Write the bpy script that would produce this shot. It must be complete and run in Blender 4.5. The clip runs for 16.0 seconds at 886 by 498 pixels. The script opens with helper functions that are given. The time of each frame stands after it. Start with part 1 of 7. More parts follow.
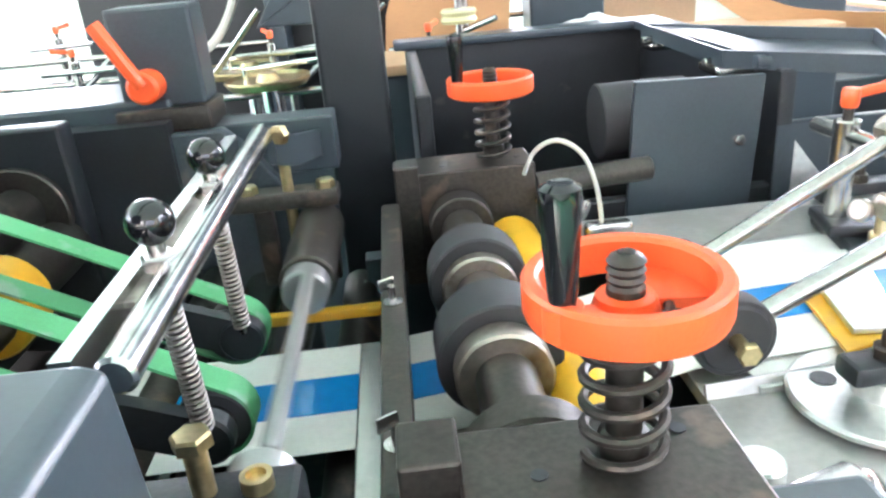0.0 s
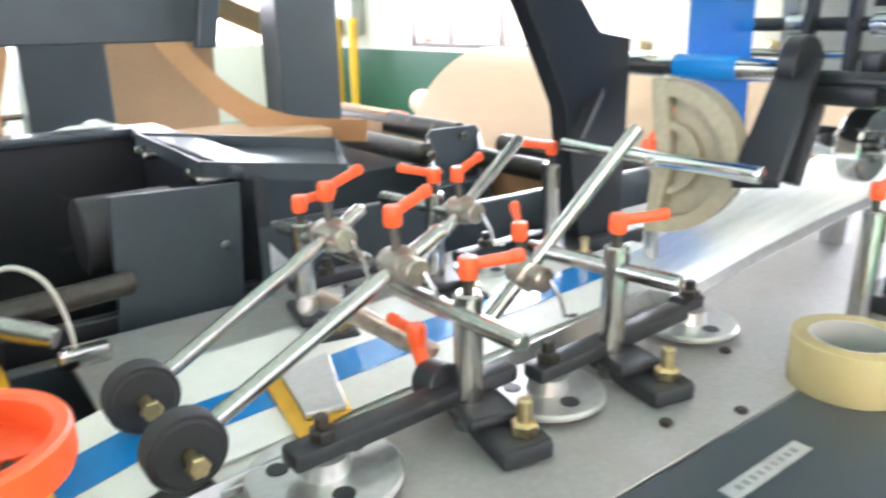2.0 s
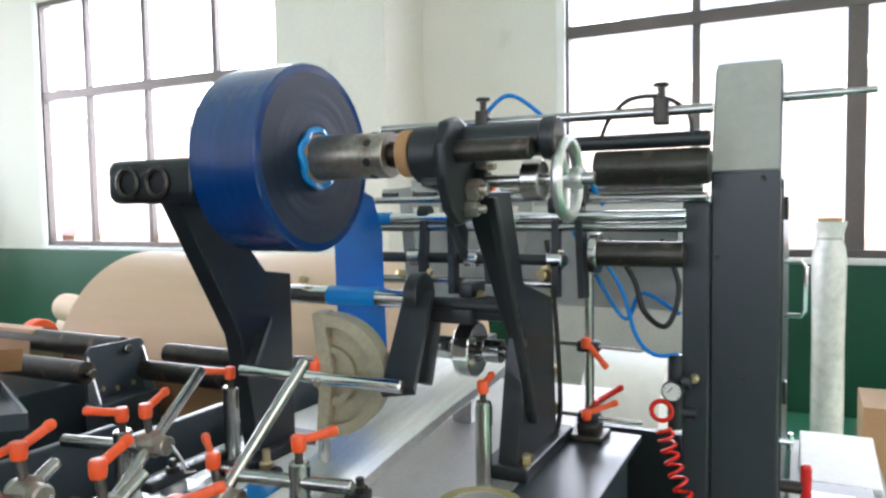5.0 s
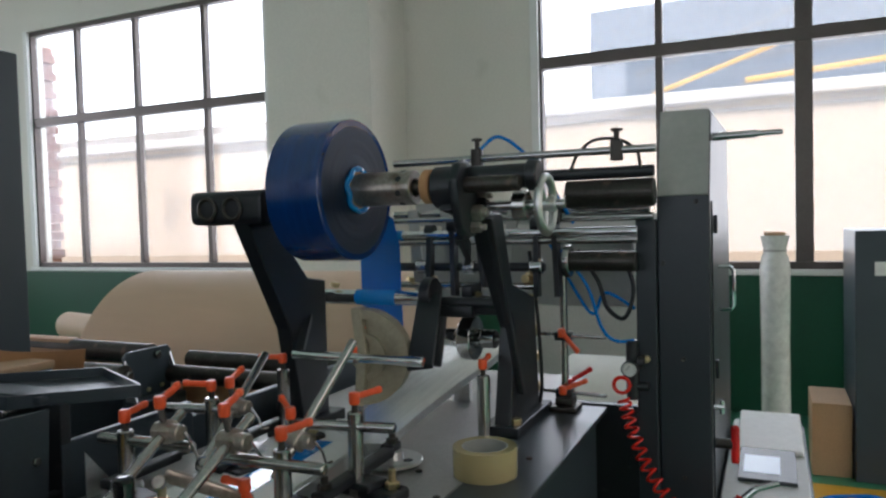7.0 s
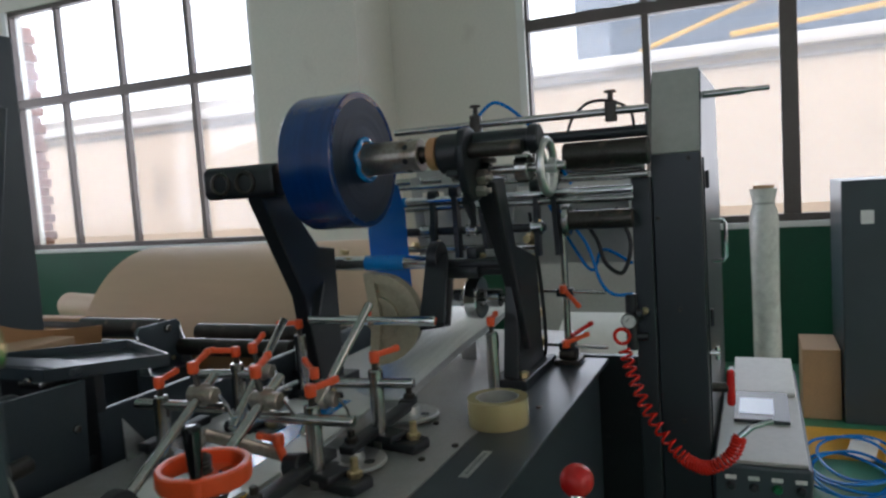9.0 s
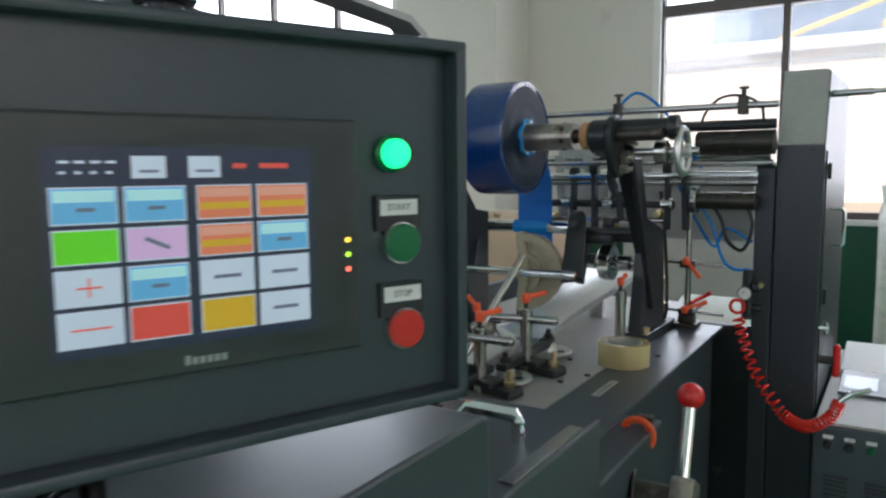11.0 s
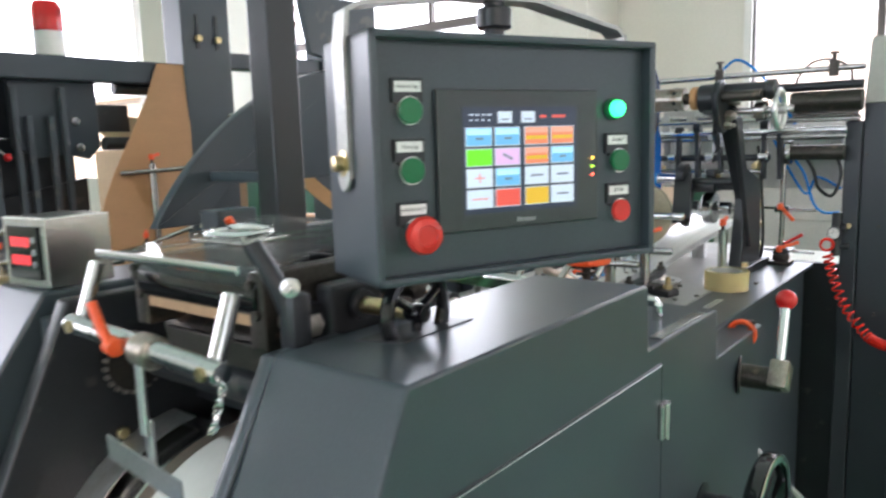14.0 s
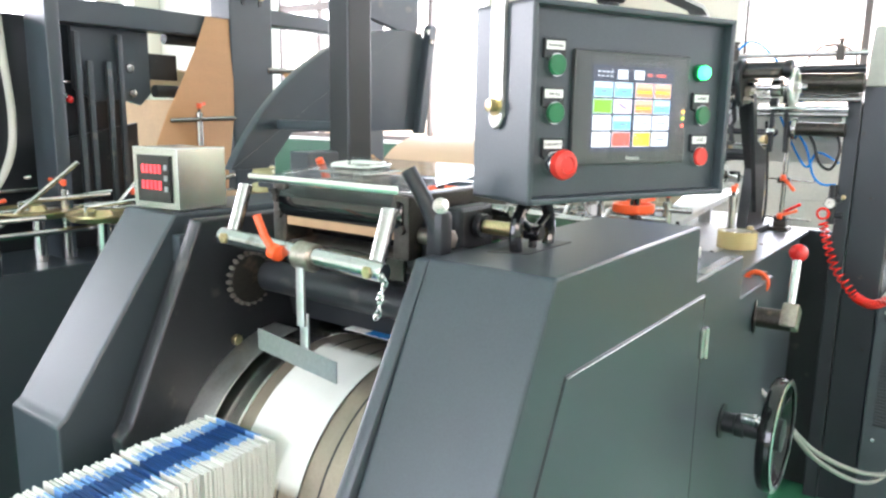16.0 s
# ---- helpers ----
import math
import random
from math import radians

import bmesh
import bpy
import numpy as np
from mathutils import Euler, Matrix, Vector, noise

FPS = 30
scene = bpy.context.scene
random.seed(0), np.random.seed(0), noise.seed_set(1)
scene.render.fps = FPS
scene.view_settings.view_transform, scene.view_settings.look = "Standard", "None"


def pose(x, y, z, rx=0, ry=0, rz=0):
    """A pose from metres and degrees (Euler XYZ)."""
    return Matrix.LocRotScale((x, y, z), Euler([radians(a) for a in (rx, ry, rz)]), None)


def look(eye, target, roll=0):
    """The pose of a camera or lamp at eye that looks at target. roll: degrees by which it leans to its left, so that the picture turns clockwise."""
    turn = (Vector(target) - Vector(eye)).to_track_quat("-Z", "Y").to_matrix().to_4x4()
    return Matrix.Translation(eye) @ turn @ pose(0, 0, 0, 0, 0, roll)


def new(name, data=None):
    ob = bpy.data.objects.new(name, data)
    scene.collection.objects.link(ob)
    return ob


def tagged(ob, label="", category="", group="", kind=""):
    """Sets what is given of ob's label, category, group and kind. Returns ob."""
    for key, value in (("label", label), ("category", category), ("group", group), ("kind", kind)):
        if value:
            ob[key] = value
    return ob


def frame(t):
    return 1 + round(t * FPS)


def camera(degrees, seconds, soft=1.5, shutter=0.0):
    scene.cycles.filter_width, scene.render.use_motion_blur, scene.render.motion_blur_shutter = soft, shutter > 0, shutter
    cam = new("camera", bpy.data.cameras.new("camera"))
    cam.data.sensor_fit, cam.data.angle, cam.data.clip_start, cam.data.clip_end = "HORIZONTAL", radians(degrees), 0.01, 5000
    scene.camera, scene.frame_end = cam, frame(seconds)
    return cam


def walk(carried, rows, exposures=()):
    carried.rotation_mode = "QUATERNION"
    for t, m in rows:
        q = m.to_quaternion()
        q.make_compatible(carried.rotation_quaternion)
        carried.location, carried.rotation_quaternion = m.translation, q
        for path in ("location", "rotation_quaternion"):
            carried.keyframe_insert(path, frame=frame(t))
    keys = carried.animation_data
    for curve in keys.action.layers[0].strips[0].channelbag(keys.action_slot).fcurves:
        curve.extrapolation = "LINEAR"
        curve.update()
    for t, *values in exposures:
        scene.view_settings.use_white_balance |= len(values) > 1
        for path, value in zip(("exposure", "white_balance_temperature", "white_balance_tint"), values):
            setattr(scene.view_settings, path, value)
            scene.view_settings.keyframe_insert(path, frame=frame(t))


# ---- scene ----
cam = camera(62.7, 16.0, soft=2.4, shutter=0.6)
PATH = [
    (0, (0.359, 0.347, 1.259), (0.437, 2.19, 0.485), -5.2),
    (0.5, (0.363, 0.338, 1.267), (0.462, 2.188, 0.512), -4.9),
    (1, (0.399, 0.322, 1.276), (0.779, 2.14, 0.532), -4.7),
    (1.5, (0.458, 0.316, 1.274), (1.274, 2.008, 0.589), -2.2),
    (2, (0.453, 0.305, 1.279), (1.602, 1.828, 0.678), -0.9),
    (2.5, (0.464, 0.291, 1.292), (1.76, 1.7, 0.712), -1.8),
    (3, (0.447, 0.301, 1.302), (1.975, 1.484, 0.784), -0.1),
    (3.5, (0.437, 0.301, 1.334), (2.085, 1.336, 0.874), 0.0),
    (4, (0.426, 0.288, 1.354), (2.123, 1.286, 1.001), -0.9),
    (4.5, (0.387, 0.252, 1.366), (2.152, 1.175, 1.182), -1.0),
    (7, (-0.003, 0.125, 1.371), (1.818, 0.948, 1.296), -1.5),
    (7.5, (-0.03, 0.138, 1.369), (1.802, 0.93, 1.244), -3.1),
    (8, (-0.04, 0.143, 1.371), (1.787, 0.952, 1.277), -2.8),
    (8.5, (-0.04, 0.143, 1.37), (1.787, 0.95, 1.262), -3.1),
    (9, (-0.074, 0.129, 1.37), (1.751, 0.929, 1.203), -3.8),
    (9.5, (-0.142, 0.118, 1.364), (1.642, 1.007, 1.203), -1.3),
    (12, (-0.512, 0.05, 1.362), (1.136, 1.159, 1.125), -1.5),
    (12.5, (-0.562, 0.046, 1.364), (1.104, 1.13, 1.137), -0.9),
    (13, (-0.607, 0.035, 1.36), (1.038, 1.153, 1.147), -0.5),
    (13.5, (-0.679, 0.016, 1.355), (0.922, 1.189, 1.107), -1.2),
    (14, (-0.783, -0.014, 1.341), (0.763, 1.22, 1.05), -1.8),
    (14.5, (-0.863, -0.034, 1.339), (0.642, 1.241, 1.008), -0.7),
    (15, (-0.944, -0.015, 1.334), (0.583, 1.241, 1.036), -0.1),
    (15.5, (-1.019, 0.021, 1.318), (0.527, 1.234, 0.948), 0.6),
    (16, (-1.061, 0.024, 1.312), (0.523, 1.188, 0.943), 0.9),
]
EXPOSURES = [(0, 2.7, 5850, 18), (1.5, 2.5, 5900, 17), (2, 2.05, 6050, 18), (3, 1.7, 6050, 17), (4.0, 1.55, 5950, 15), (4.5, 1.35, 5950, 16), (7, -0.38, 5950, 15), (8.5, -0.55, 5950, 15), (9.5, -0.65, 5850, 15), (12, 0.52, 5900, 14), (13.5, 0.7, 6050, 18), (14.5, 1.28, 6100, 19), (16, 1.8, 6150, 19)]
walk(cam, [(t, look(eye, target, roll)) for t, eye, target, roll in PATH], EXPOSURES)
cam.data.dof.use_dof = False

# ---- world, sun, light ----
world = bpy.data.worlds.new("sky")
scene.world = world
world.use_nodes = True
wn = world.node_tree.nodes
sky = wn.new("ShaderNodeTexSky")
sky.sky_type, sky.sun_disc = "NISHITA", False
sky.sun_elevation, sky.sun_rotation = radians(40), radians(221)
sky.air_density, sky.dust_density = 1.0, 10.0
wn["Background"].inputs["Strength"].default_value = 0.15
world.node_tree.links.new(sky.outputs["Color"], wn["Background"].inputs["Color"])
sun = new("sun", bpy.data.lights.new("sun", "SUN"))
sun.data.energy, sun.data.angle, sun.data.color = 3.8, radians(12), (1.0, 0.96, 0.9)
sun.matrix_world = look((-7, -8, 9), (0, 0, 0))


def window_light(name, eye, target, sx, sy, power):
    lamp = new(name, bpy.data.lights.new(name, "AREA"))
    lamp.data.shape, lamp.data.size, lamp.data.size_y, lamp.data.energy = "RECTANGLE", sx, sy, power
    lamp.data.color = (0.88, 0.95, 1.0)
    lamp.matrix_world = look(eye, target)
    return lamp


WL = 0.50
WI = 0.20
window_light("daylight_east", (5.62, 0.2, 2.3), (0, 0.2, 2.1), 3.4, 2.4, 150 * WL)
window_light("daylight_east", (5.62, 5.85, 2.3), (0, 5.85, 2.1), 3.2, 2.4, 150 * WL)
# The south side is never in view; these two lamps are added fill.
window_light("added_fill_south", (-3.0, -5.15, 2.4), (-3.0, 0, 2.0), 4.6, 2.6, 80 * WI)
window_light("added_fill_south", (2.6, -5.15, 2.4), (2.6, 0, 2.0), 4.6, 2.6, 80 * WI)
window_light("daylight_north", (-2.6, 10.15, 2.4), (-2.6, 0, 1.5), 4.6, 2.6, 200 * WI)
window_light("daylight_north", (2.6, 10.15, 2.4), (2.6, 0, 1.5), 4.6, 2.6, 200 * WI)
window_light("daylight_west", (-7.15, 2.0, 2.4), (0, 1.5, 1.0), 5.5, 2.6, 500 * WI)


# ---- materials ----
def material(name, colour, rough=0.5, metal=0.0, spread=0.12, scale=8.0, bump=0.0, fine=60.0, alpha=None, coat=0.0, wear=None, piece=0.0, stretch=None):
    """Principled material with colour variation at two scales, roughness variation and fine relief, in metres."""
    m = bpy.data.materials.new(name)
    m.use_nodes = True
    nt = m.node_tree
    nd, ln = nt.nodes, nt.links
    b = nd["Principled BSDF"]
    co = nd.new("ShaderNodeTexCoord")
    src = co.outputs["Object"]
    if stretch:
        mp = nd.new("ShaderNodeMapping")
        mp.inputs["Scale"].default_value = stretch
        ln.new(src, mp.inputs["Vector"])
        src = mp.outputs["Vector"]
    n1, n2 = nd.new("ShaderNodeTexNoise"), nd.new("ShaderNodeTexNoise")
    n1.inputs["Scale"].default_value, n1.inputs["Detail"].default_value = scale, 4
    n2.inputs["Scale"].default_value, n2.inputs["Detail"].default_value = fine, 3
    ln.new(src, n1.inputs["Vector"])
    ln.new(src, n2.inputs["Vector"])
    add = nd.new("ShaderNodeMath")
    add.operation = "ADD"
    ln.new(n1.outputs["Fac"], add.inputs[0])
    ln.new(n2.outputs["Fac"], add.inputs[1])
    last = add.outputs[0]
    if piece:
        oi = nd.new("ShaderNodeObjectInfo")
        ma = nd.new("ShaderNodeMath")
        ma.operation, ma.inputs[1].default_value = "MULTIPLY_ADD", piece
        ln.new(oi.outputs["Random"], ma.inputs[0])
        ln.new(last, ma.inputs[2])
        last = ma.outputs[0]
    ramp = nd.new("ShaderNodeMapRange")
    ramp.inputs["From Min"].default_value, ramp.inputs["From Max"].default_value = 0.6, 1.4
    ramp.inputs["To Min"].default_value, ramp.inputs["To Max"].default_value = 1 - spread, 1 + spread
    ln.new(last, ramp.inputs["Value"])
    mul = nd.new("ShaderNodeVectorMath")
    mul.operation = "SCALE"
    mul.inputs[0].default_value = colour
    ln.new(ramp.outputs[0], mul.inputs["Scale"])
    out = mul.outputs[0]
    if wear:
        wc, amount, wscale = wear
        n3 = nd.new("ShaderNodeTexNoise")
        n3.inputs["Scale"].default_value, n3.inputs["Detail"].default_value = wscale, 8
        ln.new(src, n3.inputs["Vector"])
        r3 = nd.new("ShaderNodeMapRange")
        r3.inputs["From Min"].default_value, r3.inputs["From Max"].default_value = 0.68 - amount, 0.78 - amount
        ln.new(n3.outputs["Fac"], r3.inputs["Value"])
        mx = nd.new("ShaderNodeMix")
        mx.data_type = "RGBA"
        ln.new(r3.outputs[0], mx.inputs["Factor"])
        ln.new(out, mx.inputs["A"])
        mx.inputs["B"].default_value = (*wc, 1)
        out = mx.outputs["Result"]
    ln.new(out, b.inputs["Base Color"])
    rr = nd.new("ShaderNodeMapRange")
    rr.inputs["From Min"].default_value, rr.inputs["From Max"].default_value = 0.6, 1.4
    rr.inputs["To Min"].default_value, rr.inputs["To Max"].default_value = max(0.02, rough * 0.94), min(1, rough * 1.06)
    ln.new(add.outputs[0], rr.inputs["Value"])
    ln.new(rr.outputs[0], b.inputs["Roughness"])
    b.inputs["Metallic"].default_value = metal
    b.inputs["Coat Weight"].default_value = coat
    if bump:
        bp = nd.new("ShaderNodeBump")
        bp.inputs["Strength"].default_value, bp.inputs["Distance"].default_value = 0.5, bump
        ln.new(n2.outputs["Fac"], bp.inputs["Height"])
        ln.new(bp.outputs["Normal"], b.inputs["Normal"])
    if alpha is not None:
        b.inputs["Alpha"].default_value = alpha
    return m


def glow(name, colour, strength):
    m = bpy.data.materials.new(name)
    m.use_nodes = True
    b = m.node_tree.nodes["Principled BSDF"]
    b.inputs["Base Color"].default_value = (*colour, 1)
    b.inputs["Emission Color"].default_value = (*colour, 1)
    b.inputs["Emission Strength"].default_value = strength
    b.inputs["Roughness"].default_value = 0.3
    return m


def glass(name, colour, rough=0.02, alpha=None, transmission=1.0):
    m = material(name, colour, rough, 0, 0.03)
    b = m.node_tree.nodes["Principled BSDF"]
    b.inputs["Transmission Weight"].default_value = transmission
    b.inputs["IOR"].default_value = 1.45
    if alpha is not None:
        b.inputs["Alpha"].default_value = alpha
    return m


PAINT = material("slate_paint", (0.044, 0.057, 0.067), 0.33, 0, 0.14, 5, 0.00004, 300, wear=((0.052, 0.066, 0.076), 0.02, 6))
PAINT2 = material("slate_paint_worn", (0.048, 0.060, 0.069), 0.45, 0, 0.25, 9, 0.00012, 300, wear=((0.10, 0.10, 0.095), 0.09, 20))
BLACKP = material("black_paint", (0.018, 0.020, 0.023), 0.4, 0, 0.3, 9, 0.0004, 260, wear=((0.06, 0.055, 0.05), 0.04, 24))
OXIDE = material("black_oxide_steel", (0.065, 0.058, 0.05), 0.42, 0.75, 0.35, 18, 0.0003, 240, wear=((0.16, 0.12, 0.09), 0.08, 22))
STEEL = material("ground_steel", (0.44, 0.43, 0.41), 0.235, 1.0, 0.24, 12, 0.0001, 220, wear=((0.42, 0.39, 0.36), 0.08, 30))
CHROME = material("chromed_steel", (0.78, 0.78, 0.78), 0.12, 1.0, 0.1, 14, 0.0, 120)
STAINLESS = material("brushed_stainless", (0.60, 0.59, 0.56), 0.22, 1.0, 0.12, 10, 0.0001, 130, stretch=(1, 22, 1))
TINPLATE = material("galvanised_plate", (0.66, 0.66, 0.65), 0.36, 0.9, 0.15, 7, 0.0002, 160, wear=((0.5, 0.48, 0.45), 0.1, 9))
BEDSTEEL = material("bed_plate_steel", (0.44, 0.43, 0.415), 0.5, 0.6, 0.14, 6, 0.0001, 150, wear=((0.42, 0.40, 0.38), 0.1, 12))
CAST = material("turned_cast_steel", (0.42, 0.37, 0.32), 0.34, 0.9, 0.3, 14, 0.0002, 140, wear=((0.20, 0.15, 0.11), 0.1, 22))
DRUMM = material("worn_brown_drum", (0.36, 0.30, 0.24), 0.3, 0.6, 0.12, 10, 0.0, 160, wear=((0.42, 0.36, 0.30), 0.05, 9))
ZINC = material("yellow_zinc", (0.62, 0.50, 0.28), 0.3, 1.0, 0.25, 40, 0.0, 200)
ORANGE = material("orange_plastic", (0.86, 0.105, 0.022), 0.38, 0, 0.08, 20, 0.0003, 500)
REDP = material("red_plastic", (0.62, 0.018, 0.016), 0.25, 0, 0.08, 20, 0.0, 200)
BAKELITE = material("black_bakelite", (0.006, 0.006, 0.007), 0.09, 0, 0.2, 20, 0.0, 200, coat=0.4)
RUBBER = material("dark_rubber", (0.028, 0.028, 0.03), 0.62, 0, 0.25, 25, 0.0003, 300)
YELLOWPU = material("yellow_polyurethane", (0.72, 0.38, 0.015), 0.35, 0, 0.15, 20)
BELT = material("green_belt", (0.085, 0.34, 0.14), 0.55, 0, 0.18, 20, 0.0003, 600, wear=((0.2, 0.36, 0.24), 0.1, 30))
WHITEP = material("white_paper", (0.82, 0.81, 0.77), 0.6, 0, 0.06, 20, 0.0001, 200)
BLUEFILM = material("blue_film", (0.010, 0.23, 0.62), 0.2, 0, 0.1, 20, 0.0003, 120, coat=0.5)
BAGFILM = material("folded_blue_film", (0.02, 0.075, 0.24), 0.3, 0, 0.2, 20, 0.0003, 120)
ROLLFILM = material("blue_film_roll", (0.003, 0.034, 0.16), 0.12, 0.0, 0.3, 6, 0.0006, 70, coat=0.7, stretch=(1, 14, 1))
ROLLFACE = material("wound_film_edge", (0.002, 0.010, 0.034), 0.55, 0.0, 0.35, 9, 0.0004, 160)
PALEBLUE = material("pale_blue_film", (0.20, 0.42, 0.80), 0.35, 0, 0.25, 40, 0.0002, 300)
CLEARBLUE = glass("clear_blue_film", (0.008, 0.22, 0.78), 0.1, 0.8, 0.3)
KRAFT = material("kraft_paper", (0.44, 0.235, 0.105), 0.6, 0, 0.08, 5, 0.0003, 60, stretch=(1, 1, 4))
KRAFTROLL = material("kraft_roll", (0.52, 0.37, 0.245), 0.62, 0, 0.06, 3, 0.0002, 200, stretch=(6, 1, 6))
CARD = material("cardboard", (0.42, 0.27, 0.15), 0.75, 0, 0.12, 6, 0.0004, 90)
KHAKI = material("khaki_cast_plate", (0.33, 0.295, 0.205), 0.55, 0.1, 0.2, 9, 0.0005, 120)
TAPE = glass("clear_tape", (0.92, 0.78, 0.42), 0.12, None, 0.6)
COIL = glass("red_coil_hose", (0.85, 0.035, 0.02), 0.15, None, 0.2)
BLUEHOSE = material("blue_hose", (0.01, 0.20, 0.62), 0.25, 0, 0.06, 20)
BLACKHOSE = material("black_hose", (0.012, 0.012, 0.013), 0.4, 0, 0.1, 20)
CLEARHOSE = glass("clear_hose", (0.78, 0.76, 0.68), 0.12, None, 0.4)
MILKY = glass("milky_wheel", (0.66, 0.64, 0.36), 0.2, None, 0.2)
CREAM = material("cream_wall", (0.72, 0.69, 0.61), 0.8, 0, 0.07, 0.9, 0.0006, 60, wear=((0.62, 0.585, 0.51), 0.03, 2.2))
GREENWALL = material("green_dado", (0.008, 0.078, 0.037), 0.5, 0, 0.14, 2.2, 0.0004, 60)
FLOORM = material("green_floor_paint", (0.042, 0.21, 0.12), 0.3, 0, 0.2, 1.4, 0.0004, 60, wear=((0.14, 0.16, 0.13), 0.06, 4))
YELLOWLINE = material("yellow_floor_line", (0.62, 0.33, 0.02), 0.5, 0, 0.15, 5)
CEIL = material("ceiling_white", (0.82, 0.82, 0.80), 0.8, 0, 0.05, 1)
FRAMEM = material("bronze_window_frame", (0.12, 0.10, 0.09), 0.4, 0.5, 0.12, 6)
SILL = material("white_sill", (0.78, 0.77, 0.73), 0.5, 0, 0.06, 6)
STUCCO = material("outside_stucco", (0.68, 0.57, 0.44), 0.9, 0, 0.1, 0.8, 0.003, 30, wear=((0.50, 0.42, 0.32), 0.07, 1.4), stretch=(1, 1, 0.35))
COPING = material("outside_coping", (0.36, 0.34, 0.31), 0.9, 0, 0.35, 1.5, 0.004, 12)
BRICK = material("outside_brick", (0.38, 0.17, 0.11), 0.85, 0, 0.2, 6, 0.002, 30, piece=0.5)
COPEW = material("outside_pale_coping", (0.74, 0.73, 0.70), 0.8, 0, 0.15, 1.2, 0.002, 14)
ROOFBLUE = material("outside_roof", (0.055, 0.085, 0.13), 0.6, 0, 0.3, 1.0)
GREYBOX = material("grey_enclosure", (0.40, 0.40, 0.37), 0.5, 0, 0.1, 5)
YPIPE = material("yellow_pipe", (0.72, 0.42, 0.02), 0.4, 0, 0.1, 5)
PLASTICW = material("wrapping_film", (0.70, 0.70, 0.66), 0.25, 0, 0.2, 12, 0.002, 40, coat=0.5)
GREENBTN = material("green_button", (0.004, 0.14, 0.045), 0.3, 0, 0.05, 30)
REDBTN = material("red_button", (0.60, 0.03, 0.02), 0.35, 0, 0.08, 30)
BEZEL = material("hmi_bezel", (0.035, 0.042, 0.042), 0.35, 0, 0.1, 20, 0.0002, 500)
LABELW = material("label_white", (0.75, 0.74, 0.72), 0.5, 0, 0.05, 30)
INK = material("ink", (0.03, 0.03, 0.035), 0.6, 0, 0.05, 30)
GREYINK = material("grey_print", (0.32, 0.34, 0.34), 0.5, 0, 0.05, 30)
CLEARACRYL = glass("clear_acrylic", (0.80, 0.82, 0.82), 0.03, 0.3, 0.9)
PANE = glass("window_glass", (0.97, 0.98, 0.98), 0.0, 0.08)
GLOWGREEN = glow("lit_green_lens", (0.03, 0.85, 0.22), 2.0)
KNIFEM = material("scuffed_bright_steel", (0.40, 0.40, 0.39), 0.36, 0.9, 0.12, 14, 0.0, 200)
FOLDM = material("bright_folded_sheet", (0.86, 0.86, 0.84), 0.34, 0.85, 0.16, 9, 0.0, 120, stretch=(1, 9, 1))
YOKEM = material("grey_flat_steel", (0.36, 0.36, 0.34), 0.42, 0.7, 0.2, 10, 0.0002, 160)
SPRINGM = material("spring_steel", (0.27, 0.245, 0.22), 0.36, 0.9, 0.25, 30)
RODM = material("dull_chrome", (0.60, 0.60, 0.60), 0.2, 1.0, 0.2, 14, 0.0, 160, wear=((0.36, 0.35, 0.33), 0.08, 26))
HOUSEP = material("dark_slate_paint", (0.024, 0.030, 0.036), 0.34, 0, 0.16, 5, 0.00004, 300)
POSTP = material("dark_post_paint", (0.014, 0.017, 0.020), 0.36, 0, 0.2, 6, 0.0005, 300)
COVERGL = glass("screen_cover", (0.9, 0.92, 0.92), 0.12, 0.07)
SKYGLOW = glow("overcast_sky", (0.93, 0.96, 1.0), 2.4)
LEDY, LEDG, LEDR = glow("led_amber", (1.0, 0.5, 0.03), 3), glow("led_green", (0.4, 0.9, 0.03), 2), glow("led_red", (1.0, 0.10, 0.05), 3)
DIGIT = glow("digit_red", (1.0, 0.05, 0.06), 0.45)
S = 0.17
SCR_BG = glow("screen_dark", (0.012, 0.017, 0.03), 0.8)
SCR_BLUE = glow("screen_blue", (0.16, 0.50, 0.80), S)
SCR_WHITE = glow("screen_white", (0.68, 0.76, 0.88), S)
SCR_ORANGE = glow("screen_orange", (0.82, 0.24, 0.12), S)
SCR_RED = glow("screen_red", (0.82, 0.10, 0.07), S)
SCR_GREEN = glow("screen_green", (0.17, 0.80, 0.01), S)
SCR_YELLOW = glow("screen_yellow", (0.76, 0.47, 0.02), S)
SCR_PINK = glow("screen_pink", (0.80, 0.52, 0.82), S)
SCR_INK = glow("screen_ink", (0.14, 0.17, 0.26), 0.25)
SCR_PEACH = glow("screen_peach", (0.84, 0.40, 0.28), S)
SCR_CYAN = glow("screen_cyan", (0.55, 0.90, 0.95), S)


# ---- mesh helpers ----
def V(*a):
    return Vector(a)


def sharpen(bm, limit=0.6):
    bm.normal_update()
    for f in bm.faces:
        f.smooth = True
    for e in bm.edges:
        if len(e.link_faces) != 2:
            e.smooth = False
            continue
        angle = e.calc_face_angle(0)
        big, small = sorted((f.calc_area() for f in e.link_faces), reverse=True)
        if angle > limit or (angle > 0.1 and big > 12 * small):
            e.smooth = False


def mesh_of(name, bm, mat):
    bmesh.ops.recalc_face_normals(bm, faces=bm.faces[:])
    sharpen(bm)
    me = bpy.data.meshes.new(name)
    bm.to_mesh(me)
    bm.free()
    for m in (mat if isinstance(mat, (list, tuple)) else [mat]):
        me.materials.append(m)
    return me


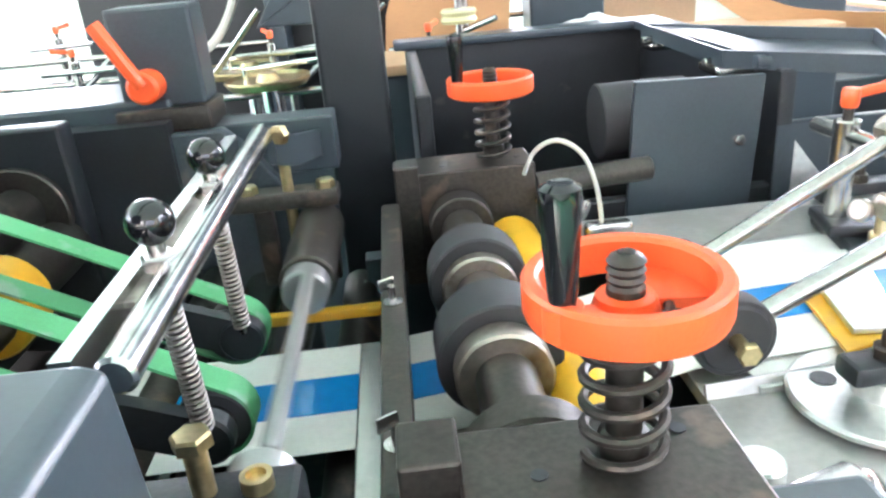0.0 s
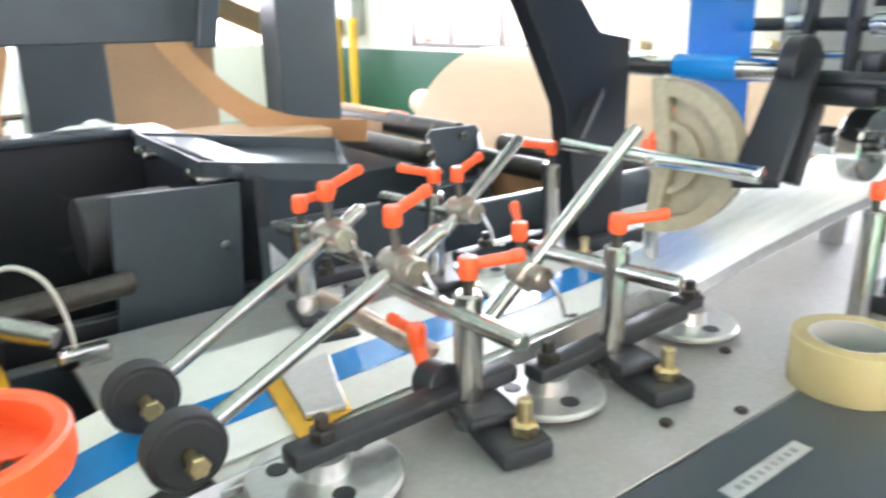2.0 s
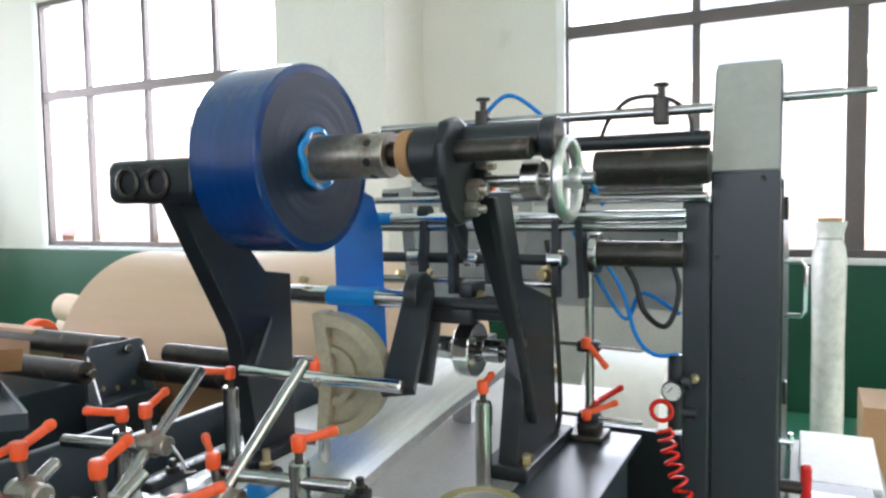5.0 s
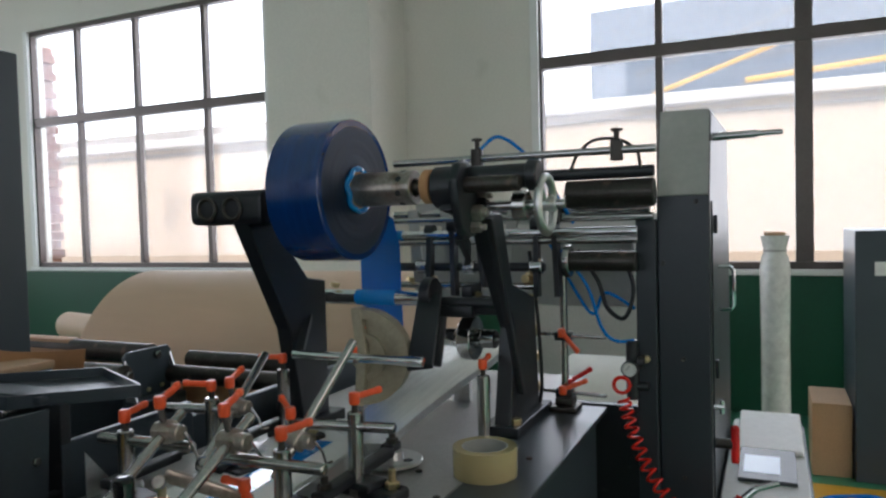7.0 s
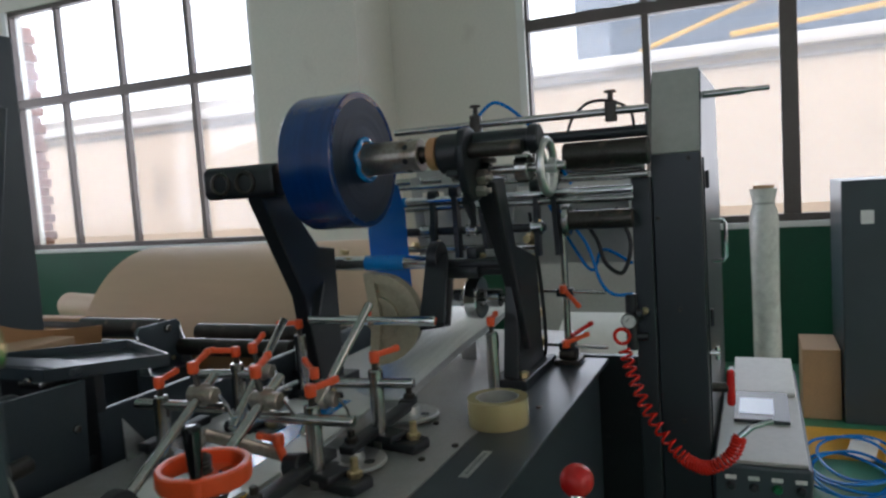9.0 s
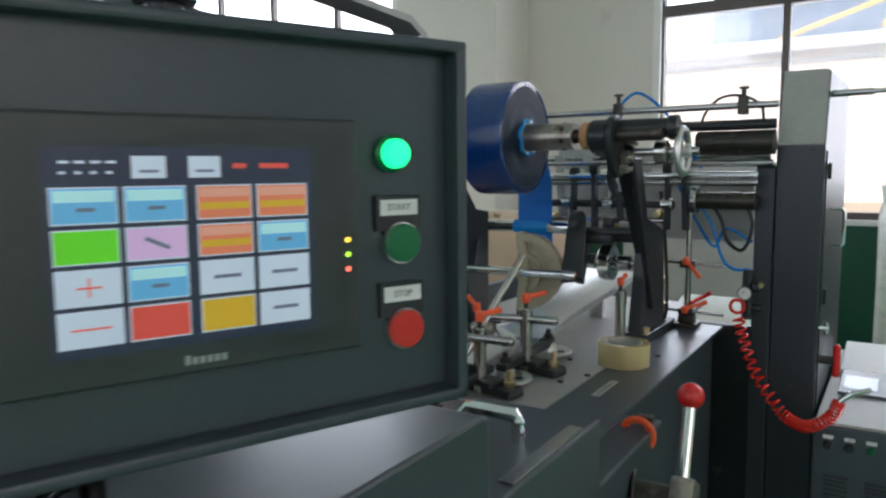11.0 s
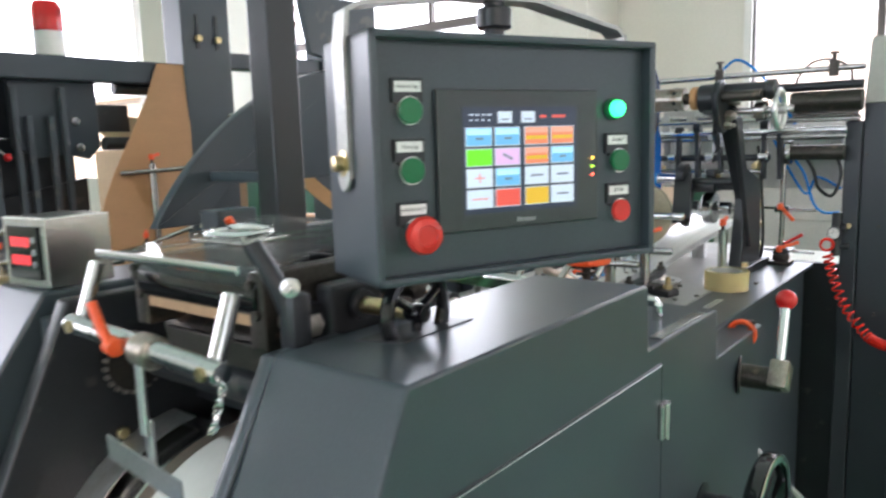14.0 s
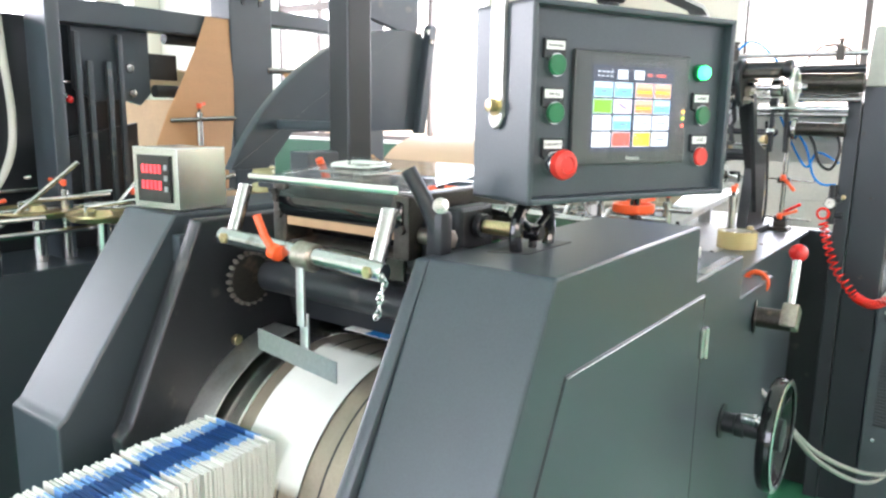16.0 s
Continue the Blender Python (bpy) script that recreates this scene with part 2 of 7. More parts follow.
def part(name, bm, mat, parent, label=""):
    """One mesh under a thing (or under a part); the mesh is in the space of the top-level thing's builder."""
    ob = new(name, mesh_of(name, bm, mat))
    ob.parent = parent
    root = parent.get("origin_m")
    if root is not None:
        ob.matrix_parent_inverse = Matrix.Translation((-root[0], -root[1], -root[2]))
    if label:
        tagged(ob, label)
    return ob


def thing(name, at, label, category, group="", kind=""):
    """An Empty at the thing's base. Its parts are given in world metres."""
    e = new(name)
    e.empty_display_size = 0.02
    e.location = at
    e["origin_m"] = [float(v) for v in at]
    return tagged(e, label, category, group, kind)


def single(name, bm, mat, label, category="", group="", kind=""):
    return tagged(new(name, mesh_of(name, bm, mat)), label, category, group, kind)


def box(bm, c, s, bev=0.0, rot=None, seg=2):
    m = Matrix.Translation(c) @ (rot if rot is not None else Matrix()) @ Matrix.Diagonal((*s, 1))
    r = bmesh.ops.create_cube(bm, size=1, matrix=m)
    if bev:
        es = list({e for v in r["verts"] for e in v.link_edges})
        bmesh.ops.bevel(bm, geom=es, offset=bev, segments=seg, affect="EDGES", profile=0.5)
    return bm


def span(bm, a, b, bev=0.0):
    """A box from one corner to the other."""
    return box(bm, [(a[i] + b[i]) / 2 for i in range(3)], [abs(b[i] - a[i]) for i in range(3)], bev)


def lathe(bm, base, axis, profile, seg=24):
    """Profile: (radius, height along the axis) pairs."""
    axis = Vector(axis).normalized()
    q = axis.to_track_quat("Z", "Y")
    rings = []
    for r, h in profile:
        if r < 1e-6:
            rings.append([bm.verts.new(Vector(base) + axis * h)])
        else:
            rings.append([bm.verts.new(Vector(base) + q @ V(r * math.cos(2 * math.pi * i / seg), r * math.sin(2 * math.pi * i / seg), h)) for i in range(seg)])
    for a, b in zip(rings, rings[1:]):
        for i in range(seg):
            j = (i + 1) % seg
            if len(a) == 1 and len(b) == 1:
                continue
            if len(a) == 1:
                bm.faces.new((a[0], b[i], b[j]))
            elif len(b) == 1:
                bm.faces.new((a[i], a[j], b[0]))
            else:
                bm.faces.new((a[i], a[j], b[j], b[i]))
    return bm


def rod(bm, p0, p1, r, seg=18, bev=None):
    d = Vector(p1) - Vector(p0)
    b = min(r * 0.25, 0.002) if bev is None else bev
    return lathe(bm, p0, d, [(0, 0), (r - b, 0), (r, b), (r, d.length - b), (r - b, d.length), (0, d.length)], seg)


def tube(bm, p0, p1, r, inner, seg=28):
    d = Vector(p1) - Vector(p0)
    L = d.length
    return lathe(bm, p0, d, [(inner, 0), (r - 0.001, 0), (r, 0.001), (r, L - 0.001), (r - 0.001, L), (inner, L), (inner, 0)], seg)


def sweep(bm, pts, r, seg=8, flat=None, closed=False):
    """A round wire along the points, or a flat strip of (width, thickness) when flat is given."""
    pts = [Vector(p) for p in pts]
    n = len(pts)
    up = None
    rings = []
    for i, p in enumerate(pts):
        a, b = pts[i - 1] if (i or closed) else p, pts[(i + 1) % n] if (i < n - 1 or closed) else p
        t = (b - a).normalized()
        if up is None:
            up = t.orthogonal().normalized() if flat is None else Vector(flat[2]).normalized()
        up = (up - t * up.dot(t)).normalized()
        side = t.cross(up)
        if flat is None:
            ring = [p + (up * math.cos(2 * math.pi * k / seg) + side * math.sin(2 * math.pi * k / seg)) * r for k in range(seg)]
        else:
            w, th = flat[0] / 2, flat[1] / 2
            up = Vector(flat[2]).normalized()
            up = (up - t * up.dot(t)).normalized()
            side = t.cross(up)
            ring = [p + up * w + side * th, p - up * w + side * th, p - up * w - side * th, p + up * w - side * th]
        rings.append([bm.verts.new(q) for q in ring])
    m = len(rings[0])
    for i in range(n if closed else n - 1):
        a, b = rings[i], rings[(i + 1) % n]
        for k in range(m):
            bm.faces.new((a[k], a[(k + 1) % m], b[(k + 1) % m], b[k]))
    if not closed:
        bm.faces.new(rings[0][::-1])
        bm.faces.new(rings[-1])
    return bm


def prism(bm, poly, lo, hi, axis="y", bev=0.0):
    """A polygon in the plane across the axis, drawn out from lo to hi. axis y: (x, z); axis x: (y, z); axis z: (x, y)."""
    def at(p, h):
        return {"y": (p[0], h, p[1]), "x": (h, p[0], p[1]), "z": (p[0], p[1], h)}[axis]
    a = [bm.verts.new(at(p, lo)) for p in poly]
    b = [bm.verts.new(at(p, hi)) for p in poly]
    n = len(poly)
    fs = [bm.faces.new(a), bm.faces.new(b[::-1])]
    for i in range(n):
        fs.append(bm.faces.new((a[i], b[i], b[(i + 1) % n], a[(i + 1) % n])))
    if bev:
        bmesh.ops.recalc_face_normals(bm, faces=fs)
        es = list({e for f in fs for e in f.edges})
        bmesh.ops.bevel(bm, geom=es, offset=bev, segments=2, affect="EDGES", profile=0.5)
    return bm


def B():
    return bmesh.new()


def coil(base, axis, r, turns, pitch, step=14, r_end=None):
    axis = Vector(axis).normalized()
    q = axis.to_track_quat("Z", "Y")
    n = int(turns * step)
    return [Vector(base) + q @ V(r * math.cos(2 * math.pi * i / step), r * math.sin(2 * math.pi * i / step), pitch * i / step) for i in range(n + 1)]


def hexhead(bm, base, axis, r, h):
    return lathe(bm, base, axis, [(0, 0), (r, 0), (r, h * 0.8), (r * 0.85, h), (0, h)], 6)


def arc(cx, cz, r, a0, a1, n):
    return [(cx + r * math.cos(radians(a0 + (a1 - a0) * i / n)), cz + r * math.sin(radians(a0 + (a1 - a0) * i / n))) for i in range(n + 1)]


def rotz(a):
    return Matrix.Rotation(radians(a), 4, "Z")


def text(name, words, size, mat, matrix, parent, thick=0.0002):
    """Letters in the built-in font, turned into a mesh part."""
    cu = bpy.data.curves.new(name, "FONT")
    cu.body, cu.size, cu.align_x, cu.align_y, cu.extrude, cu.resolution_u = words, size, "CENTER", "CENTER", thick, 2
    tmp = bpy.data.objects.new(name, cu)
    scene.collection.objects.link(tmp)
    me = bpy.data.meshes.new_from_object(tmp.evaluated_get(bpy.context.evaluated_depsgraph_get()))
    bpy.data.objects.remove(tmp)
    me.materials.clear()
    me.materials.append(mat)
    me.transform(matrix)
    ob = new(name, me)
    ob.parent = parent
    root = parent.get("origin_m")
    if root is not None:
        ob.matrix_parent_inverse = Matrix.Translation((-root[0], -root[1], -root[2]))
    return ob


def smooth(keys, n=10):
    out = []
    for i in range(len(keys) - 1):
        p0, p1, p2, p3 = [Vector(keys[max(0, min(len(keys) - 1, j))]) for j in (i - 1, i, i + 1, i + 2)]
        for k in range(n):
            t = k / n
            out.append(0.5 * ((2 * p1) + (p2 - p0) * t + (2 * p0 - 5 * p1 + 4 * p2 - p3) * t * t + (3 * p1 - p0 - 3 * p2 + p3) * t ** 3))
    return out + [Vector(keys[-1])]


# ---- the hall ----
def structure(name, bm, mat, label):
    return single(name, bm, mat, label, kind="structure")


bm = B(); span(bm, (-7.2, -5.2, -0.1), (5.6, 10.2, 0.0))
structure("floor", bm, FLOORM, "green painted concrete workshop floor, dull and scuffed")
bm = B(); span(bm, (3.62, -4.5, 0.0), (4.06, 0.35, 0.004))
structure("floor_line", bm, YELLOWLINE, "yellow painted line on the green floor")
# Out of view; kept low and white so that daylight bounces onto the machine.
bm = B(); span(bm, (-7.2, -5.2, 4.1), (5.6, 10.2, 4.3))
structure("ceiling", bm, CEIL, "unseen white ceiling, set low to bounce light down")

W1, W2, WTOP, WBOT = (4.26, 7.45), (-1.95, 1.76), 3.53, 0.99
bm = B()
for y0, y1, z0, z1 in ((-5.2, -1.95, 0.9, 4.6), (1.76, 4.26, 0.9, 4.6), (7.45, 10.2, 0.9, 4.6), (-1.95, 1.76, WTOP, 4.6), (4.26, 7.45, WTOP, 4.6), (-1.95, 1.76, 0.9, WBOT), (4.26, 7.45, 0.9, WBOT)):
    span(bm, (5.4, y0, z0), (5.6, y1, z1))
structure("wall_east", bm, CREAM, "cream painted plaster wall with two wide window openings")
bm = B(); span(bm, (5.394, -5.2, 0.0), (5.6, 10.2, 0.9))
span(bm, (5.388, -5.2, 0.885), (5.6, 10.2, 0.95))
structure("wall_dado", bm, GREENWALL, "dark green painted lower wall band")
bm = B(); span(bm, (4.81, 2.86, 0.0), (5.4, 3.82, 4.6), 0.01)
structure("wall_pier", bm, CREAM, "cream painted wall pier between two windows")


def rowed_wall(name, axis, at, thick, lo, hi, holes, label):
    bm = B()
    edges = sorted({lo, hi, *(v for h in holes for v in h)})
    for a, b in zip(edges, edges[1:]):
        hole = any(h[0] <= a and b <= h[1] for h in holes)
        for z0, z1 in (((0, 1.0), (3.7, 4.6)) if hole else ((0, 4.6),)):
            p, q = ((a, at, z0), (b, at + thick, z1)) if axis == "y" else ((at, a, z0), (at + thick, b, z1))
            span(bm, p, q)
    return structure(name, bm, CREAM, label)


rowed_wall("wall_north", "y", 10.0, 0.2, -7.2, 5.4, [(-5, -0.2), (0.2, 5.0)], "cream plaster wall with two window openings")
# Unseen wall; its openings are assumed, to go with the added south lamps.
rowed_wall("wall_south", "y", -5.2, 0.2, -7.2, 5.4, [(-5.4, -0.6), (0.2, 5.0)], "cream plaster wall with two window openings")
rowed_wall("wall_west", "x", -7.2, 0.2, -5.0, 10.0, [(-1.0, 5.0)], "cream plaster wall with a wide window opening")


def window(name, y0, y1, mullions, heavy, label):
    w = tagged(thing(name, (5.45, (y0 + y1) / 2, WBOT), label, "window"), kind="structure")
    bm = B()
    span(bm, (5.42, y0, WBOT), (5.5, y1, WBOT + 0.05), 0.004); span(bm, (5.42, y0, WTOP - 0.05), (5.5, y1, WTOP), 0.004)
    span(bm, (5.42, y0, WBOT), (5.5, y0 + 0.05, WTOP), 0.004); span(bm, (5.42, y1 - 0.05, WBOT), (5.5, y1, WTOP), 0.004)
    part("window_frame", bm, FRAMEM, w)
    for m in mullions:
        h = 0.055 if m in heavy else 0.026
        bm = B(); span(bm, (5.425, m - h, WBOT + 0.05), (5.495, m + h, WTOP - 0.05), 0.004)
        part("mullion", bm, FRAMEM, w)
    bm = B(); span(bm, (5.415, y0 + 0.05, 2.51), (5.505, y1 - 0.05, 2.60), 0.004)
    part("transom", bm, FRAMEM, w)
    es = [y0 + 0.05, *mullions, y1 - 0.05]
    for a, b in zip(es, es[1:]):
        for z0, z1 in ((WBOT + 0.05, 2.51), (2.60, WTOP - 0.05)):
            bm = B(); span(bm, (5.458, a, z0), (5.463, b, z1))
            p = part("pane", bm, PANE, w)
            p.visible_shadow = False
    bm = B(); span(bm, (5.37, y0 - 0.05, 0.95), (5.47, y1 + 0.05, WBOT), 0.004)
    part("window_sill", bm, SILL, w, "white painted window sill")
    bm = B()
    for yy in (y0, y1):
        span(bm, (5.385, yy - 0.03, WBOT), (5.42, yy + 0.03, WTOP), 0.003)
    part("reveal", bm, SILL, w)
    return w


window("window_1", W1[0], W1[1], (5.02, 5.906, 6.733), (), "wide bronze aluminium window with eight panes")
window("window_2", W2[0], W2[1], (-1.0, -0.08, 0.848), (-0.08,), "wide bronze aluminium window with a thick centre mullion")

# outside
bm = B(); span(bm, (55, -70, -2), (55.4, 90, 40))
structure("backdrop", bm, SKYGLOW, "white overcast sky")
bm = B(); span(bm, (-60, 75, -2), (54, 75.4, 45))
structure("backdrop", bm, SKYGLOW, "white overcast sky")
bm = B(); span(bm, (-40, -60, -0.6), (60, 60, -0.12))
structure("ground", bm, COPING, "grey concrete yard outside the hall")
ob = thing("yard_wall", (10.0, 3.0, -0.12), "sunlit stained cream rendered building outside the windows", "building")
bm = B(); span(bm, (9.6, -14, -0.12), (13.5, 24, 2.75))
part("wall", bm, STUCCO, ob)
bm = B(); span(bm, (9.45, -14.1, 2.75), (13.6, 24.1, 2.9), 0.02)
part("coping", bm, COPEW, ob)
bm = B(); span(bm, (9.57, -14, 2.62), (9.6, 24, 2.66))
part("drip_line", bm, COPING, ob)
bm = B(); span(bm, (11.2, 5.5, 2.9), (13.4, 18, 3.35), 0.03)
part("parapet", bm, COPING, ob, "weathered grey parapet")
bm = B(); span(bm, (11.5, -9.0, 2.9), (13.4, 2.7, 4.6), 0.03)
part("roof_block", bm, ROOFBLUE, ob, "dark blue roof housing")
bm = B(); rod(bm, (9.8, 1.5, 2.95), (9.8, -0.35, 3.55), 0.03)
part("roof_pipe", bm, YPIPE, ob)
bm = B(); rod(bm, (9.8, 0.4, 3.02), (9.8, -4.5, 3.35), 0.035)
part("roof_pipe", bm, YPIPE, ob)
pier = thing("brick_pier", (6.3, 8.9, -0.12), "red brick pier outside the window", "pier")
for i in range(34):
    for j in range(2):
        bm = B(); box(bm, (6.3, 8.4 + 0.25 * j + 0.06 * (i % 2), 0.0 + 0.11 * i), (0.24, 0.235, 0.1), 0.004)
        part("brick", bm, BRICK, pier)


# ---- the machine: bed, hood, covers ----
BZ = 0.935
bed = thing("machine_bed", (1.0, 0.9, 0), "steel machine table with a slate-blue painted edge strip", "machine table")
bm = B(); span(bm, (0.56, 0.60, BZ - 0.012), (1.78, 1.16, BZ), 0.001)
part("bed_plate", bm, BEDSTEEL, bed, "ground steel top plate")
bm = B(); span(bm, (0.60, 0.472, BZ - 0.012), (1.66, 0.598, BZ), 0.002)
part("edge_strip", bm, PAINT, bed, "slate painted edge strip")
bm = B(); span(bm, (0.30, 0.49, 0.0), (1.62, 0.52, BZ - 0.012), 0.002)
part("side_panel", bm, PAINT, bed)
bm = B(); span(bm, (0.30, 1.14, 0.0), (2.6, 1.165, BZ - 0.012), 0.002)
part("side_panel", bm, PAINT, bed)
bm = B(); span(bm, (1.60, 0.52, 0.0), (1.62, 1.14, BZ - 0.012))
part("end_panel", bm, PAINT, bed)
bm = B(); span(bm, (1.70, 0.27, 0.0), (1.72, 0.598, BZ - 0.004))
part("end_panel", bm, BLACKP, bed, "black inner end panel")
bm = B(); span(bm, (0.30, 0.52, 0.0), (0.32, 1.14, 0.62))
part("end_panel", bm, PAINT, bed)
bm = B(); span(bm, (1.66, 0.598, BZ - 0.012), (1.98, 1.14, BZ - 0.002), 0.001)
part("rear_plate", bm, BEDSTEEL, bed)
for x, y in ((1.12, 0.69), (0.95, 0.64), (1.5, 0.62), (1.25, 0.53), (1.62, 0.66), (1.02, 0.61)):
    bm = B(); hexhead(bm, (x, y, BZ), (0, 0, 1), 0.006, 0.004)
    part("bolt", bm, OXIDE, bed)
bm = B(); span(bm, (0.90, 0.54, BZ + 0.0002), (1.01, 0.556, BZ + 0.0012))
part("name_strip", bm, TINPLATE, bed, "thin aluminium strip")
for i in range(9):
    bm = B(); span(bm, (0.912 + 0.01 * i, 0.545, BZ + 0.0013), (0.918 + 0.01 * i, 0.551, BZ + 0.0016))
    part("print_bar", bm, GREYINK, bed)

PROFILE = [(-0.309, 1.122), (0.226, 1.122), (0.236, 1.118), (0.240, 1.021), (0.553, 1.021), (0.557, 0.925), (0.86, 0.925), (0.88, 0.0), (-0.50, 0.0), (-0.50, 0.80), (-0.478, 0.79)]
hood = thing("machine_hood", (0.1, 0.5, 0), "slate-blue painted sheet-metal hood with a sloping end and a side door", "machine cover")
bm = B(); prism(bm, PROFILE, 0.41, 0.600, "y", 0.004)
part("body", bm, PAINT, hood)
bm = B(); prism(bm, [(-0.309, 1.119), (-0.20, 1.119), (-0.20, 0.2), (-0.49, 0.2), (-0.49, 0.80)], 0.600, 0.622, "y", 0.003)
part("inner_wall", bm, PAINT, hood)
bm = B(); prism(bm, [(-0.274, 0.988), (0.284, 0.985), (0.284, 0.10), (-0.46, 0.10), (-0.46, 0.80), (-0.372, 0.80)], 0.4075, 0.41, "y", 0.001)
door = part("door", bm, PAINT, hood, "side door panel with a drawn highlight along its top edge")
bm = B()
sweep(bm, [(-0.276, 0.409, 0.990), (0.286, 0.409, 0.987)], 0.0016, 6)
sweep(bm, [(-0.276, 0.409, 0.990), (-0.374, 0.409, 0.80)], 0.0014, 6)
sweep(bm, [(0.286, 0.4085, 0.987), (0.286, 0.4085, 0.10)], 0.0014, 6)
part("door_edge", bm, BLACKP, hood)
# Thin bright wire that draws the highlight along the door's top edge.
bm = B(); sweep(bm, [(-0.272, 0.4065, 0.988), (0.284, 0.4065, 0.985)], 0.0006, 6)
part("door_highlight", bm, TINPLATE, hood, "thin bright strip drawn as the highlight on the door edge")
for z in (0.895, 0.3):
    bm = B(); span(bm, (0.270, 0.399, z - 0.028), (0.284, 0.41, z + 0.028), 0.002); span(bm, (0.288, 0.399, z - 0.028), (0.304, 0.41, z + 0.028), 0.002); rod(bm, (0.286, 0.399, z - 0.03), (0.286, 0.399, z + 0.03), 0.005)
    part("hinge", bm, STEEL, hood, "bright steel door hinge")
bm = B(); sweep(bm, [(0.42, 0.47, 1.021), (0.42, 0.47, 1.046), (0.424, 0.474, 1.052), (0.424, 0.545, 1.052), (0.42, 0.55, 1.046), (0.42, 0.55, 1.021)], 0.009, 10)
part("grab_handle", bm, CHROME, hood, "chrome bow handle")
bm = B(); span(bm, (0.30, 0.415, 1.0215), (0.50, 0.435, 1.024), 0.001)
part("guide_rail", bm, STEEL, hood)
bm = B(); prism(bm, [(-0.225, 0.562), (-0.09, 0.562), (-0.075, 0.508), (-0.205, 0.508)], 1.1222, 1.1235, "z")
part("shaft_slot", bm, BLACKP, hood, "dark cut-out round the shaft")

lever = thing("lever_arm", (0.72, 0.40, 0.86), "steel lever with a red ball knob on a dark shaft", "lever")
bm = B(); rod(bm, (0.705, 0.412, 0.853), (0.71, 0.33, 0.853), 0.024); rod(bm, (0.705, 0.412, 0.853), (0.706, 0.407, 0.853), 0.04)
part("shaft", bm, OXIDE, lever)
bm = B(); box(bm, (0.712, 0.335, 0.862), (0.05, 0.035, 0.055), 0.004, Matrix.Rotation(radians(30), 4, "Y"))
part("clamp_block", bm, CAST, lever, "grey steel clamp block")
bm = B(); rod(bm, (0.712, 0.338, 0.87), (0.770, 0.343, 0.992), 0.010)
part("handle_bar", bm, CHROME, lever)
bm = B(); bmesh.ops.create_uvsphere(bm, u_segments=24, v_segments=16, radius=0.021, matrix=Matrix.Translation((0.774, 0.343, 1.003)))
part("ball_knob", bm, REDP, lever, "glossy red ball")


def spoked_wheel(name, c, axis, r, rim, mat, label, parts_mat=None, spokes=3, crank=None):
    """A handwheel: rim, hub and spokes round the axis."""
    t = thing(name, c, label, "handwheel")
    axis = Vector(axis).normalized()
    q = axis.to_track_quat("Z", "Y")
    bm = B(); sweep(bm, [Vector(c) + q @ V(r * math.cos(2 * math.pi * i / 40), r * math.sin(2 * math.pi * i / 40), 0) for i in range(40)], rim, 10, closed=True)
    part("rim", bm, mat, t)
    bm = B(); lathe(bm, Vector(c) - axis * rim * 1.6, axis, [(0, 0), (r * 0.2, 0), (r * 0.22, rim * 0.4), (r * 0.22, rim * 2.8), (r * 0.2, rim * 3.2), (0, rim * 3.2)])
    part("hub", bm, parts_mat or mat, t)
    for k in range(spokes):
        a = 2 * math.pi * k / spokes + 0.5
        bm = B(); rod(bm, Vector(c) + q @ V(r * 0.2 * math.cos(a), r * 0.2 * math.sin(a), 0), Vector(c) + q @ V(r * math.cos(a), r * math.sin(a), 0), rim * 0.7)
        part("spoke", bm, parts_mat or mat, t)
    if crank:
        a, L = crank
        p = Vector(c) + q @ V(r * math.cos(a), r * math.sin(a), 0)
        bm = B(); lathe(bm, p, axis, [(0, 0), (0.008, 0), (0.011, L * 0.5), (0.013, L * 0.95), (0.011, L), (0, L)])
        part("crank_handle", bm, BAKELITE, t)
    return t


HX, HY, HZ = 0.492, 0.291, 0.666
big = thing("large_handwheel", (HX, HY, HZ), "large black handwheel with a bright machined rim and dark shaft", "handwheel")
bm = B(); lathe(bm, (HX, HY + 0.024, HZ), (0, -1, 0), [(0.096, 0.002), (0.112, 0), (0.118, 0.004), (0.120, 0.012), (0.118, 0.026), (0.115, 0.028), (0.100, 0.024), (0.096, 0.002)], 56)
part("rim", bm, BAKELITE, big)
bm = B(); lathe(bm, (HX, HY - 0.0035, HZ), (0, -1, 0), [(0.104, 0), (0.116, 0), (0.1185, 0.0015), (0.116, 0.003), (0.104, 0.0025), (0.104, 0)], 56)
part("bright_ring", bm, RODM, big, "bright machined rim face")
for k in range(3):
    a = 2.094 * k + 0.6
    bm = B(); sweep(bm, [(HX + r * math.cos(a), HY + 0.018, HZ + r * math.sin(a)) for r in (0.02, 0.06, 0.102)], 0, flat=(0.026, 0.011, (-math.sin(a), 0, math.cos(a))))
    part("spoke", bm, BLACKP, big)
bm = B(); lathe(bm, (HX, 0.411, HZ), (0, -1, 0), [(0, 0), (0.038, 0), (0.038, 0.004), (0.022, 0.006), (0.022, 0.03), (0.025, 0.032), (0.025, 0.05), (0.021, 0.052), (0.021, 0.085), (0.034, 0.092), (0.034, 0.124), (0.014, 0.126), (0, 0.126)], 32)
part("shaft", bm, BLACKP, big)
bm = B(); rod(bm, (HX - 0.09, HY + 0.02, HZ + 0.055), (HX - 0.09, HY + 0.06, HZ + 0.055), 0.010); rod(bm, (HX - 0.09, HY + 0.028, HZ + 0.055), (HX - 0.09, HY + 0.038, HZ + 0.055), 0.013)
part("lock_pin", bm, RODM, big, "bright locking pin")

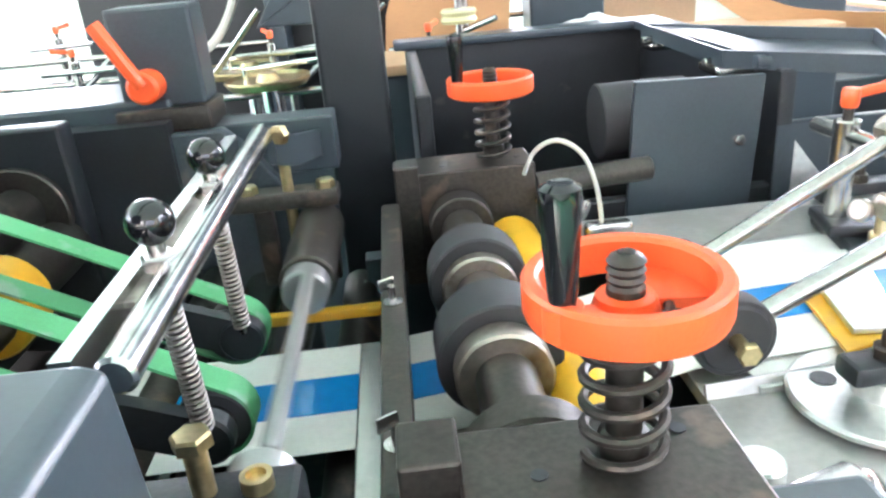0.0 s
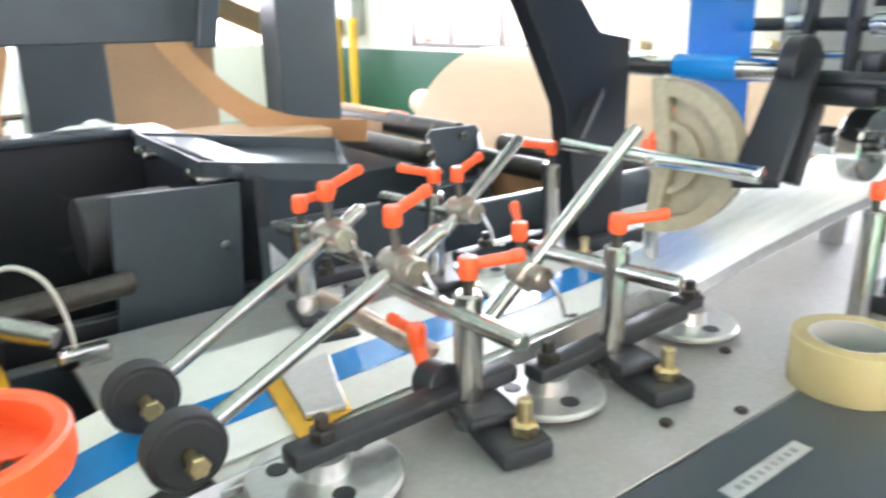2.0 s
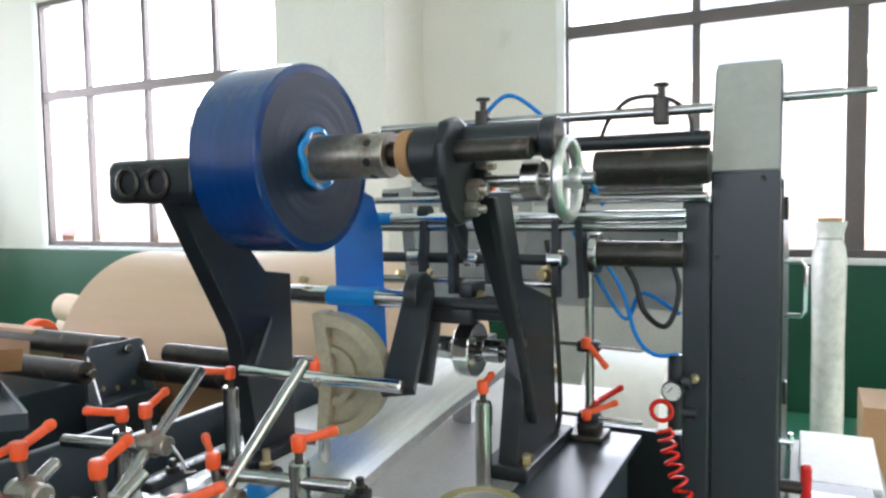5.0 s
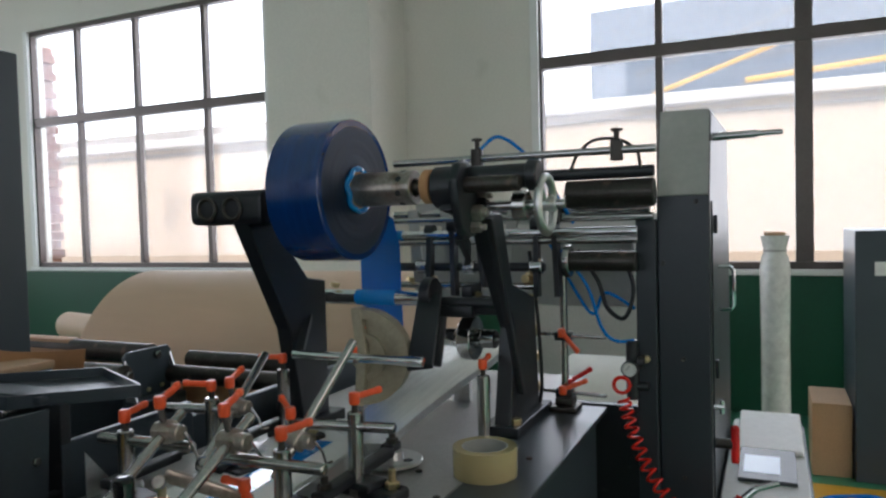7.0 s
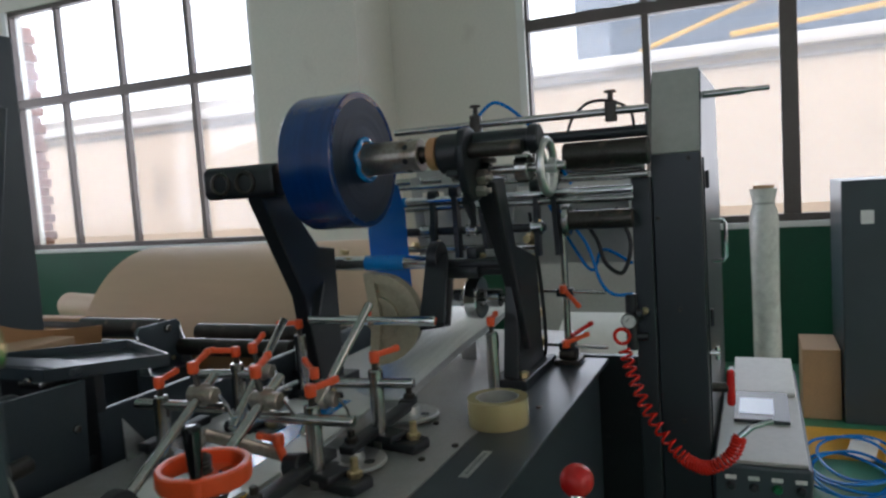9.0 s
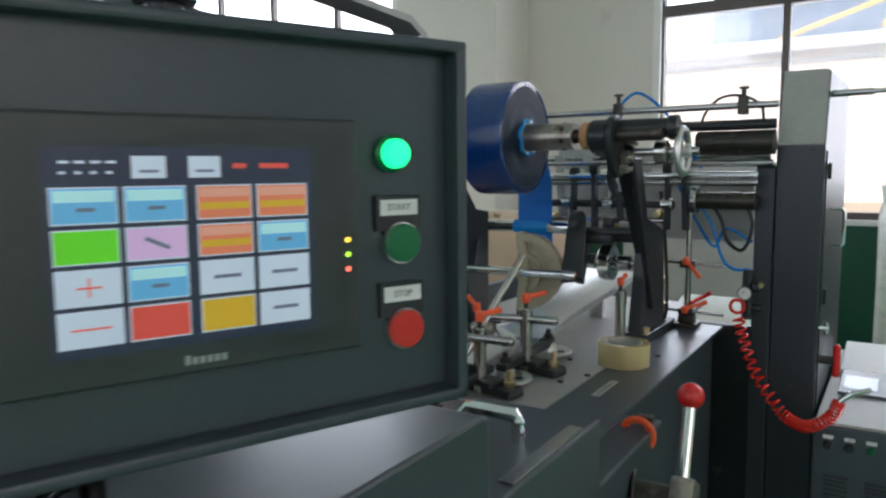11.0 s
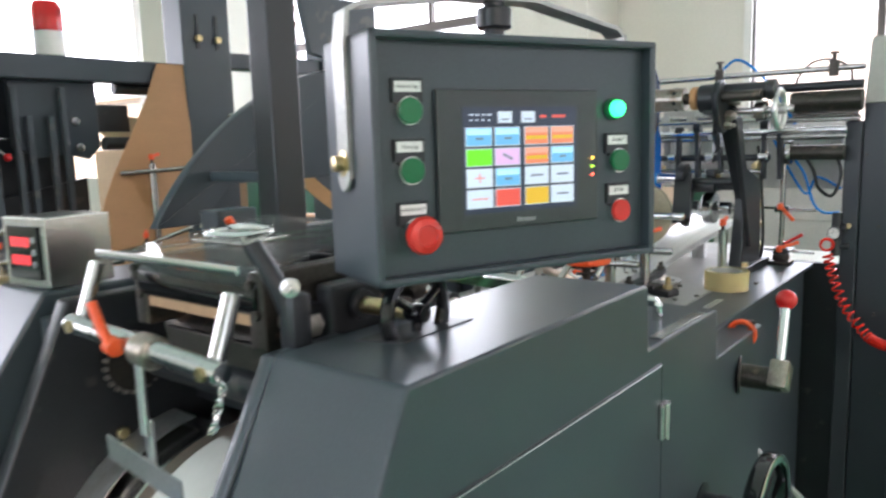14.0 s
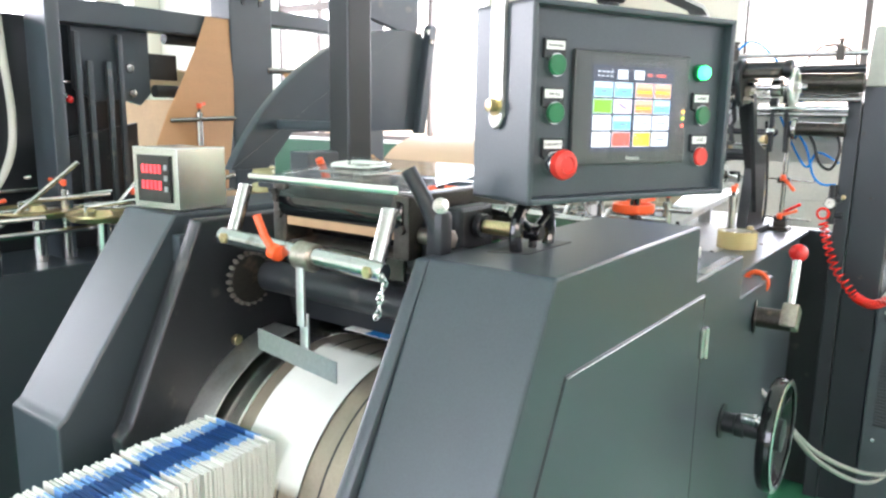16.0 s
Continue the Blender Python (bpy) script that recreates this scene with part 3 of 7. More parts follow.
LPROF = [(-0.29, 1.122), (0.10, 1.122), (0.10, 0.0), (-0.53, 0.0), (-0.53, 0.79), (-0.515, 0.80)]
lcov = thing("side_cover", (-0.2, 1.3, 0), "slate-blue painted sloping side cover of the delivery end", "machine cover")
bm = B(); prism(bm, LPROF, 1.20, 1.365, "y", 0.005)
part("body", bm, PAINT, lcov)
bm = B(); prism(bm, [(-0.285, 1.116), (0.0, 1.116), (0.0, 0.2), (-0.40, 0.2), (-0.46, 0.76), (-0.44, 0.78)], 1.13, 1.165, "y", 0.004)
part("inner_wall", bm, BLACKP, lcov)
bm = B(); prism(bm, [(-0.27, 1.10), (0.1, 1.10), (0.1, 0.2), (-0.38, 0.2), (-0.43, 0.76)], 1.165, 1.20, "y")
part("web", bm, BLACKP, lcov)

bm = B(); prism(bm, [(-0.115, 1.09), (-0.10, 1.09), (-0.06, 0.90), (-0.075, 0.90)], 0.622, 1.13, "y")
single("cross_plate", bm, BLACKP, "black cross plate behind the delivery drum", "machine plate")

# ---- delivery drum, turning ----
DC, DR = (-0.10, 0.0, 0.62), 0.26
drum = thing("delivery_drum", (DC[0], 0.87, DC[2]), "worn brown steel delivery drum with dark circular slits", "drum")
for k, (y0, y1, r, m) in enumerate(((0.65, 0.745, DR - 0.001, STAINLESS), (0.747, 1.01, DR, DRUMM), (1.013, 1.09, DR - 0.001, STAINLESS))):
    bm = B(); lathe(bm, (DC[0], y0, DC[2]), (0, 1, 0), [(0.02, 0), (r - 0.003, 0), (r, 0.003), (r, y1 - y0 - 0.003), (r - 0.003, y1 - y0), (0.02, y1 - y0)], 72)
    part("segment", bm, m, drum)
for k in range(5):
    bm = B(); lathe(bm, (DC[0], 0.785 + 0.043 * k, DC[2]), (0, 1, 0), [(DR - 0.004, 0), (DR + 0.0004, 0), (DR + 0.0004, 0.004), (DR - 0.004, 0.004)], 72)
    part("groove", bm, BLACKP, drum, "dark circular slit")
bm = B(); rod(bm, (DC[0], 0.60, DC[2]), (DC[0], 1.14, DC[2]), 0.022)
part("axle", bm, STEEL, drum)

guide = thing("bag_guide", (-0.30, 1.12, 0.8), "curved thin sheet-metal side guide beside the drum", "guide plate")
bm = B(); sweep(bm, [(x, 1.10, z) for x, z in arc(DC[0], DC[2], DR + 0.012, 95, 190, 24)], 0, flat=(0.075, 0.002, (0, 1, 0)))
part("guide_sheet", bm, TINPLATE, guide)
bm = B(); rod(bm, (DC[0] - 0.12, 1.12, DC[2] + 0.26), (DC[0] - 0.12, 1.14, DC[2] + 0.26), 0.01)
part("stud", bm, ZINC, guide)

# bags carried over the drum, four to a turn
stream = thing("bag_stream", (DC[0], 0.87, DC[2]), "white paper bags sliding one after another over the drum", "paper bag")
for k in range(4):
    a0 = 80 - 90 * k
    bm = B()
    sweep(bm, [(DC[0] + (DR + 0.0035) * math.cos(radians(a0 + i * 5)), 0.900, DC[2] + (DR + 0.0035) * math.sin(radians(a0 + i * 5))) for i in range(13)], 0, flat=(0.148, 0.0015, (0, 1, 0)))
    part("paper_bag", bm, WHITEP, stream, "white paper bag bent over the drum")
    if k == 0:
        bm = B()
        sweep(bm, [(DC[0] + (DR + 0.005) * math.cos(radians(a0 + i * 5)), 0.900, DC[2] + (DR + 0.005) * math.sin(radians(a0 + i * 5))) for i in range(13)], 0, flat=(0.055, 0.001, (0, 1, 0)))
        part("film_window", bm, BLUEFILM, stream, "bright blue film window of the bag")

# bags standing in the tray
tray = thing("bag_tray", (-0.5, 0.96, 0.0), "sheet-metal delivery tray carrying standing paper bags", "tray")
bm = B(); span(bm, (-0.95, 0.85, 0.585), (-0.34, 1.07, 0.59), 0.001); span(bm, (-0.95, 1.07, 0.585), (-0.34, 1.073, 0.68))
part("sheet", bm, TINPLATE, tray)
for y in (0.87, 1.05):
    for x in (-0.9, -0.56):
        bm = B(); rod(bm, (x, y, 0.0), (x, y, 0.585), 0.014)
        part("leg", bm, STEEL, tray)
rng = random.Random(4)
bagmesh = None
for i in range(64):
    x = -0.345 - i * 0.0052
    z = 0.792 - 0.0002 * i + rng.uniform(-0.003, 0.003)
    yo = 0.965 + rng.uniform(-0.0025, 0.0025)
    b = thing("paper_bag", (x, yo, 0.59), "white paper bag with a blue film window, standing in a row", "paper bag", "bags in the delivery tray")
    lean = rng.uniform(-0.004, 0.004)
    bm = B()
    prism(bm, [(x, 0.590), (x + 0.0046, 0.590), (x + 0.0044 + lean, z), (x + 0.0006 + lean, z)], yo - 0.082, yo + 0.082, "y")
    part("sheet", bm, WHITEP, b)
    bm = B()
    prism(bm, [(x - 0.0002, 0.60), (x + 0.0048, 0.60), (x + 0.0049 + lean, z + 0.0005), (x + 0.0001 + lean, z + 0.0005)], yo - 0.026, yo + 0.026, "y")
    part("film_window", bm, BAGFILM, b, "folded dark blue film")
    for y0, y1 in ((-0.048, -0.026), (0.026, 0.050)):
        bm = B()
        prism(bm, [(x - 0.0002, 0.60), (x + 0.0036, 0.60), (x + 0.0036 + lean, z + 0.0012), (x + 0.0006 + lean, z + 0.0012)], yo + y0, yo + y1, "y")
        part("film_edge", bm, PALEBLUE, b, "pale blue film edge")

# ---- parts above the drum ----
def tilt(bm):
    """The lid leans up towards the back."""
    for v in bm.verts:
        v.co.z += 0.042 * (v.co.x + 0.31)


ink = thing("hopper_lid", (-0.1, 0.9, 1.06), "clear acrylic lid with an oval ring handle over dark rollers", "lid")
bm = B()
prism(bm, [(-0.312, 0.949), (-0.306, 0.657), (0.02, 0.70), (0.05, 1.06)], 1.200, 1.206, "z", 0.002)
tilt(bm)
part("plate", bm, CLEARACRYL, ink, "clear glossy acrylic sheet")
bm = B(); prism(bm, [(-0.318, 0.955), (-0.312, 0.651), (-0.307, 0.651), (-0.313, 0.955)], 1.202, 1.213, "z", 0.001)
part("rolled_edge", bm, CHROME, ink)
bm = B(); sweep(bm, [(-0.145 + math.copysign(abs(math.cos(t)) ** 0.6, math.cos(t)) * 0.034, 0.875 + math.copysign(abs(math.sin(t)) ** 0.6, math.sin(t)) * 0.048, 1.214) for t in [2 * math.pi * i / 36 for i in range(36)]], 0.0052, 8, closed=True)
tilt(bm)
part("handle", bm, CHROME, ink, "polished ring handle")
bm = B(); span(bm, (-0.185, 0.815, 1.2035), (-0.105, 0.935, 1.2065), 0.001); tilt(bm)
part("handle_plate", bm, STAINLESS, ink, "thin bright plate under the handle")
for y in (0.67, 0.93):
    bm = B(); span(bm, (-0.265, y, 1.10), (0.0, y + 0.03, 1.195), 0.003)
    side_plate = part("side_plate", bm, OXIDE, ink)
    for x, z in ((-0.25, 1.185), (-0.25, 1.15), (-0.22, 1.175)):
        bm = B(); hexhead(bm, (-0.265, y + 0.015 + (z - 1.16) * 0.3, z - 0.005), (-1, 0, 0), 0.007, 0.006)
        part("bolt", bm, OXIDE, side_plate)
bm = B(); span(bm, (-0.262, 0.70, 1.128), (-0.256, 0.93, 1.152), 0.002)
part("wiper_strip", bm, CARD, ink, "brown wiper strip under the roller")
bm = B(); span(bm, (-0.24, 0.70, 1.06), (-0.232, 0.93, 1.095), 0.002)
part("lower_strip", bm, OXIDE, ink)
bm = B(); rod(bm, (-0.24, 0.68, 1.165), (-0.24, 0.94, 1.165), 0.032); rod(bm, (-0.17, 0.68, 1.13), (-0.17, 0.94, 1.13), 0.04)
part("roller", bm, BAKELITE, ink, "glossy dark roller")
bm = B(); rod(bm, (-0.20, 0.66, 1.085), (-0.20, 0.97, 1.085), 0.02)
part("rubber_roller", bm, OXIDE, ink, "dark rubber roller")

bar = thing("tie_bar", (-0.35, 0.8, 1.05), "chromed round tie bar with flat end brackets", "machine bar")
bm = B(); rod(bm, (-0.342, 0.992, 1.112), (-0.342, 0.648, 1.100), 0.0140)
part("bar", bm, RODM, bar)
for y, z in ((0.972, 1.112), (0.668, 1.100)):
    bm = B(); box(bm, (-0.325, y, z + 0.035), (0.012, 0.022, 0.10), 0.002, Matrix.Rotation(radians(20), 4, "Y"))
    part("end_bracket", bm, STEEL, bar, "bright flat bracket")
    bm = B(); hexhead(bm, (-0.352, y, z), (-1, 0, 0), 0.009, 0.007)
    part("bolt", bm, ZINC, bar)
bm = B(); rod(bm, (-0.342, 0.815, 1.104), (-0.342, 0.780, 1.102), 0.021)
part("collar", bm, CAST, bar)
bm = B(); lathe(bm, (-0.36, 0.835, 1.104), (0, 1, 0.2), [(0, 0), (0.012, 0.002), (0.012, 0.018), (0, 0.02)]); sweep(bm, [(-0.362, 0.845, 1.106), (-0.366, 0.862, 1.13), (-0.366, 0.878, 1.158)], 0.0065, 10)
part("clamp_lever", bm, ORANGE, bar, "orange clamping lever")
bm = B(); span(bm, (-0.358, 0.79, 1.0), (-0.352, 0.806, 1.10), 0.002); span(bm, (-0.352, 0.788, 0.945), (-0.347, 0.806, 1.02), 0.002)
part("hanger", bm, TINPLATE, bar, "slotted flat hanger")
bm = B(); sweep(bm, [(-0.354, 0.897, 0.962), (-0.354, 0.728, 0.944)], 0, flat=(0.035, 0.002, (-0.1, 0, 1)))
part("paddle", bm, TINPLATE, bar, "thin sheet-metal paddle")
bm = B()
for i in range(14):
    a = 0.35 * i
    p = V(-0.35 + 0.008 * math.sin(a), 0.650 - 0.003 * math.sin(2 * a), 1.10 - 0.0045 * i)
    sweep(bm, [p + Matrix.Rotation(a * 2, 3, "Z") @ V(0.0042 * math.cos(t), 0, 0.0042 * math.sin(t)) for t in [2 * math.pi * k / 8 for k in range(8)]], 0.0011, 5, closed=True)
part("chain", bm, CHROME, bar, "short bright chain")

gear = thing("sprocket", (-0.20, 1.10, 1.0), "dark toothed sprocket on the inner side wall", "sprocket")
bm = B(); lathe(bm, (-0.20, 1.10, 1.0), (0, 1, 0), [(0, 0), (0.045, 0), (0.045, 0.012), (0.02, 0.014), (0.02, 0.03), (0, 0.03)], 36)
part("disc", bm, OXIDE, gear)
for k in range(22):
    a = 2 * math.pi * k / 22
    bm = B(); box(bm, (-0.20 + 0.048 * math.cos(a), 1.106, 1.0 + 0.048 * math.sin(a)), (0.008, 0.01, 0.006), 0.001, Matrix.Rotation(-a, 4, "Y"))
    part("tooth", bm, CAST, gear)
bm = B(); rod(bm, (-0.16, 0.64, 1.0), (-0.16, 1.10, 1.0), 0.03)
single("dark_roller", bm, BLACKP, "dark roller behind the drum", "roller")

for x, y0, y1, z, r, m in ((-0.235, 0.62, 0.74, 1.135, 0.012, CAST), (-0.11, 0.60, 0.72, 1.165, 0.009, STEEL), (-0.06, 0.61, 0.70, 1.15, 0.014, OXIDE)):
    bm = B(); rod(bm, (x, y0, z), (x, y1, z), r); hexhead(bm, (x, y0, z), (0, -1, 0), r * 1.2, 0.006)
    single("stub_shaft", bm, m, "short dark shaft end with a hex nut beside the handwheel", "shaft", "shaft ends")
sw = spoked_wheel("black_handwheel", (-0.155, 0.53, 1.145), (0, -1, 0), 0.050, 0.0088, BAKELITE, "small black handwheel on a bright shaft", spokes=3)
bm = B(); rod(bm, (-0.155, 0.665, 1.145), (-0.155, 0.53, 1.145), 0.0105)
part("shaft", bm, ZINC, sw, "brass-coloured shaft")
bm = B(); span(bm, (-0.20, 0.625, 1.09), (-0.11, 0.655, 1.175), 0.006); span(bm, (-0.235, 0.64, 1.08), (-0.20, 0.70, 1.155), 0.006); rod(bm, (-0.155, 0.625, 1.145), (-0.155, 0.612, 1.145), 0.019)
part("bearing_block", bm, BLACKP, sw, "black bearing block")
lv = thing("black_lever", (-0.26, 0.64, 1.12), "thick black lever handle with a bright bolt", "lever")
bm = B(); sweep(bm, smooth([(-0.262, 0.615, 1.12), (-0.268, 0.622, 1.16), (-0.276, 0.634, 1.195), (-0.284, 0.650, 1.225), (-0.286, 0.655, 1.234)], 4), 0.0115, 14); box(bm, (-0.262, 0.618, 1.145), (0.030, 0.030, 0.07), 0.009)
part("grip", bm, BLACKP, lv)
bm = B(); lathe(bm, (-0.276, 0.606, 1.188), (-0.8, -0.6, 0.1), [(0, 0), (0.011, 0), (0.011, 0.002), (0.004, 0.003), (0.004, 0.016), (0, 0.016)], 22)
part("bolt", bm, RODM, lv, "bright washer and bolt")

# counter box
mt = thing("counter_box", (-0.26, 1.24, 1.122), "brushed stainless counter box with a red digital display", "counter")
rot = rotz(-84)
c = V(-0.225, 1.275, 1.182)
bm = B(); box(bm, c, (0.127, 0.115, 0.116), 0.002, rot)
part("case", bm, STAINLESS, mt)
front = rot @ V(0, -1, 0)
side = rot @ V(1, 0, 0)


def on_front(u, v, out=0.059):
    return c + front * out + side * u + V(0, 0, v)


bm = B(); box(bm, on_front(0, 0, 0.059), (0.092, 0.006, 0.088), 0.002, rot)
bez = part("bezel", bm, BAKELITE, mt, "black display bezel")
for row, (v, count) in enumerate(((0.018, 5), (-0.012, 5))):
    for k in range(count):
        bm = B(); box(bm, on_front(-0.028 + 0.0115 * k, v, 0.0625), (0.007, 0.001, 0.016), 0.0, rot)
        part("digit_bar", bm, DIGIT, bez)
for k in range(3):
    bm = B(); box(bm, on_front(0.036, 0.022 - 0.02 * k, 0.063), (0.008, 0.003, 0.01), 0.001, rot)
    part("key", bm, GREYINK, bez)

# ---- control panel on its hanging bracket ----
PU, PN = V(0.9219, -0.3874, 0), V(-0.3874, -0.9219, 0)
PO = V(-0.238, 0.472, 0)
PROT = Matrix((( PU.x, -PN.x, 0, 0), (PU.y, -PN.y, 0, 0), (0, 0, 1, 0), (0, 0, 0, 1)))
panel = thing("control_panel", PO + PU * 0.15 + V(0, 0, 1.2), "slate-grey swivelling control panel box with touch screen and push buttons", "control panel")


def pp(u, z, out=0.0):
    return PO + PU * u + PN * out + V(0, 0, z)


def pbox(u0, u1, z0, z1, o0, o1, bev=0.0):
    bm = B()
    return box(bm, pp((u0 + u1) / 2, (z0 + z1) / 2, (o0 + o1) / 2), (u1 - u0, o1 - o0, z1 - z0), bev, PROT)


bm = pbox(-0.028, 0.326, 1.205, 1.445, -0.11, -0.002, 0.004)
part("case", bm, PAINT, panel)
for u0, u1, z0, z1 in ((-0.034, 0.332, 1.441, 1.449), (-0.034, 0.332, 1.199, 1.207), (-0.034, -0.026, 1.199, 1.449), (0.324, 0.332, 1.199, 1.449)):
    part("rim", pbox(u0, u1, z0, z1, -0.112, 0.013, 0.002), PAINT, panel)
part("screen_frame", pbox(0.040, 0.250, 1.2465, 1.394, -0.002, 0.005, 0.002), BEZEL, panel, "dark grey touch screen frame")
scr = part("screen", pbox(0.070, 0.218, 1.2645, 1.376, 0.005, 0.0056), SCR_BG, panel, "lit touch screen with rows of coloured keys")
part("screen_cover", pbox(0.046, 0.244, 1.252, 1.388, 0.0072, 0.0078, 0.0002), COVERGL, panel, "glossy clear screen cover")
cols = [(0.0735, 0.1045), (0.109, 0.140), (0.1475, 0.178), (0.1825, 0.213)]
rowsz = [(1.336, 1.354), (1.315, 1.332), (1.293, 1.311), (1.271, 1.289)]
keys = [[SCR_BLUE, SCR_BLUE, SCR_ORANGE, SCR_ORANGE], [SCR_GREEN, SCR_PINK, SCR_ORANGE, SCR_BLUE], [SCR_WHITE, SCR_BLUE, SCR_WHITE, SCR_WHITE], [SCR_WHITE, SCR_RED, SCR_YELLOW, SCR_WHITE]]
for r, (z0, z1) in enumerate(rowsz):
    for q_, (u0, u1) in enumerate(cols):
        part("key_border", pbox(u0 - 0.0008, u1 + 0.0008, z0 - 0.0008, z1 + 0.0008, 0.0056, 0.0059), SCR_WHITE, scr)
        part("screen_key", pbox(u0, u1, z0, z1, 0.0059, 0.0062), keys[r][q_], scr)
        um, zm = (u0 + u1) / 2, (z0 + z1) / 2
        if keys[r][q_] is SCR_ORANGE:
            part("key_band", pbox(u0 + 0.001, u1 - 0.001, zm - 0.004, zm, 0.0062, 0.0064), SCR_YELLOW, scr)
            part("key_band", pbox(u0 + 0.001, u1 - 0.001, z1 - 0.006, z1 - 0.001, 0.0062, 0.0064), SCR_PEACH, scr)
        elif keys[r][q_] is SCR_BLUE:
            part("key_band", pbox(u0 + 0.001, u1 - 0.001, z1 - 0.007, z1 - 0.001, 0.0062, 0.0064), SCR_CYAN, scr)
            part("print_bar", pbox(um - 0.004, um + 0.005, zm - 0.003, zm - 0.001, 0.0064, 0.0065), SCR_INK, scr)
        elif (r, q_) in ((2, 2), (2, 3), (3, 3)):
            part("print_bar", pbox(um - 0.008, um + 0.008, zm - 0.001, zm + 0.001, 0.0062, 0.0064), SCR_INK, scr)
part("plus_sign", pbox(0.083, 0.095, 1.3015, 1.3025, 0.0062, 0.0064), SCR_RED, scr)
part("plus_sign", pbox(0.0885, 0.0895, 1.297, 1.307, 0.0062, 0.0064), SCR_RED, scr)
part("minus_sign", pbox(0.079, 0.099, 1.2795, 1.2805, 0.0062, 0.0064), SCR_RED, scr)
part("pen_mark", box(B(), pp(0.1245, 1.3235, 0.0064), (0.014, 0.0004, 0.0022), 0, PROT @ Matrix.Rotation(radians(25), 4, "Y")), SCR_INK, scr)
for u in (0.113, 0.143):
    part("screen_key", pbox(u, u + 0.018, 1.359, 1.371, 0.0056, 0.006, 0.0002), SCR_WHITE, scr)
    part("print_bar", pbox(u + 0.004, u + 0.014, 1.362, 1.3635, 0.006, 0.0062), SCR_INK, scr)
for k in range(4):
    part("print_bar", pbox(0.078 + 0.0075 * k, 0.083 + 0.0075 * k, 1.367, 1.3685, 0.0056, 0.006), SCR_WHITE, scr)
    part("print_bar", pbox(0.078 + 0.0075 * k, 0.081 + 0.0075 * k, 1.3615, 1.363, 0.0056, 0.006), SCR_WHITE, scr)
for u0, u1 in ((0.168, 0.176), (0.184, 0.202)):
    part("print_bar", pbox(u0, u1, 1.364, 1.367, 0.0056, 0.006), SCR_RED, scr)
for k in range(6):
    part("maker_mark", pbox(0.1365 + 0.0042 * k, 0.1395 + 0.0042 * k, 1.2525, 1.2565 + (0.0015 if k == 0 else 0), 0.005, 0.0054), GREYINK, panel)
for z, m in ((1.318, LEDY), (1.3085, LEDG), (1.299, LEDR)):
    bm = B(); lathe(bm, pp(0.2415, z, 0.005), PN, [(0, 0), (0.0016, 0), (0.0012, 0.0012), (0, 0.0014)], 10)
    part("led", bm, m, panel)


def push_button(u, z, mat, words, lit=False):
    holder = part("button_holder", pbox(u - 0.0175, u + 0.0175, z + 0.008, z + 0.032, -0.002, 0.002, 0.001), BLACKP, panel)
    part("name_plate", pbox(u - 0.0145, u + 0.0145, z + 0.0185, z + 0.029, 0.002, 0.0026), LABELW, holder, "small white name plate")
    if words:
        m = Matrix.Translation(pp(u, z + 0.0237, 0.0027)) @ PROT @ Matrix.Rotation(radians(90), 4, "X")
        text("lettering", words, 0.0062 if len(words) < 8 else 0.0050, INK, m, holder)
    bm = B(); lathe(bm, pp(u, z, -0.002), PN, [(0, 0), (0.0148, 0), (0.0148, 0.006), (0.0142, 0.008), (0.0132, 0.008), (0.0132, 0.004), (0, 0.004)], 28)
    part("button_ring", bm, CHROME, holder, "bright metal button ring")
    bm = B(); lathe(bm, pp(u, z, 0.0), PN, [(0, 0), (0.0130, 0), (0.0130, 0.0085), (0.0120, 0.0095), (0, 0.0098)], 28)
    part("button", bm, mat, holder)


push_button(0.010, 1.3725, GREENBTN, "Bottom Jog")
push_button(0.010, 1.3135, GREENBTN, "Take Jog")
push_button(0.282, 1.3135, GREENBTN, "START")
push_button(0.284, 1.2545, REDBTN, "STOP")
part("button_holder", pbox(-0.0055, 0.0295, 1.258, 1.282, -0.002, 0.002, 0.001), BLACKP, panel)
part("name_plate", pbox(-0.0025, 0.0265, 1.269, 1.2795, 0.002, 0.0026), LABELW, panel)
text("lettering", "EMERGENCY", 0.0047, INK, Matrix.Translation(pp(0.012, 1.2742, 0.0027)) @ PROT @ Matrix.Rotation(radians(90), 4, "X"), panel)
bm = B(); lathe(bm, pp(0.012, 1.250, -0.002), PN, [(0, 0), (0.016, 0), (0.016, 0.012), (0.014, 0.016), (0.0, 0.016)], 28)
part("stop_collar", bm, CHROME, panel)
bm = B(); lathe(bm, pp(0.012, 1.250, 0.012), PN, [(0, 0), (0.012, 0), (0.014, 0.004), (0.0185, 0.008), (0.0195, 0.013), (0.0175, 0.018), (0.011, 0.0205), (0.010, 0.019), (0, 0.0195)], 36)
part("emergency_button", bm, REDBTN, panel, "red mushroom emergency stop button")
bm = B(); lathe(bm, pp(0.277, 1.373, -0.002), PN, [(0, 0), (0.0125, 0), (0.0125, 0.005), (0.0105, 0.007), (0, 0.007)], 28)
part("lamp_ring", bm, GREENBTN, panel)
bm = B(); lathe(bm, pp(0.277, 1.373, 0.004), PN, [(0, 0), (0.0098, 0), (0.0096, 0.006), (0.008, 0.009), (0, 0.010)], 28)
part("signal_lamp", bm, GLOWGREEN, panel, "lit green signal lamp")
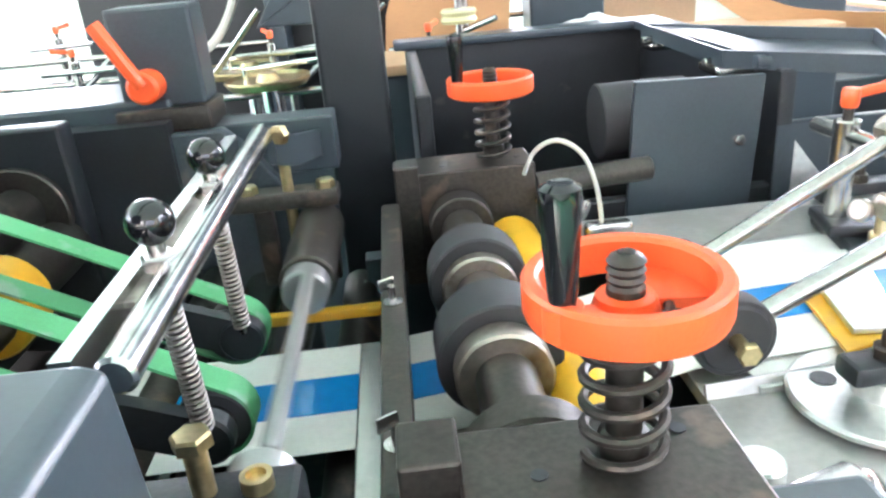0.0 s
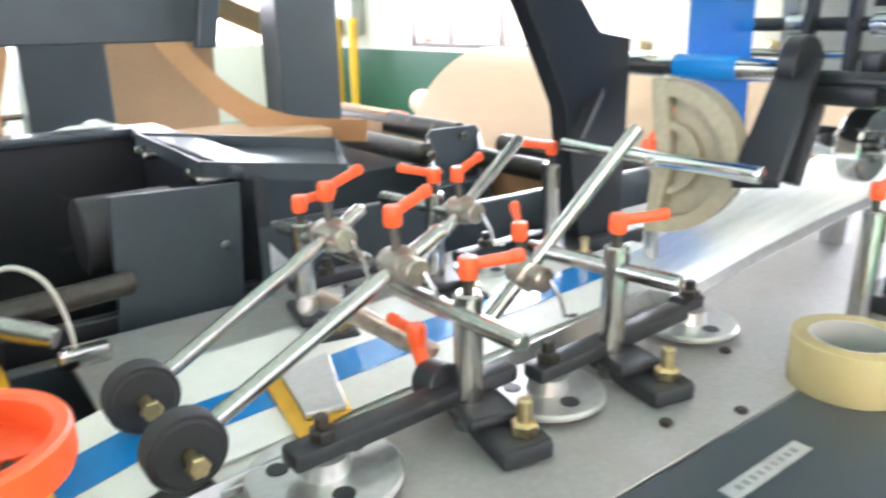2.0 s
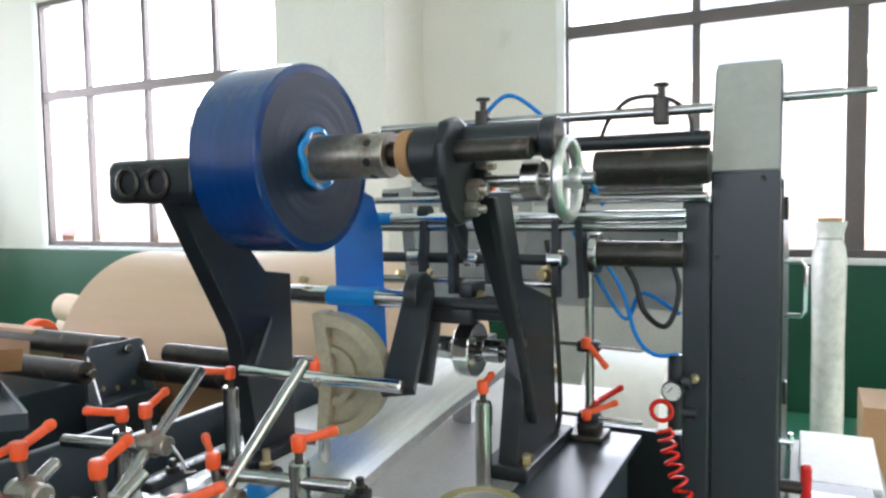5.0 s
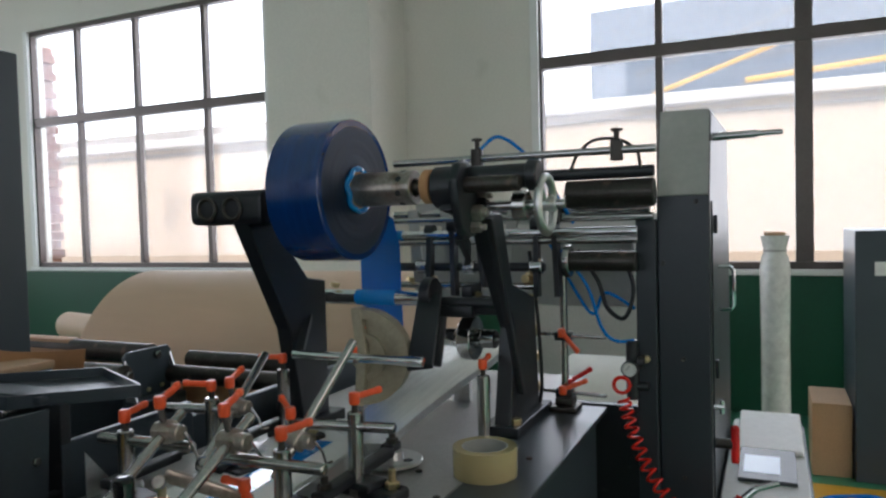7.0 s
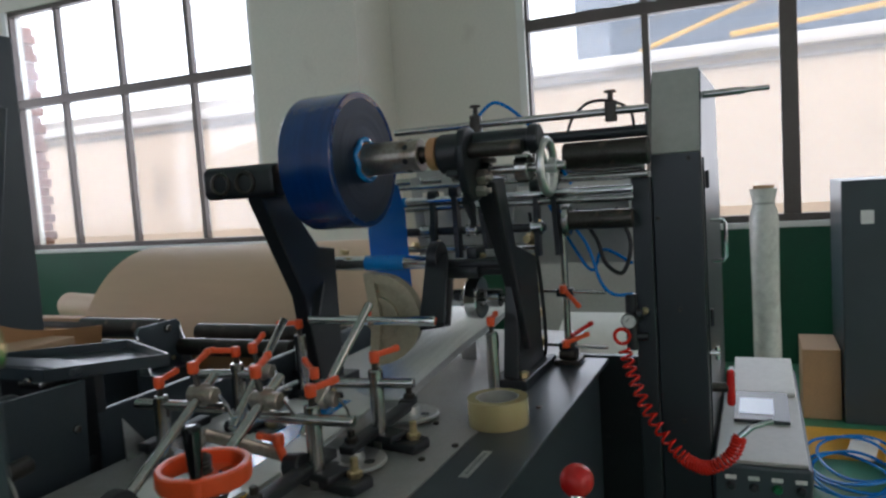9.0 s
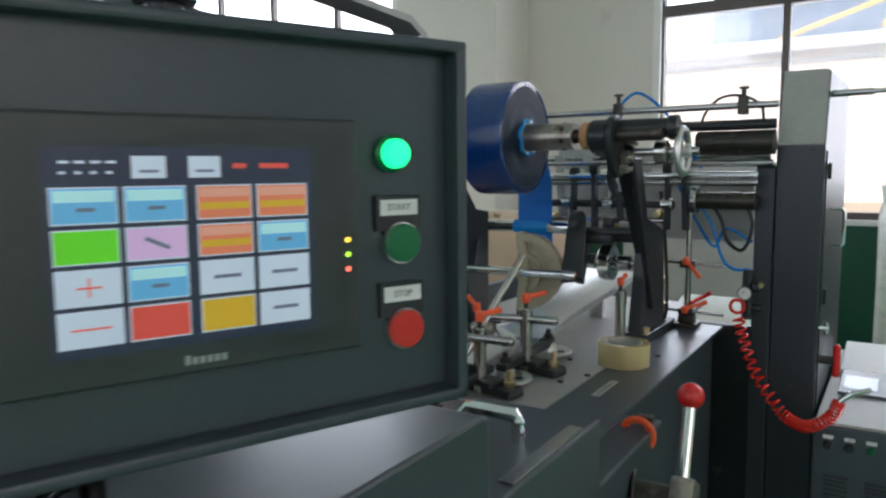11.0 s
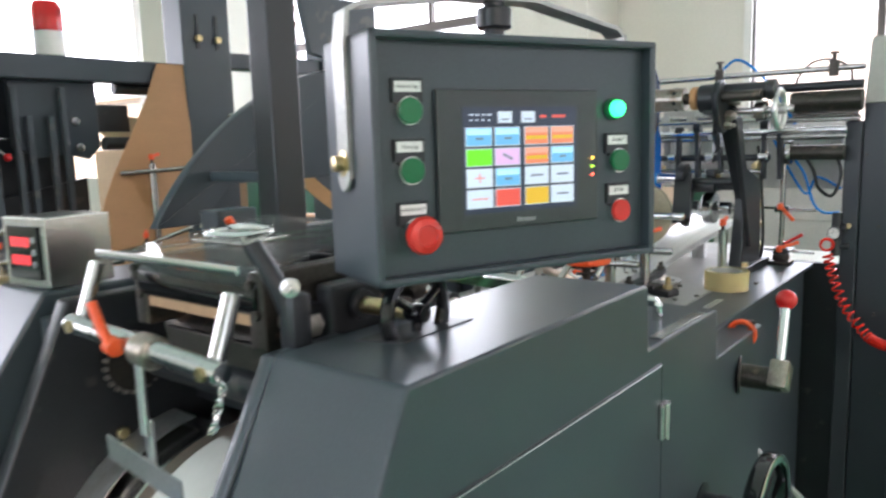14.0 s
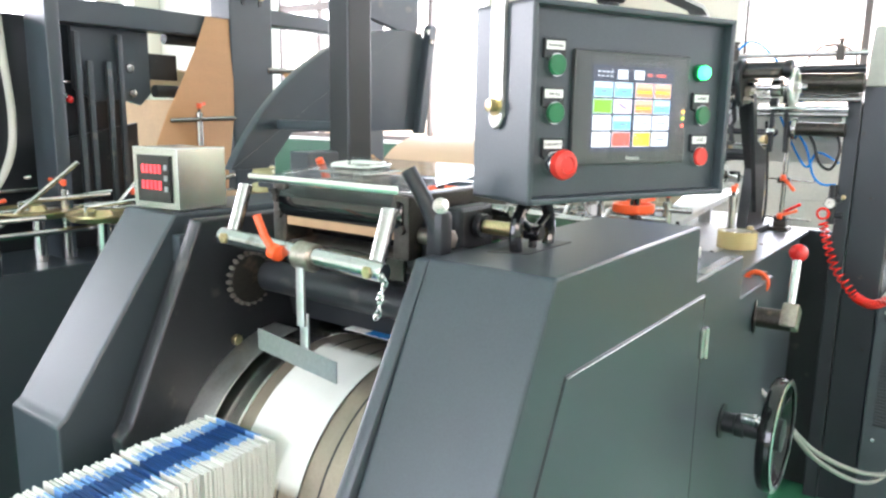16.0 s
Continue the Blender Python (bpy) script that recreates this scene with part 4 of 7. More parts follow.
# hanging bracket
bm = B()
sweep(bm, [pp(-0.036, 1.307, -0.055), pp(-0.037, 1.44, -0.055), pp(-0.033, 1.474, -0.055), pp(-0.018, 1.482, -0.055), pp(0.10, 1.497, -0.055), pp(0.20, 1.497, -0.055), pp(0.32, 1.472, -0.055), pp(0.332, 1.462, -0.055), pp(0.3345, 1.43, -0.055), pp(0.3345, 1.307, -0.055)], 0, flat=(0.03, 0.005, PN))
part("yoke", bm, YOKEM, panel, "bent flat steel yoke")
for u, s in ((-0.036, -1), (0.333, 1)):
    bm = B(); lathe(bm, pp(u, 1.322, -0.055), PU * s, [(0, 0), (0.014, 0), (0.014, 0.004), (0.008, 0.005), (0.008, 0.014), (0, 0.016)], 16)
    part("pivot_bolt", bm, ZINC, panel, "plated pivot bolt")
    bm = B(); rod(bm, pp(u, 1.307, -0.055), pp(u, 1.307, -0.055) + PU * s * 0.004, 0.0155)
    part("yoke_end", bm, YOKEM, panel)
bm = B(); rod(bm, pp(0.15, 1.44, -0.055), pp(0.15, 1.60, -0.055), 0.012); rod(bm, pp(0.15, 1.465, -0.055), pp(0.15, 1.488, -0.055), 0.02); rod(bm, pp(0.15, 1.50, -0.055), pp(0.15, 1.53, -0.055), 0.017)
part("stem", bm, BLACKP, panel)

# post and arm that carry the panel
post = thing("panel_post", (0.31, 1.32, 0.93), "tall dark painted square post with a bent overhead arm", "post")
bm = B(); box(bm, (0.305, 1.325, 1.31), (0.085, 0.07, 0.96), 0.006)
part("column", bm, POSTP, post)
bm = B(); sweep(bm, [(0.305, 1.325, 1.76), (0.295, 1.29, 1.84), (0.25, 1.15, 1.92), pp(0.15, 1.94, -0.055) + V(0.05, 0.15, 0), pp(0.15, 1.94, -0.055)], 0, flat=(0.08, 0.07, (0.9, -0.3, 0)))
part("overhead_arm", bm, PAINT, post)
bm = B(); rod(bm, pp(0.15, 1.58, -0.055), pp(0.15, 1.94, -0.055), 0.02)
part("drop_tube", bm, BLACKP, post)


# ---- press roller unit ----
def adjuster(at, wheel_z, crank_angle, w=0.048):
    """Spring-loaded screw with an orange handwheel."""
    x, y, z = at
    t = thing("pressure_adjuster", at, "orange plastic handwheel with black crank grip on a dark spring-loaded screw", "handwheel", "spring-loaded adjusters")
    bm = B(); lathe(bm, at, (0, 0, 1), [(0, 0), (0.012, 0), (0.012, 0.012), (0.0085, 0.014), (0.0085, wheel_z - z), (0, wheel_z - z)])
    n = 9
    lathe(bm, (x, y, wheel_z - 0.004), (0, 0, 1), [(0.0085, 0)] + [(0.0085 if k % 2 else 0.0072, 0.002 * (k + 1)) for k in range(n)] + [(0.004, 0.002 * (n + 1)), (0.003, 0.002 * n), (0, 0.002 * n)])
    part("screw", bm, OXIDE, t, "dark threaded screw")
    bm = B(); sweep(bm, coil((x, y, z + 0.003), (0, 0, 1), 0.0185, 5.5, (wheel_z - 0.013 - z) / 5.5, 20), 0.0027, 8)
    part("spring", bm, OXIDE, t, "dark coil spring")
    h = 0.019
    wz = wheel_z - 0.012
    bm = B(); lathe(bm, (x, y, wz), (0, 0, 1), [(w - 0.008, 0.001), (w - 0.004, -0.001), (w - 0.001, 0.001), (w, 0.004), (w, h - 0.002), (w - 0.0015, h), (w - 0.006, h), (w - 0.008, h - 0.002), (w - 0.008, 0.001)], 56)
    rim = part("rim", bm, ORANGE, t)
    bm = B(); lathe(bm, (x, y, wz - 0.006), (0, 0, 1), [(0.0085, 0), (0.015, 0), (0.016, 0.004), (0.013, 0.014), (0.0085, 0.015)], 28)
    part("hub", bm, ORANGE, t)
    bm = B()
    for a0, a1 in ((crank_angle - 32, crank_angle + 32), (crank_angle + 140, crank_angle + 215)):
        inner = [(x + 0.012 * math.cos(radians(a)), y + 0.012 * math.sin(radians(a))) for a in (a1, a0)]
        outer = [(x + (w - 0.006) * math.cos(radians(a0 + (a1 - a0) * i / 8)), y + (w - 0.006) * math.sin(radians(a0 + (a1 - a0) * i / 8))) for i in range(9)]
        prism(bm, outer + inner, wz, wz + 0.005, "z")
    part("web", bm, ORANGE, t)
    a = radians(crank_angle)
    cx, cy = x + (w - 0.007) * math.cos(a), y + (w - 0.007) * math.sin(a)
    bm = B(); lathe(bm, (cx, cy, wz + 0.003), (0, 0, 1), [(0, 0), (0.0085, 0), (0.0085, 0.014), (0, 0.014)])
    part("grip_boss", bm, ORANGE, t)
    bm = B(); lathe(bm, (cx, cy, wz + 0.017), (0, 0, 1), [(0, 0), (0.0055, 0), (0.0062, 0.006), (0.0078, 0.032), (0.0088, 0.044), (0.0082, 0.049), (0.005, 0.051), (0, 0.0505)], 28)
    part("grip", bm, BAKELITE, t, "glossy black crank grip")
    return t


adjuster((0.447, 0.621, 1.030), 1.118, 212, 0.0447)
adjuster((0.461, 1.150, 1.030), 1.114, 205)
unit = thing("press_roller_unit", (0.42, 0.88, 0.6), "dark oxidised steel bearing blocks with driven press rollers between them", "roller unit")
bm = B(); span(bm, (0.368, 0.575, 0.90), (0.503, 0.652, 1.030), 0.002)
nb = part("bearing_block", bm, OXIDE, unit)
bm = B(); span(bm, (0.340, 0.612, 0.92), (0.370, 0.648, 1.043), 0.002)
part("end_stop", bm, OXIDE, unit)
bm = B(); span(bm, (0.348, 1.105, 0.90), (0.500, 1.175, 1.030), 0.002)
part("bearing_block", bm, OXIDE, unit)
bm = B(); span(bm, (0.345, 1.098, 0.92), (0.372, 1.130, 1.041), 0.002)
part("end_stop", bm, OXIDE, unit)
for x, y in ((0.405, 0.612), (0.478, 0.634), (0.40, 1.13), (0.485, 1.14)):
    bm = B(); lathe(bm, (x, y, 1.0302), (0, 0, 1), [(0, 0), (0.0042, 0), (0.0042, 0.0006), (0, 0.0006)], 14)
    part("bolt_hole", bm, BLACKP, unit)
AX, AZ = 0.412, 0.980
bm = B(); rod(bm, (AX, 0.64, AZ), (AX, 1.11, AZ), 0.022)
part("shaft", bm, OXIDE, unit, "dark steel shaft")
for y0, y1, r, m, n in ((0.92, 0.962, 0.044, RUBBER, "rubber_ring"), (0.905, 0.92, 0.033, CAST, "steel_ring"), (0.79, 0.838, 0.046, RUBBER, "rubber_ring"), (0.768, 0.79, 0.035, CAST, "steel_ring"), (0.665, 0.69, 0.042, OXIDE, "flange"), (1.06, 1.09, 0.034, OXIDE, "flange")):
    bm = B(); rod(bm, (AX, y0, AZ), (AX, y1, AZ), r, 40)
    part(n, bm, m, unit)
bm = B(); rod(bm, (0.468, 0.70, 0.948), (0.468, 1.09, 0.948), 0.030, 32)
part("yellow_roller", bm, YELLOWPU, unit, "yellow polyurethane roller")
bm = B(); rod(bm, (0.412, 0.66, 0.868), (0.412, 1.10, 0.868), 0.036, 32); rod(bm, (0.47, 0.66, 0.88), (0.47, 1.10, 0.88), 0.03, 32)
part("lower_roller", bm, OXIDE, unit)
bm = B(); span(bm, (0.328, 0.64, 0.985), (0.348, 1.10, 1.003), 0.003); span(bm, (0.330, 0.64, 0.86), (0.338, 1.10, 0.985))
part("guide_bar", bm, OXIDE, unit, "dark scuffed guide bar")
for y in (0.682, 0.86):
    bm = B(); lathe(bm, (0.338, y, 1.003), (0, 0, 1), [(0, 0), (0.008, 0), (0.008, 0.0012), (0.003, 0.0015), (0.003, 0.014), (0, 0.014)], 14); box(bm, (0.334, y, 1.019), (0.014, 0.003, 0.010), 0.001, rotz(30))
    part("wing_nut", bm, STEEL, unit, "bright wing nut")
bm = B(); sweep(bm, smooth([(0.486, 1.10, 1.02), (0.498, 1.092, 1.048), (0.52, 1.078, 1.060), (0.543, 1.066, 1.045), (0.555, 1.058, 1.01), (0.558, 1.05, 0.975)], 6), 0.0025, 8)
part("air_hose", bm, CLEARHOSE, unit, "thin clear air hose")
bm = B(); sweep(bm, [(0.345, 1.09, 0.99), (0.338, 1.08, 1.0), (0.334, 1.07, 0.97)], 0.003, 8)
part("air_hose", bm, CLEARHOSE, unit)
bm = B(); rod(bm, (0.50, 1.09, 1.0), (0.545, 1.06, 0.985), 0.012); box(bm, (0.565, 1.05, 0.965), (0.05, 0.02, 0.02), 0.005)
part("hose_fitting", bm, STEEL, unit)
bm = B(); rod(bm, (0.5, 1.12, 1.0), (0.64, 1.14, 1.0), 0.014)
part("stub_shaft", bm, OXIDE, unit)

# thumb screw block beside the near bearing block
ts = thing("thumb_screw", (0.545, 0.63, BZ), "bright knurled thumb screw on a steel clamp block", "clamp")
bm = B(); box(bm, (0.56, 0.645, 0.962), (0.075, 0.022, 0.02), 0.006, rotz(18)); rod(bm, (0.595, 0.635, 0.952), (0.60, 0.665, 0.952), 0.012); box(bm, (0.545, 0.64, 0.944), (0.05, 0.05, 0.018), 0.002)
part("clamp_block", bm, STEEL, ts)
bm = B(); lathe(bm, (0.53, 0.648, 0.967), (0, 0, 1), [(0, 0), (0.005, 0), (0.005, 0.01), (0.0125, 0.012), (0.0135, 0.014), (0.0135, 0.023), (0.012, 0.025), (0, 0.025)], 28)
part("knob", bm, TINPLATE, ts)
for x, y in ((0.527, 0.595), (0.55, 0.60)):
    bm = B(); lathe(bm, (x, y, BZ + 0.018), (0, 0, 1), [(0, 0), (0.006, 0), (0.006, 0.007), (0.0035, 0.007), (0.0035, 0.004), (0, 0.004)], 16)
    part("cap_screw", bm, ZINC, ts)
bm = B(); span(bm, (0.505, 0.58, BZ), (0.60, 0.62, BZ + 0.018), 0.002)
part("foot", bm, TINPLATE, ts)

# ---- feed unit with belts ----
feed = thing("feed_unit", (0.1, 0.9, 0.3), "slate-painted feed unit with green belts, pulleys and dark rollers", "feed unit")
bm = B(); prism(bm, [(-0.30, 1.085), (0.155, 1.085), (0.185, 1.055), (0.23, 0.99), (0.23, 0.55), (-0.30, 0.55)], 1.175, 1.20, "y", 0.003)
part("rear_plate", bm, PAINT2, feed, "slate painted rear side plate")
bm = B(); span(bm, (0.038, 1.19, 1.085), (0.145, 1.27, 1.112), 0.003)
part("post_foot", bm, OXIDE, feed, "dark steel foot block")
bm = B(); span(bm, (-0.3, 1.20, 1.02), (0.28, 1.25, 1.085), 0.003)
part("rear_rail", bm, PAINT, feed)
bm = B(); span(bm, (0.046, 1.205, 1.112), (0.140, 1.265, 1.222), 0.004)
part("rear_post", bm, PAINT, feed, "short square slate painted post")
bm = B(); lathe(bm, (0.081, 1.205, 1.139), (0, -1, 0), [(0, 0), (0.018, 0), (0.018, 0.03), (0.014, 0.034), (0, 0.034)], 20); sweep(bm, [(0.081, 1.175, 1.142), (0.066, 1.172, 1.172), (0.046, 1.172, 1.210)], 0.0085, 10)
part("clamp_lever", bm, ORANGE, feed, "orange clamping lever")
bm = B(); rod(bm, (-0.06, 1.175, 1.025), (-0.06, 1.12, 1.025), 0.052, 32); rod(bm, (-0.06, 1.175, 1.025), (-0.06, 0.95, 1.04), 0.027, 28)
part("dark_roller", bm, OXIDE, feed)
for x, z, r, m in ((-0.03, 0.985, 0.03, OXIDE), (0.06, 0.93, 0.022, OXIDE), (0.12, 0.90, 0.022, OXIDE), (0.17, 0.885, 0.022, STEEL), (0.22, 0.885, 0.022, STEEL), (0.29, 0.875, 0.022, OXIDE)):
    bm = B(); rod(bm, (x, 0.60, z), (x, 1.175, z), r, 26)
    part("roller", bm, m, feed)
bm = B(); rod(bm, (-0.03, 0.95, 0.985), (-0.03, 1.0, 0.985), 0.043, 30)
part("pulley", bm, YELLOWPU, feed, "yellow pulley")


def belt(y, wd, x0, z0, x1, z1, r):
    d = V(x1 - x0, 0, z1 - z0).normalized()
    n = V(-d.z, 0, d.x)
    a = math.atan2(n.z, n.x)
    pts = [V(x1 + r * math.cos(a - math.pi * i / 12), y, z1 + r * math.sin(a - math.pi * i / 12)) for i in range(13)]
    pts += [V(x0 + r * math.cos(a - math.pi - math.pi * i / 12), y, z0 + r * math.sin(a - math.pi - math.pi * i / 12)) for i in range(13)]
    bm = B(); sweep(bm, pts, 0, flat=(wd, 0.0022, (0, 1, 0)), closed=True)
    part("belt", bm, BELT, feed, "green flat belt")
    bm = B(); rod(bm, (x1, y - wd / 2, z1), (x1, y + wd / 2, z1), r - 0.0012, 30)
    pl = part("pulley", bm, RUBBER, feed)
    bm = B(); lathe(bm, (x1, y - wd / 2 - 0.001, z1), (0, 1, 0), [(0.006, 0), (0.010, 0), (0.010, 0.002), (0.013, 0.002), (0.013, 0), (0.015, 0), (0.015, 0.002)], 24); rod(bm, (x1, y - wd / 2 - 0.006, z1), (x1, y + wd / 2 + 0.02, z1), 0.006)
    part("bearing", bm, STEEL, feed, "bright pulley bearing")


belt(0.762, 0.024, -0.06, 1.138, 0.217, 0.984, 0.0255)
belt(0.890, 0.024, -0.06, 1.120, 0.206, 0.979, 0.0255)
for y in (0.735, 0.862):
    bm = B(); sweep(bm, [(0.135, y, 1.018), (0.175, y, 1.003), (0.217, y, 0.986)], 0, flat=(0.030, 0.011, (0, 0, 1))); rod(bm, (0.217, y - 0.008, 0.986), (0.217, y + 0.008, 0.986), 0.018)
    part("pulley_arm", bm, BLACKP, feed, "black pulley lever")
bm = B(); span(bm, (0.10, 0.628, 0.90), (0.289, 0.668, 1.012), 0.005)
part("front_block", bm, BLACKP, feed, "black bearing block")
for x, y in ((0.267, 0.650), (0.203, 0.650)):
    bm = B(); lathe(bm, (x, y, 1.012), (0, 0, 1), [(0, 0), (0.0085, 0), (0.0085, 0.008), (0.0055, 0.008), (0.0055, 0.004), (0, 0.004)], 18)
    part("cap_screw", bm, ZINC, feed)
bm = B(); rod(bm, (0.240, 0.650, 1.010), (0.240, 0.650, 1.043), 0.0062); hexhead(bm, (0.240, 0.650, 1.041), (0, 0, 1), 0.0105, 0.008)
part("adjusting_bolt", bm, ZINC, feed, "yellow-plated hex bolt")
bm = B(); span(bm, (0.17, 1.085, 1.012), (0.285, 1.12, 1.03), 0.003)
part("rear_bracket", bm, OXIDE, feed)
for x in (0.19, 0.255):
    bm = B(); span(bm, (x, 1.10, 0.92), (x + 0.02, 1.12, 1.012), 0.002)
    part("bracket_leg", bm, OXIDE, feed)
bm = B(); rod(bm, (0.232, 1.10, 0.94), (0.232, 1.10, 1.07), 0.006); hexhead(bm, (0.232, 1.10, 1.068), (0, 0, 1), 0.0125, 0.009)
part("adjusting_bolt", bm, ZINC, feed)
for x in (0.19, 0.272):
    bm = B(); hexhead(bm, (x, 1.10, 1.03), (0, 0, 1), 0.010, 0.009)
    part("bolt", bm, ZINC, feed)
bm = B(); span(bm, (0.16, 0.99, 0.925), (0.33, 1.002, 0.935), 0.001)
part("yellow_strip", bm, YELLOWPU, feed)

slot = thing("slotted_bar", (0.23, 0.78, 1.06), "chromed twin-rail bar with two black ball knobs and spring rods", "machine bar")
bm = B(); rod(bm, (0.237, 0.985, 1.118), (0.231, 0.612, 1.106), 0.0095); sweep(bm, [(0.213, 0.975, 1.113), (0.207, 0.62, 1.103)], 0, flat=(0.010, 0.018, (1, 0, 0)))
part("rail", bm, RODM, slot)
bm = B(); sweep(bm, [(0.225, 0.90, 1.114), (0.221, 0.68, 1.107)], 0, flat=(0.022, 0.003, (1, 0, 0)))
part("slot_plate", bm, CAST, slot)
bm = B(); hexhead(bm, (0.158, 0.722, 1.012), (0.15, -1, 0.1), 0.0125, 0.010); rod(bm, (0.158, 0.722, 1.012), (0.155, 0.76, 1.010), 0.008)
part("pivot_bolt", bm, ZINC, slot, "yellow-plated pivot bolt")
bm = B(); hexhead(bm, (0.25, 0.982, 1.116), (0.6, 0.8, 0), 0.009, 0.008)
part("bolt", bm, ZINC, slot)
bm = B(); prism(bm, [(0.150, 0.93), (0.172, 0.93), (0.222, 1.08), (0.224, 1.10), (0.208, 1.10)], 0.612, 0.624, "y", 0.002)
part("end_bracket", bm, OXIDE, slot)
bm = B(); sweep(bm, [(0.243, 0.985, 1.105), (0.252, 1.05, 1.085), (0.262, 1.175, 1.06)], 0, flat=(0.03, 0.007, (0, 0.2, 1)))
part("far_bracket", bm, PAINT, slot, "slate strip bracket at the far end")
for y in (0.712, 0.842):
    bm = B(); hexhead(bm, (0.224, y, 1.113), (0, 0, 1), 0.010, 0.008); rod(bm, (0.224, y, 1.10), (0.224, y, 1.13), 0.005)
    part("lock_nut", bm, STEEL, slot)
    bm = B(); bmesh.ops.create_uvsphere(bm, u_segments=28, v_segments=18, radius=0.0128, matrix=Matrix.Translation((0.224, y, 1.1385)))
    part("ball_knob", bm, BAKELITE, slot, "glossy black ball knob")
    bm = B(); rod(bm, (0.222, y, 1.11), (0.221, y + 0.010, 0.995), 0.0036)
    part("spring_rod", bm, STEEL, slot)
    bm = B(); sweep(bm, coil((0.222, y + 0.001, 1.104), (-0.001, 0.010, -0.115), 0.0058, 27, 0.0038, 12), 0.0013, 6)
    part("spring", bm, SPRINGM, slot, "bright coil spring")

# flat knife bar, turning in its bearings
KX, KZ = 0.261, 0.984
knife = thing("knife_bar", (KX, 0.80, KZ), "flat steel bar turning between round journals", "rotating bar")
bm = B(); box(bm, (KX, 0.811, KZ), (0.046, 0.242, 0.010), 0.003)
part("flat", bm, KNIFEM, knife)
for y0, y1 in ((0.670, 0.692), (0.930, 0.955)):
    bm = B(); rod(bm, (KX, y0, KZ), (KX, y1, KZ), 0.0215, 30)
    part("journal", bm, KNIFEM, knife)
bm = B(); rod(bm, (KX, 0.955, KZ), (KX, 1.11, KZ), 0.026, 30)
part("drive_end", bm, OXIDE, knife)
bm = B(); span(bm, (0.30, 0.66, 0.87), (0.327, 0.94, 0.925), 0.002)
single("counter_knife", bm, STEEL, "bright steel counter bar below the web", "machine bar")

# ---- paper web with its blue stripe ----
web = thing("paper_web", (0.8, 0.88, 0.94), "white paper web with a bright blue film stripe", "paper web")
WPTS = [(-0.10, 0.905, 0.882), (0.05, 0.908, 0.882), (0.32, 0.912, 0.882), (0.50, 0.932, 0.884), (0.56, 0.945, 0.886), (0.62, 0.9475, 0.888), (0.90, 0.9475, 0.906), (1.18, 0.9475, 0.924)]
bm = B(); sweep(bm, [(x, y, z) for x, z, y in WPTS], 0, flat=(0.158, 0.0006, (0, 1, 0)))
part("sheet", bm, WHITEP, web)
bm = B(); sweep(bm, [(x, y - 0.002 + 0.02 * max(0, x - 0.6), z + 0.0011) for x, z, y in WPTS], 0, flat=(0.054, 0.0006, (0, 1, 0)))
part("film_stripe", bm, BLUEFILM, web)
under = thing("under_sheet", (0.9, 0.9, BZ), "wide white paper layer under the web", "paper web")
bm = B(); prism(bm, [(0.60, 0.79), (1.35, 0.835), (1.35, 1.06), (0.60, 1.02)], BZ + 0.006, BZ + 0.0075, "z")
part("sheet", bm, WHITEP, under)
bm = B(); prism(bm, [(0.60, 0.78), (1.35, 0.825), (1.35, 1.07), (0.60, 1.03)], BZ + 0.0002, BZ + 0.0055, "z")
part("support_strip", bm, TINPLATE, under)
bm = B(); sweep(bm, [(0.56, 0.782, 0.935), (1.15, 0.812, 0.952)], 0, flat=(0.022, 0.003, (0, 0.3, 1)))
single("web_guide", bm, TINPLATE, "folded sheet-metal web edge guide", "guide plate")
hold = thing("hold_down", (0.70, 0.86, 0.95), "amber plastic hold-down sheet under a small steel plate", "hold-down")
bm = B(); prism(bm, [(0.69, 0.905), (0.672, 0.795), (0.73, 0.81), (0.765, 0.92)], 0.9505, 0.9535, "z", 0.0005)
part("amber_sheet", bm, YELLOWPU, hold)
bm = B(); prism(bm, [(0.705, 0.90), (0.688, 0.815), (0.725, 0.81), (0.765, 0.915)], 0.954, 0.960, "z", 0.001)
part("plate", bm, TINPLATE, hold)

# ---- folding discs and rod stands on the bed ----
def disc(x, y, r, reach=(0.05, 0.11)):
    t = thing("folding_disc", (x, y, BZ), "flat aluminium disc with a hub bolt on a black arm", "disc", "folding discs")
    bm = B(); lathe(bm, (x, y, BZ + 0.006), (0, 0, 1), [(0, 0), (r - 0.001, 0), (r, 0.001), (r, 0.004), (r - 0.002, 0.006), (0.02, 0.006), (0.018, 0.02), (0, 0.02)], 48)
    part("plate", bm, TINPLATE, t)
    for k in range(3):
        a = 2.1 * k + 0.4
        bm = B(); lathe(bm, (x + 0.6 * r * math.cos(a), y + 0.6 * r * math.sin(a), BZ + 0.0122), (0, 0, 1), [(0, 0), (0.009, 0), (0.009, 0.0006), (0, 0.0006)], 18)
        part("hole", bm, BLACKP, t)
    bm = B(); rod(bm, (x, y, BZ), (x, y, BZ + 0.008), 0.012)
    part("pin", bm, STEEL, t)
    bm = B(); box(bm, (x + (reach[1] - reach[0]) / 2, y + 0.004, BZ + 0.032), (reach[0] + reach[1], 0.026, 0.016), 0.004, rotz(2))
    part("arm", bm, BLACKP, t, "black steel arm")
    bm = B(); hexhead(bm, (x, y, BZ + 0.040), (0, 0, 1), 0.011, 0.009); rod(bm, (x, y, BZ + 0.045), (x, y, BZ + 0.060), 0.006)
    part("bolt", bm, OXIDE, t)
    return t


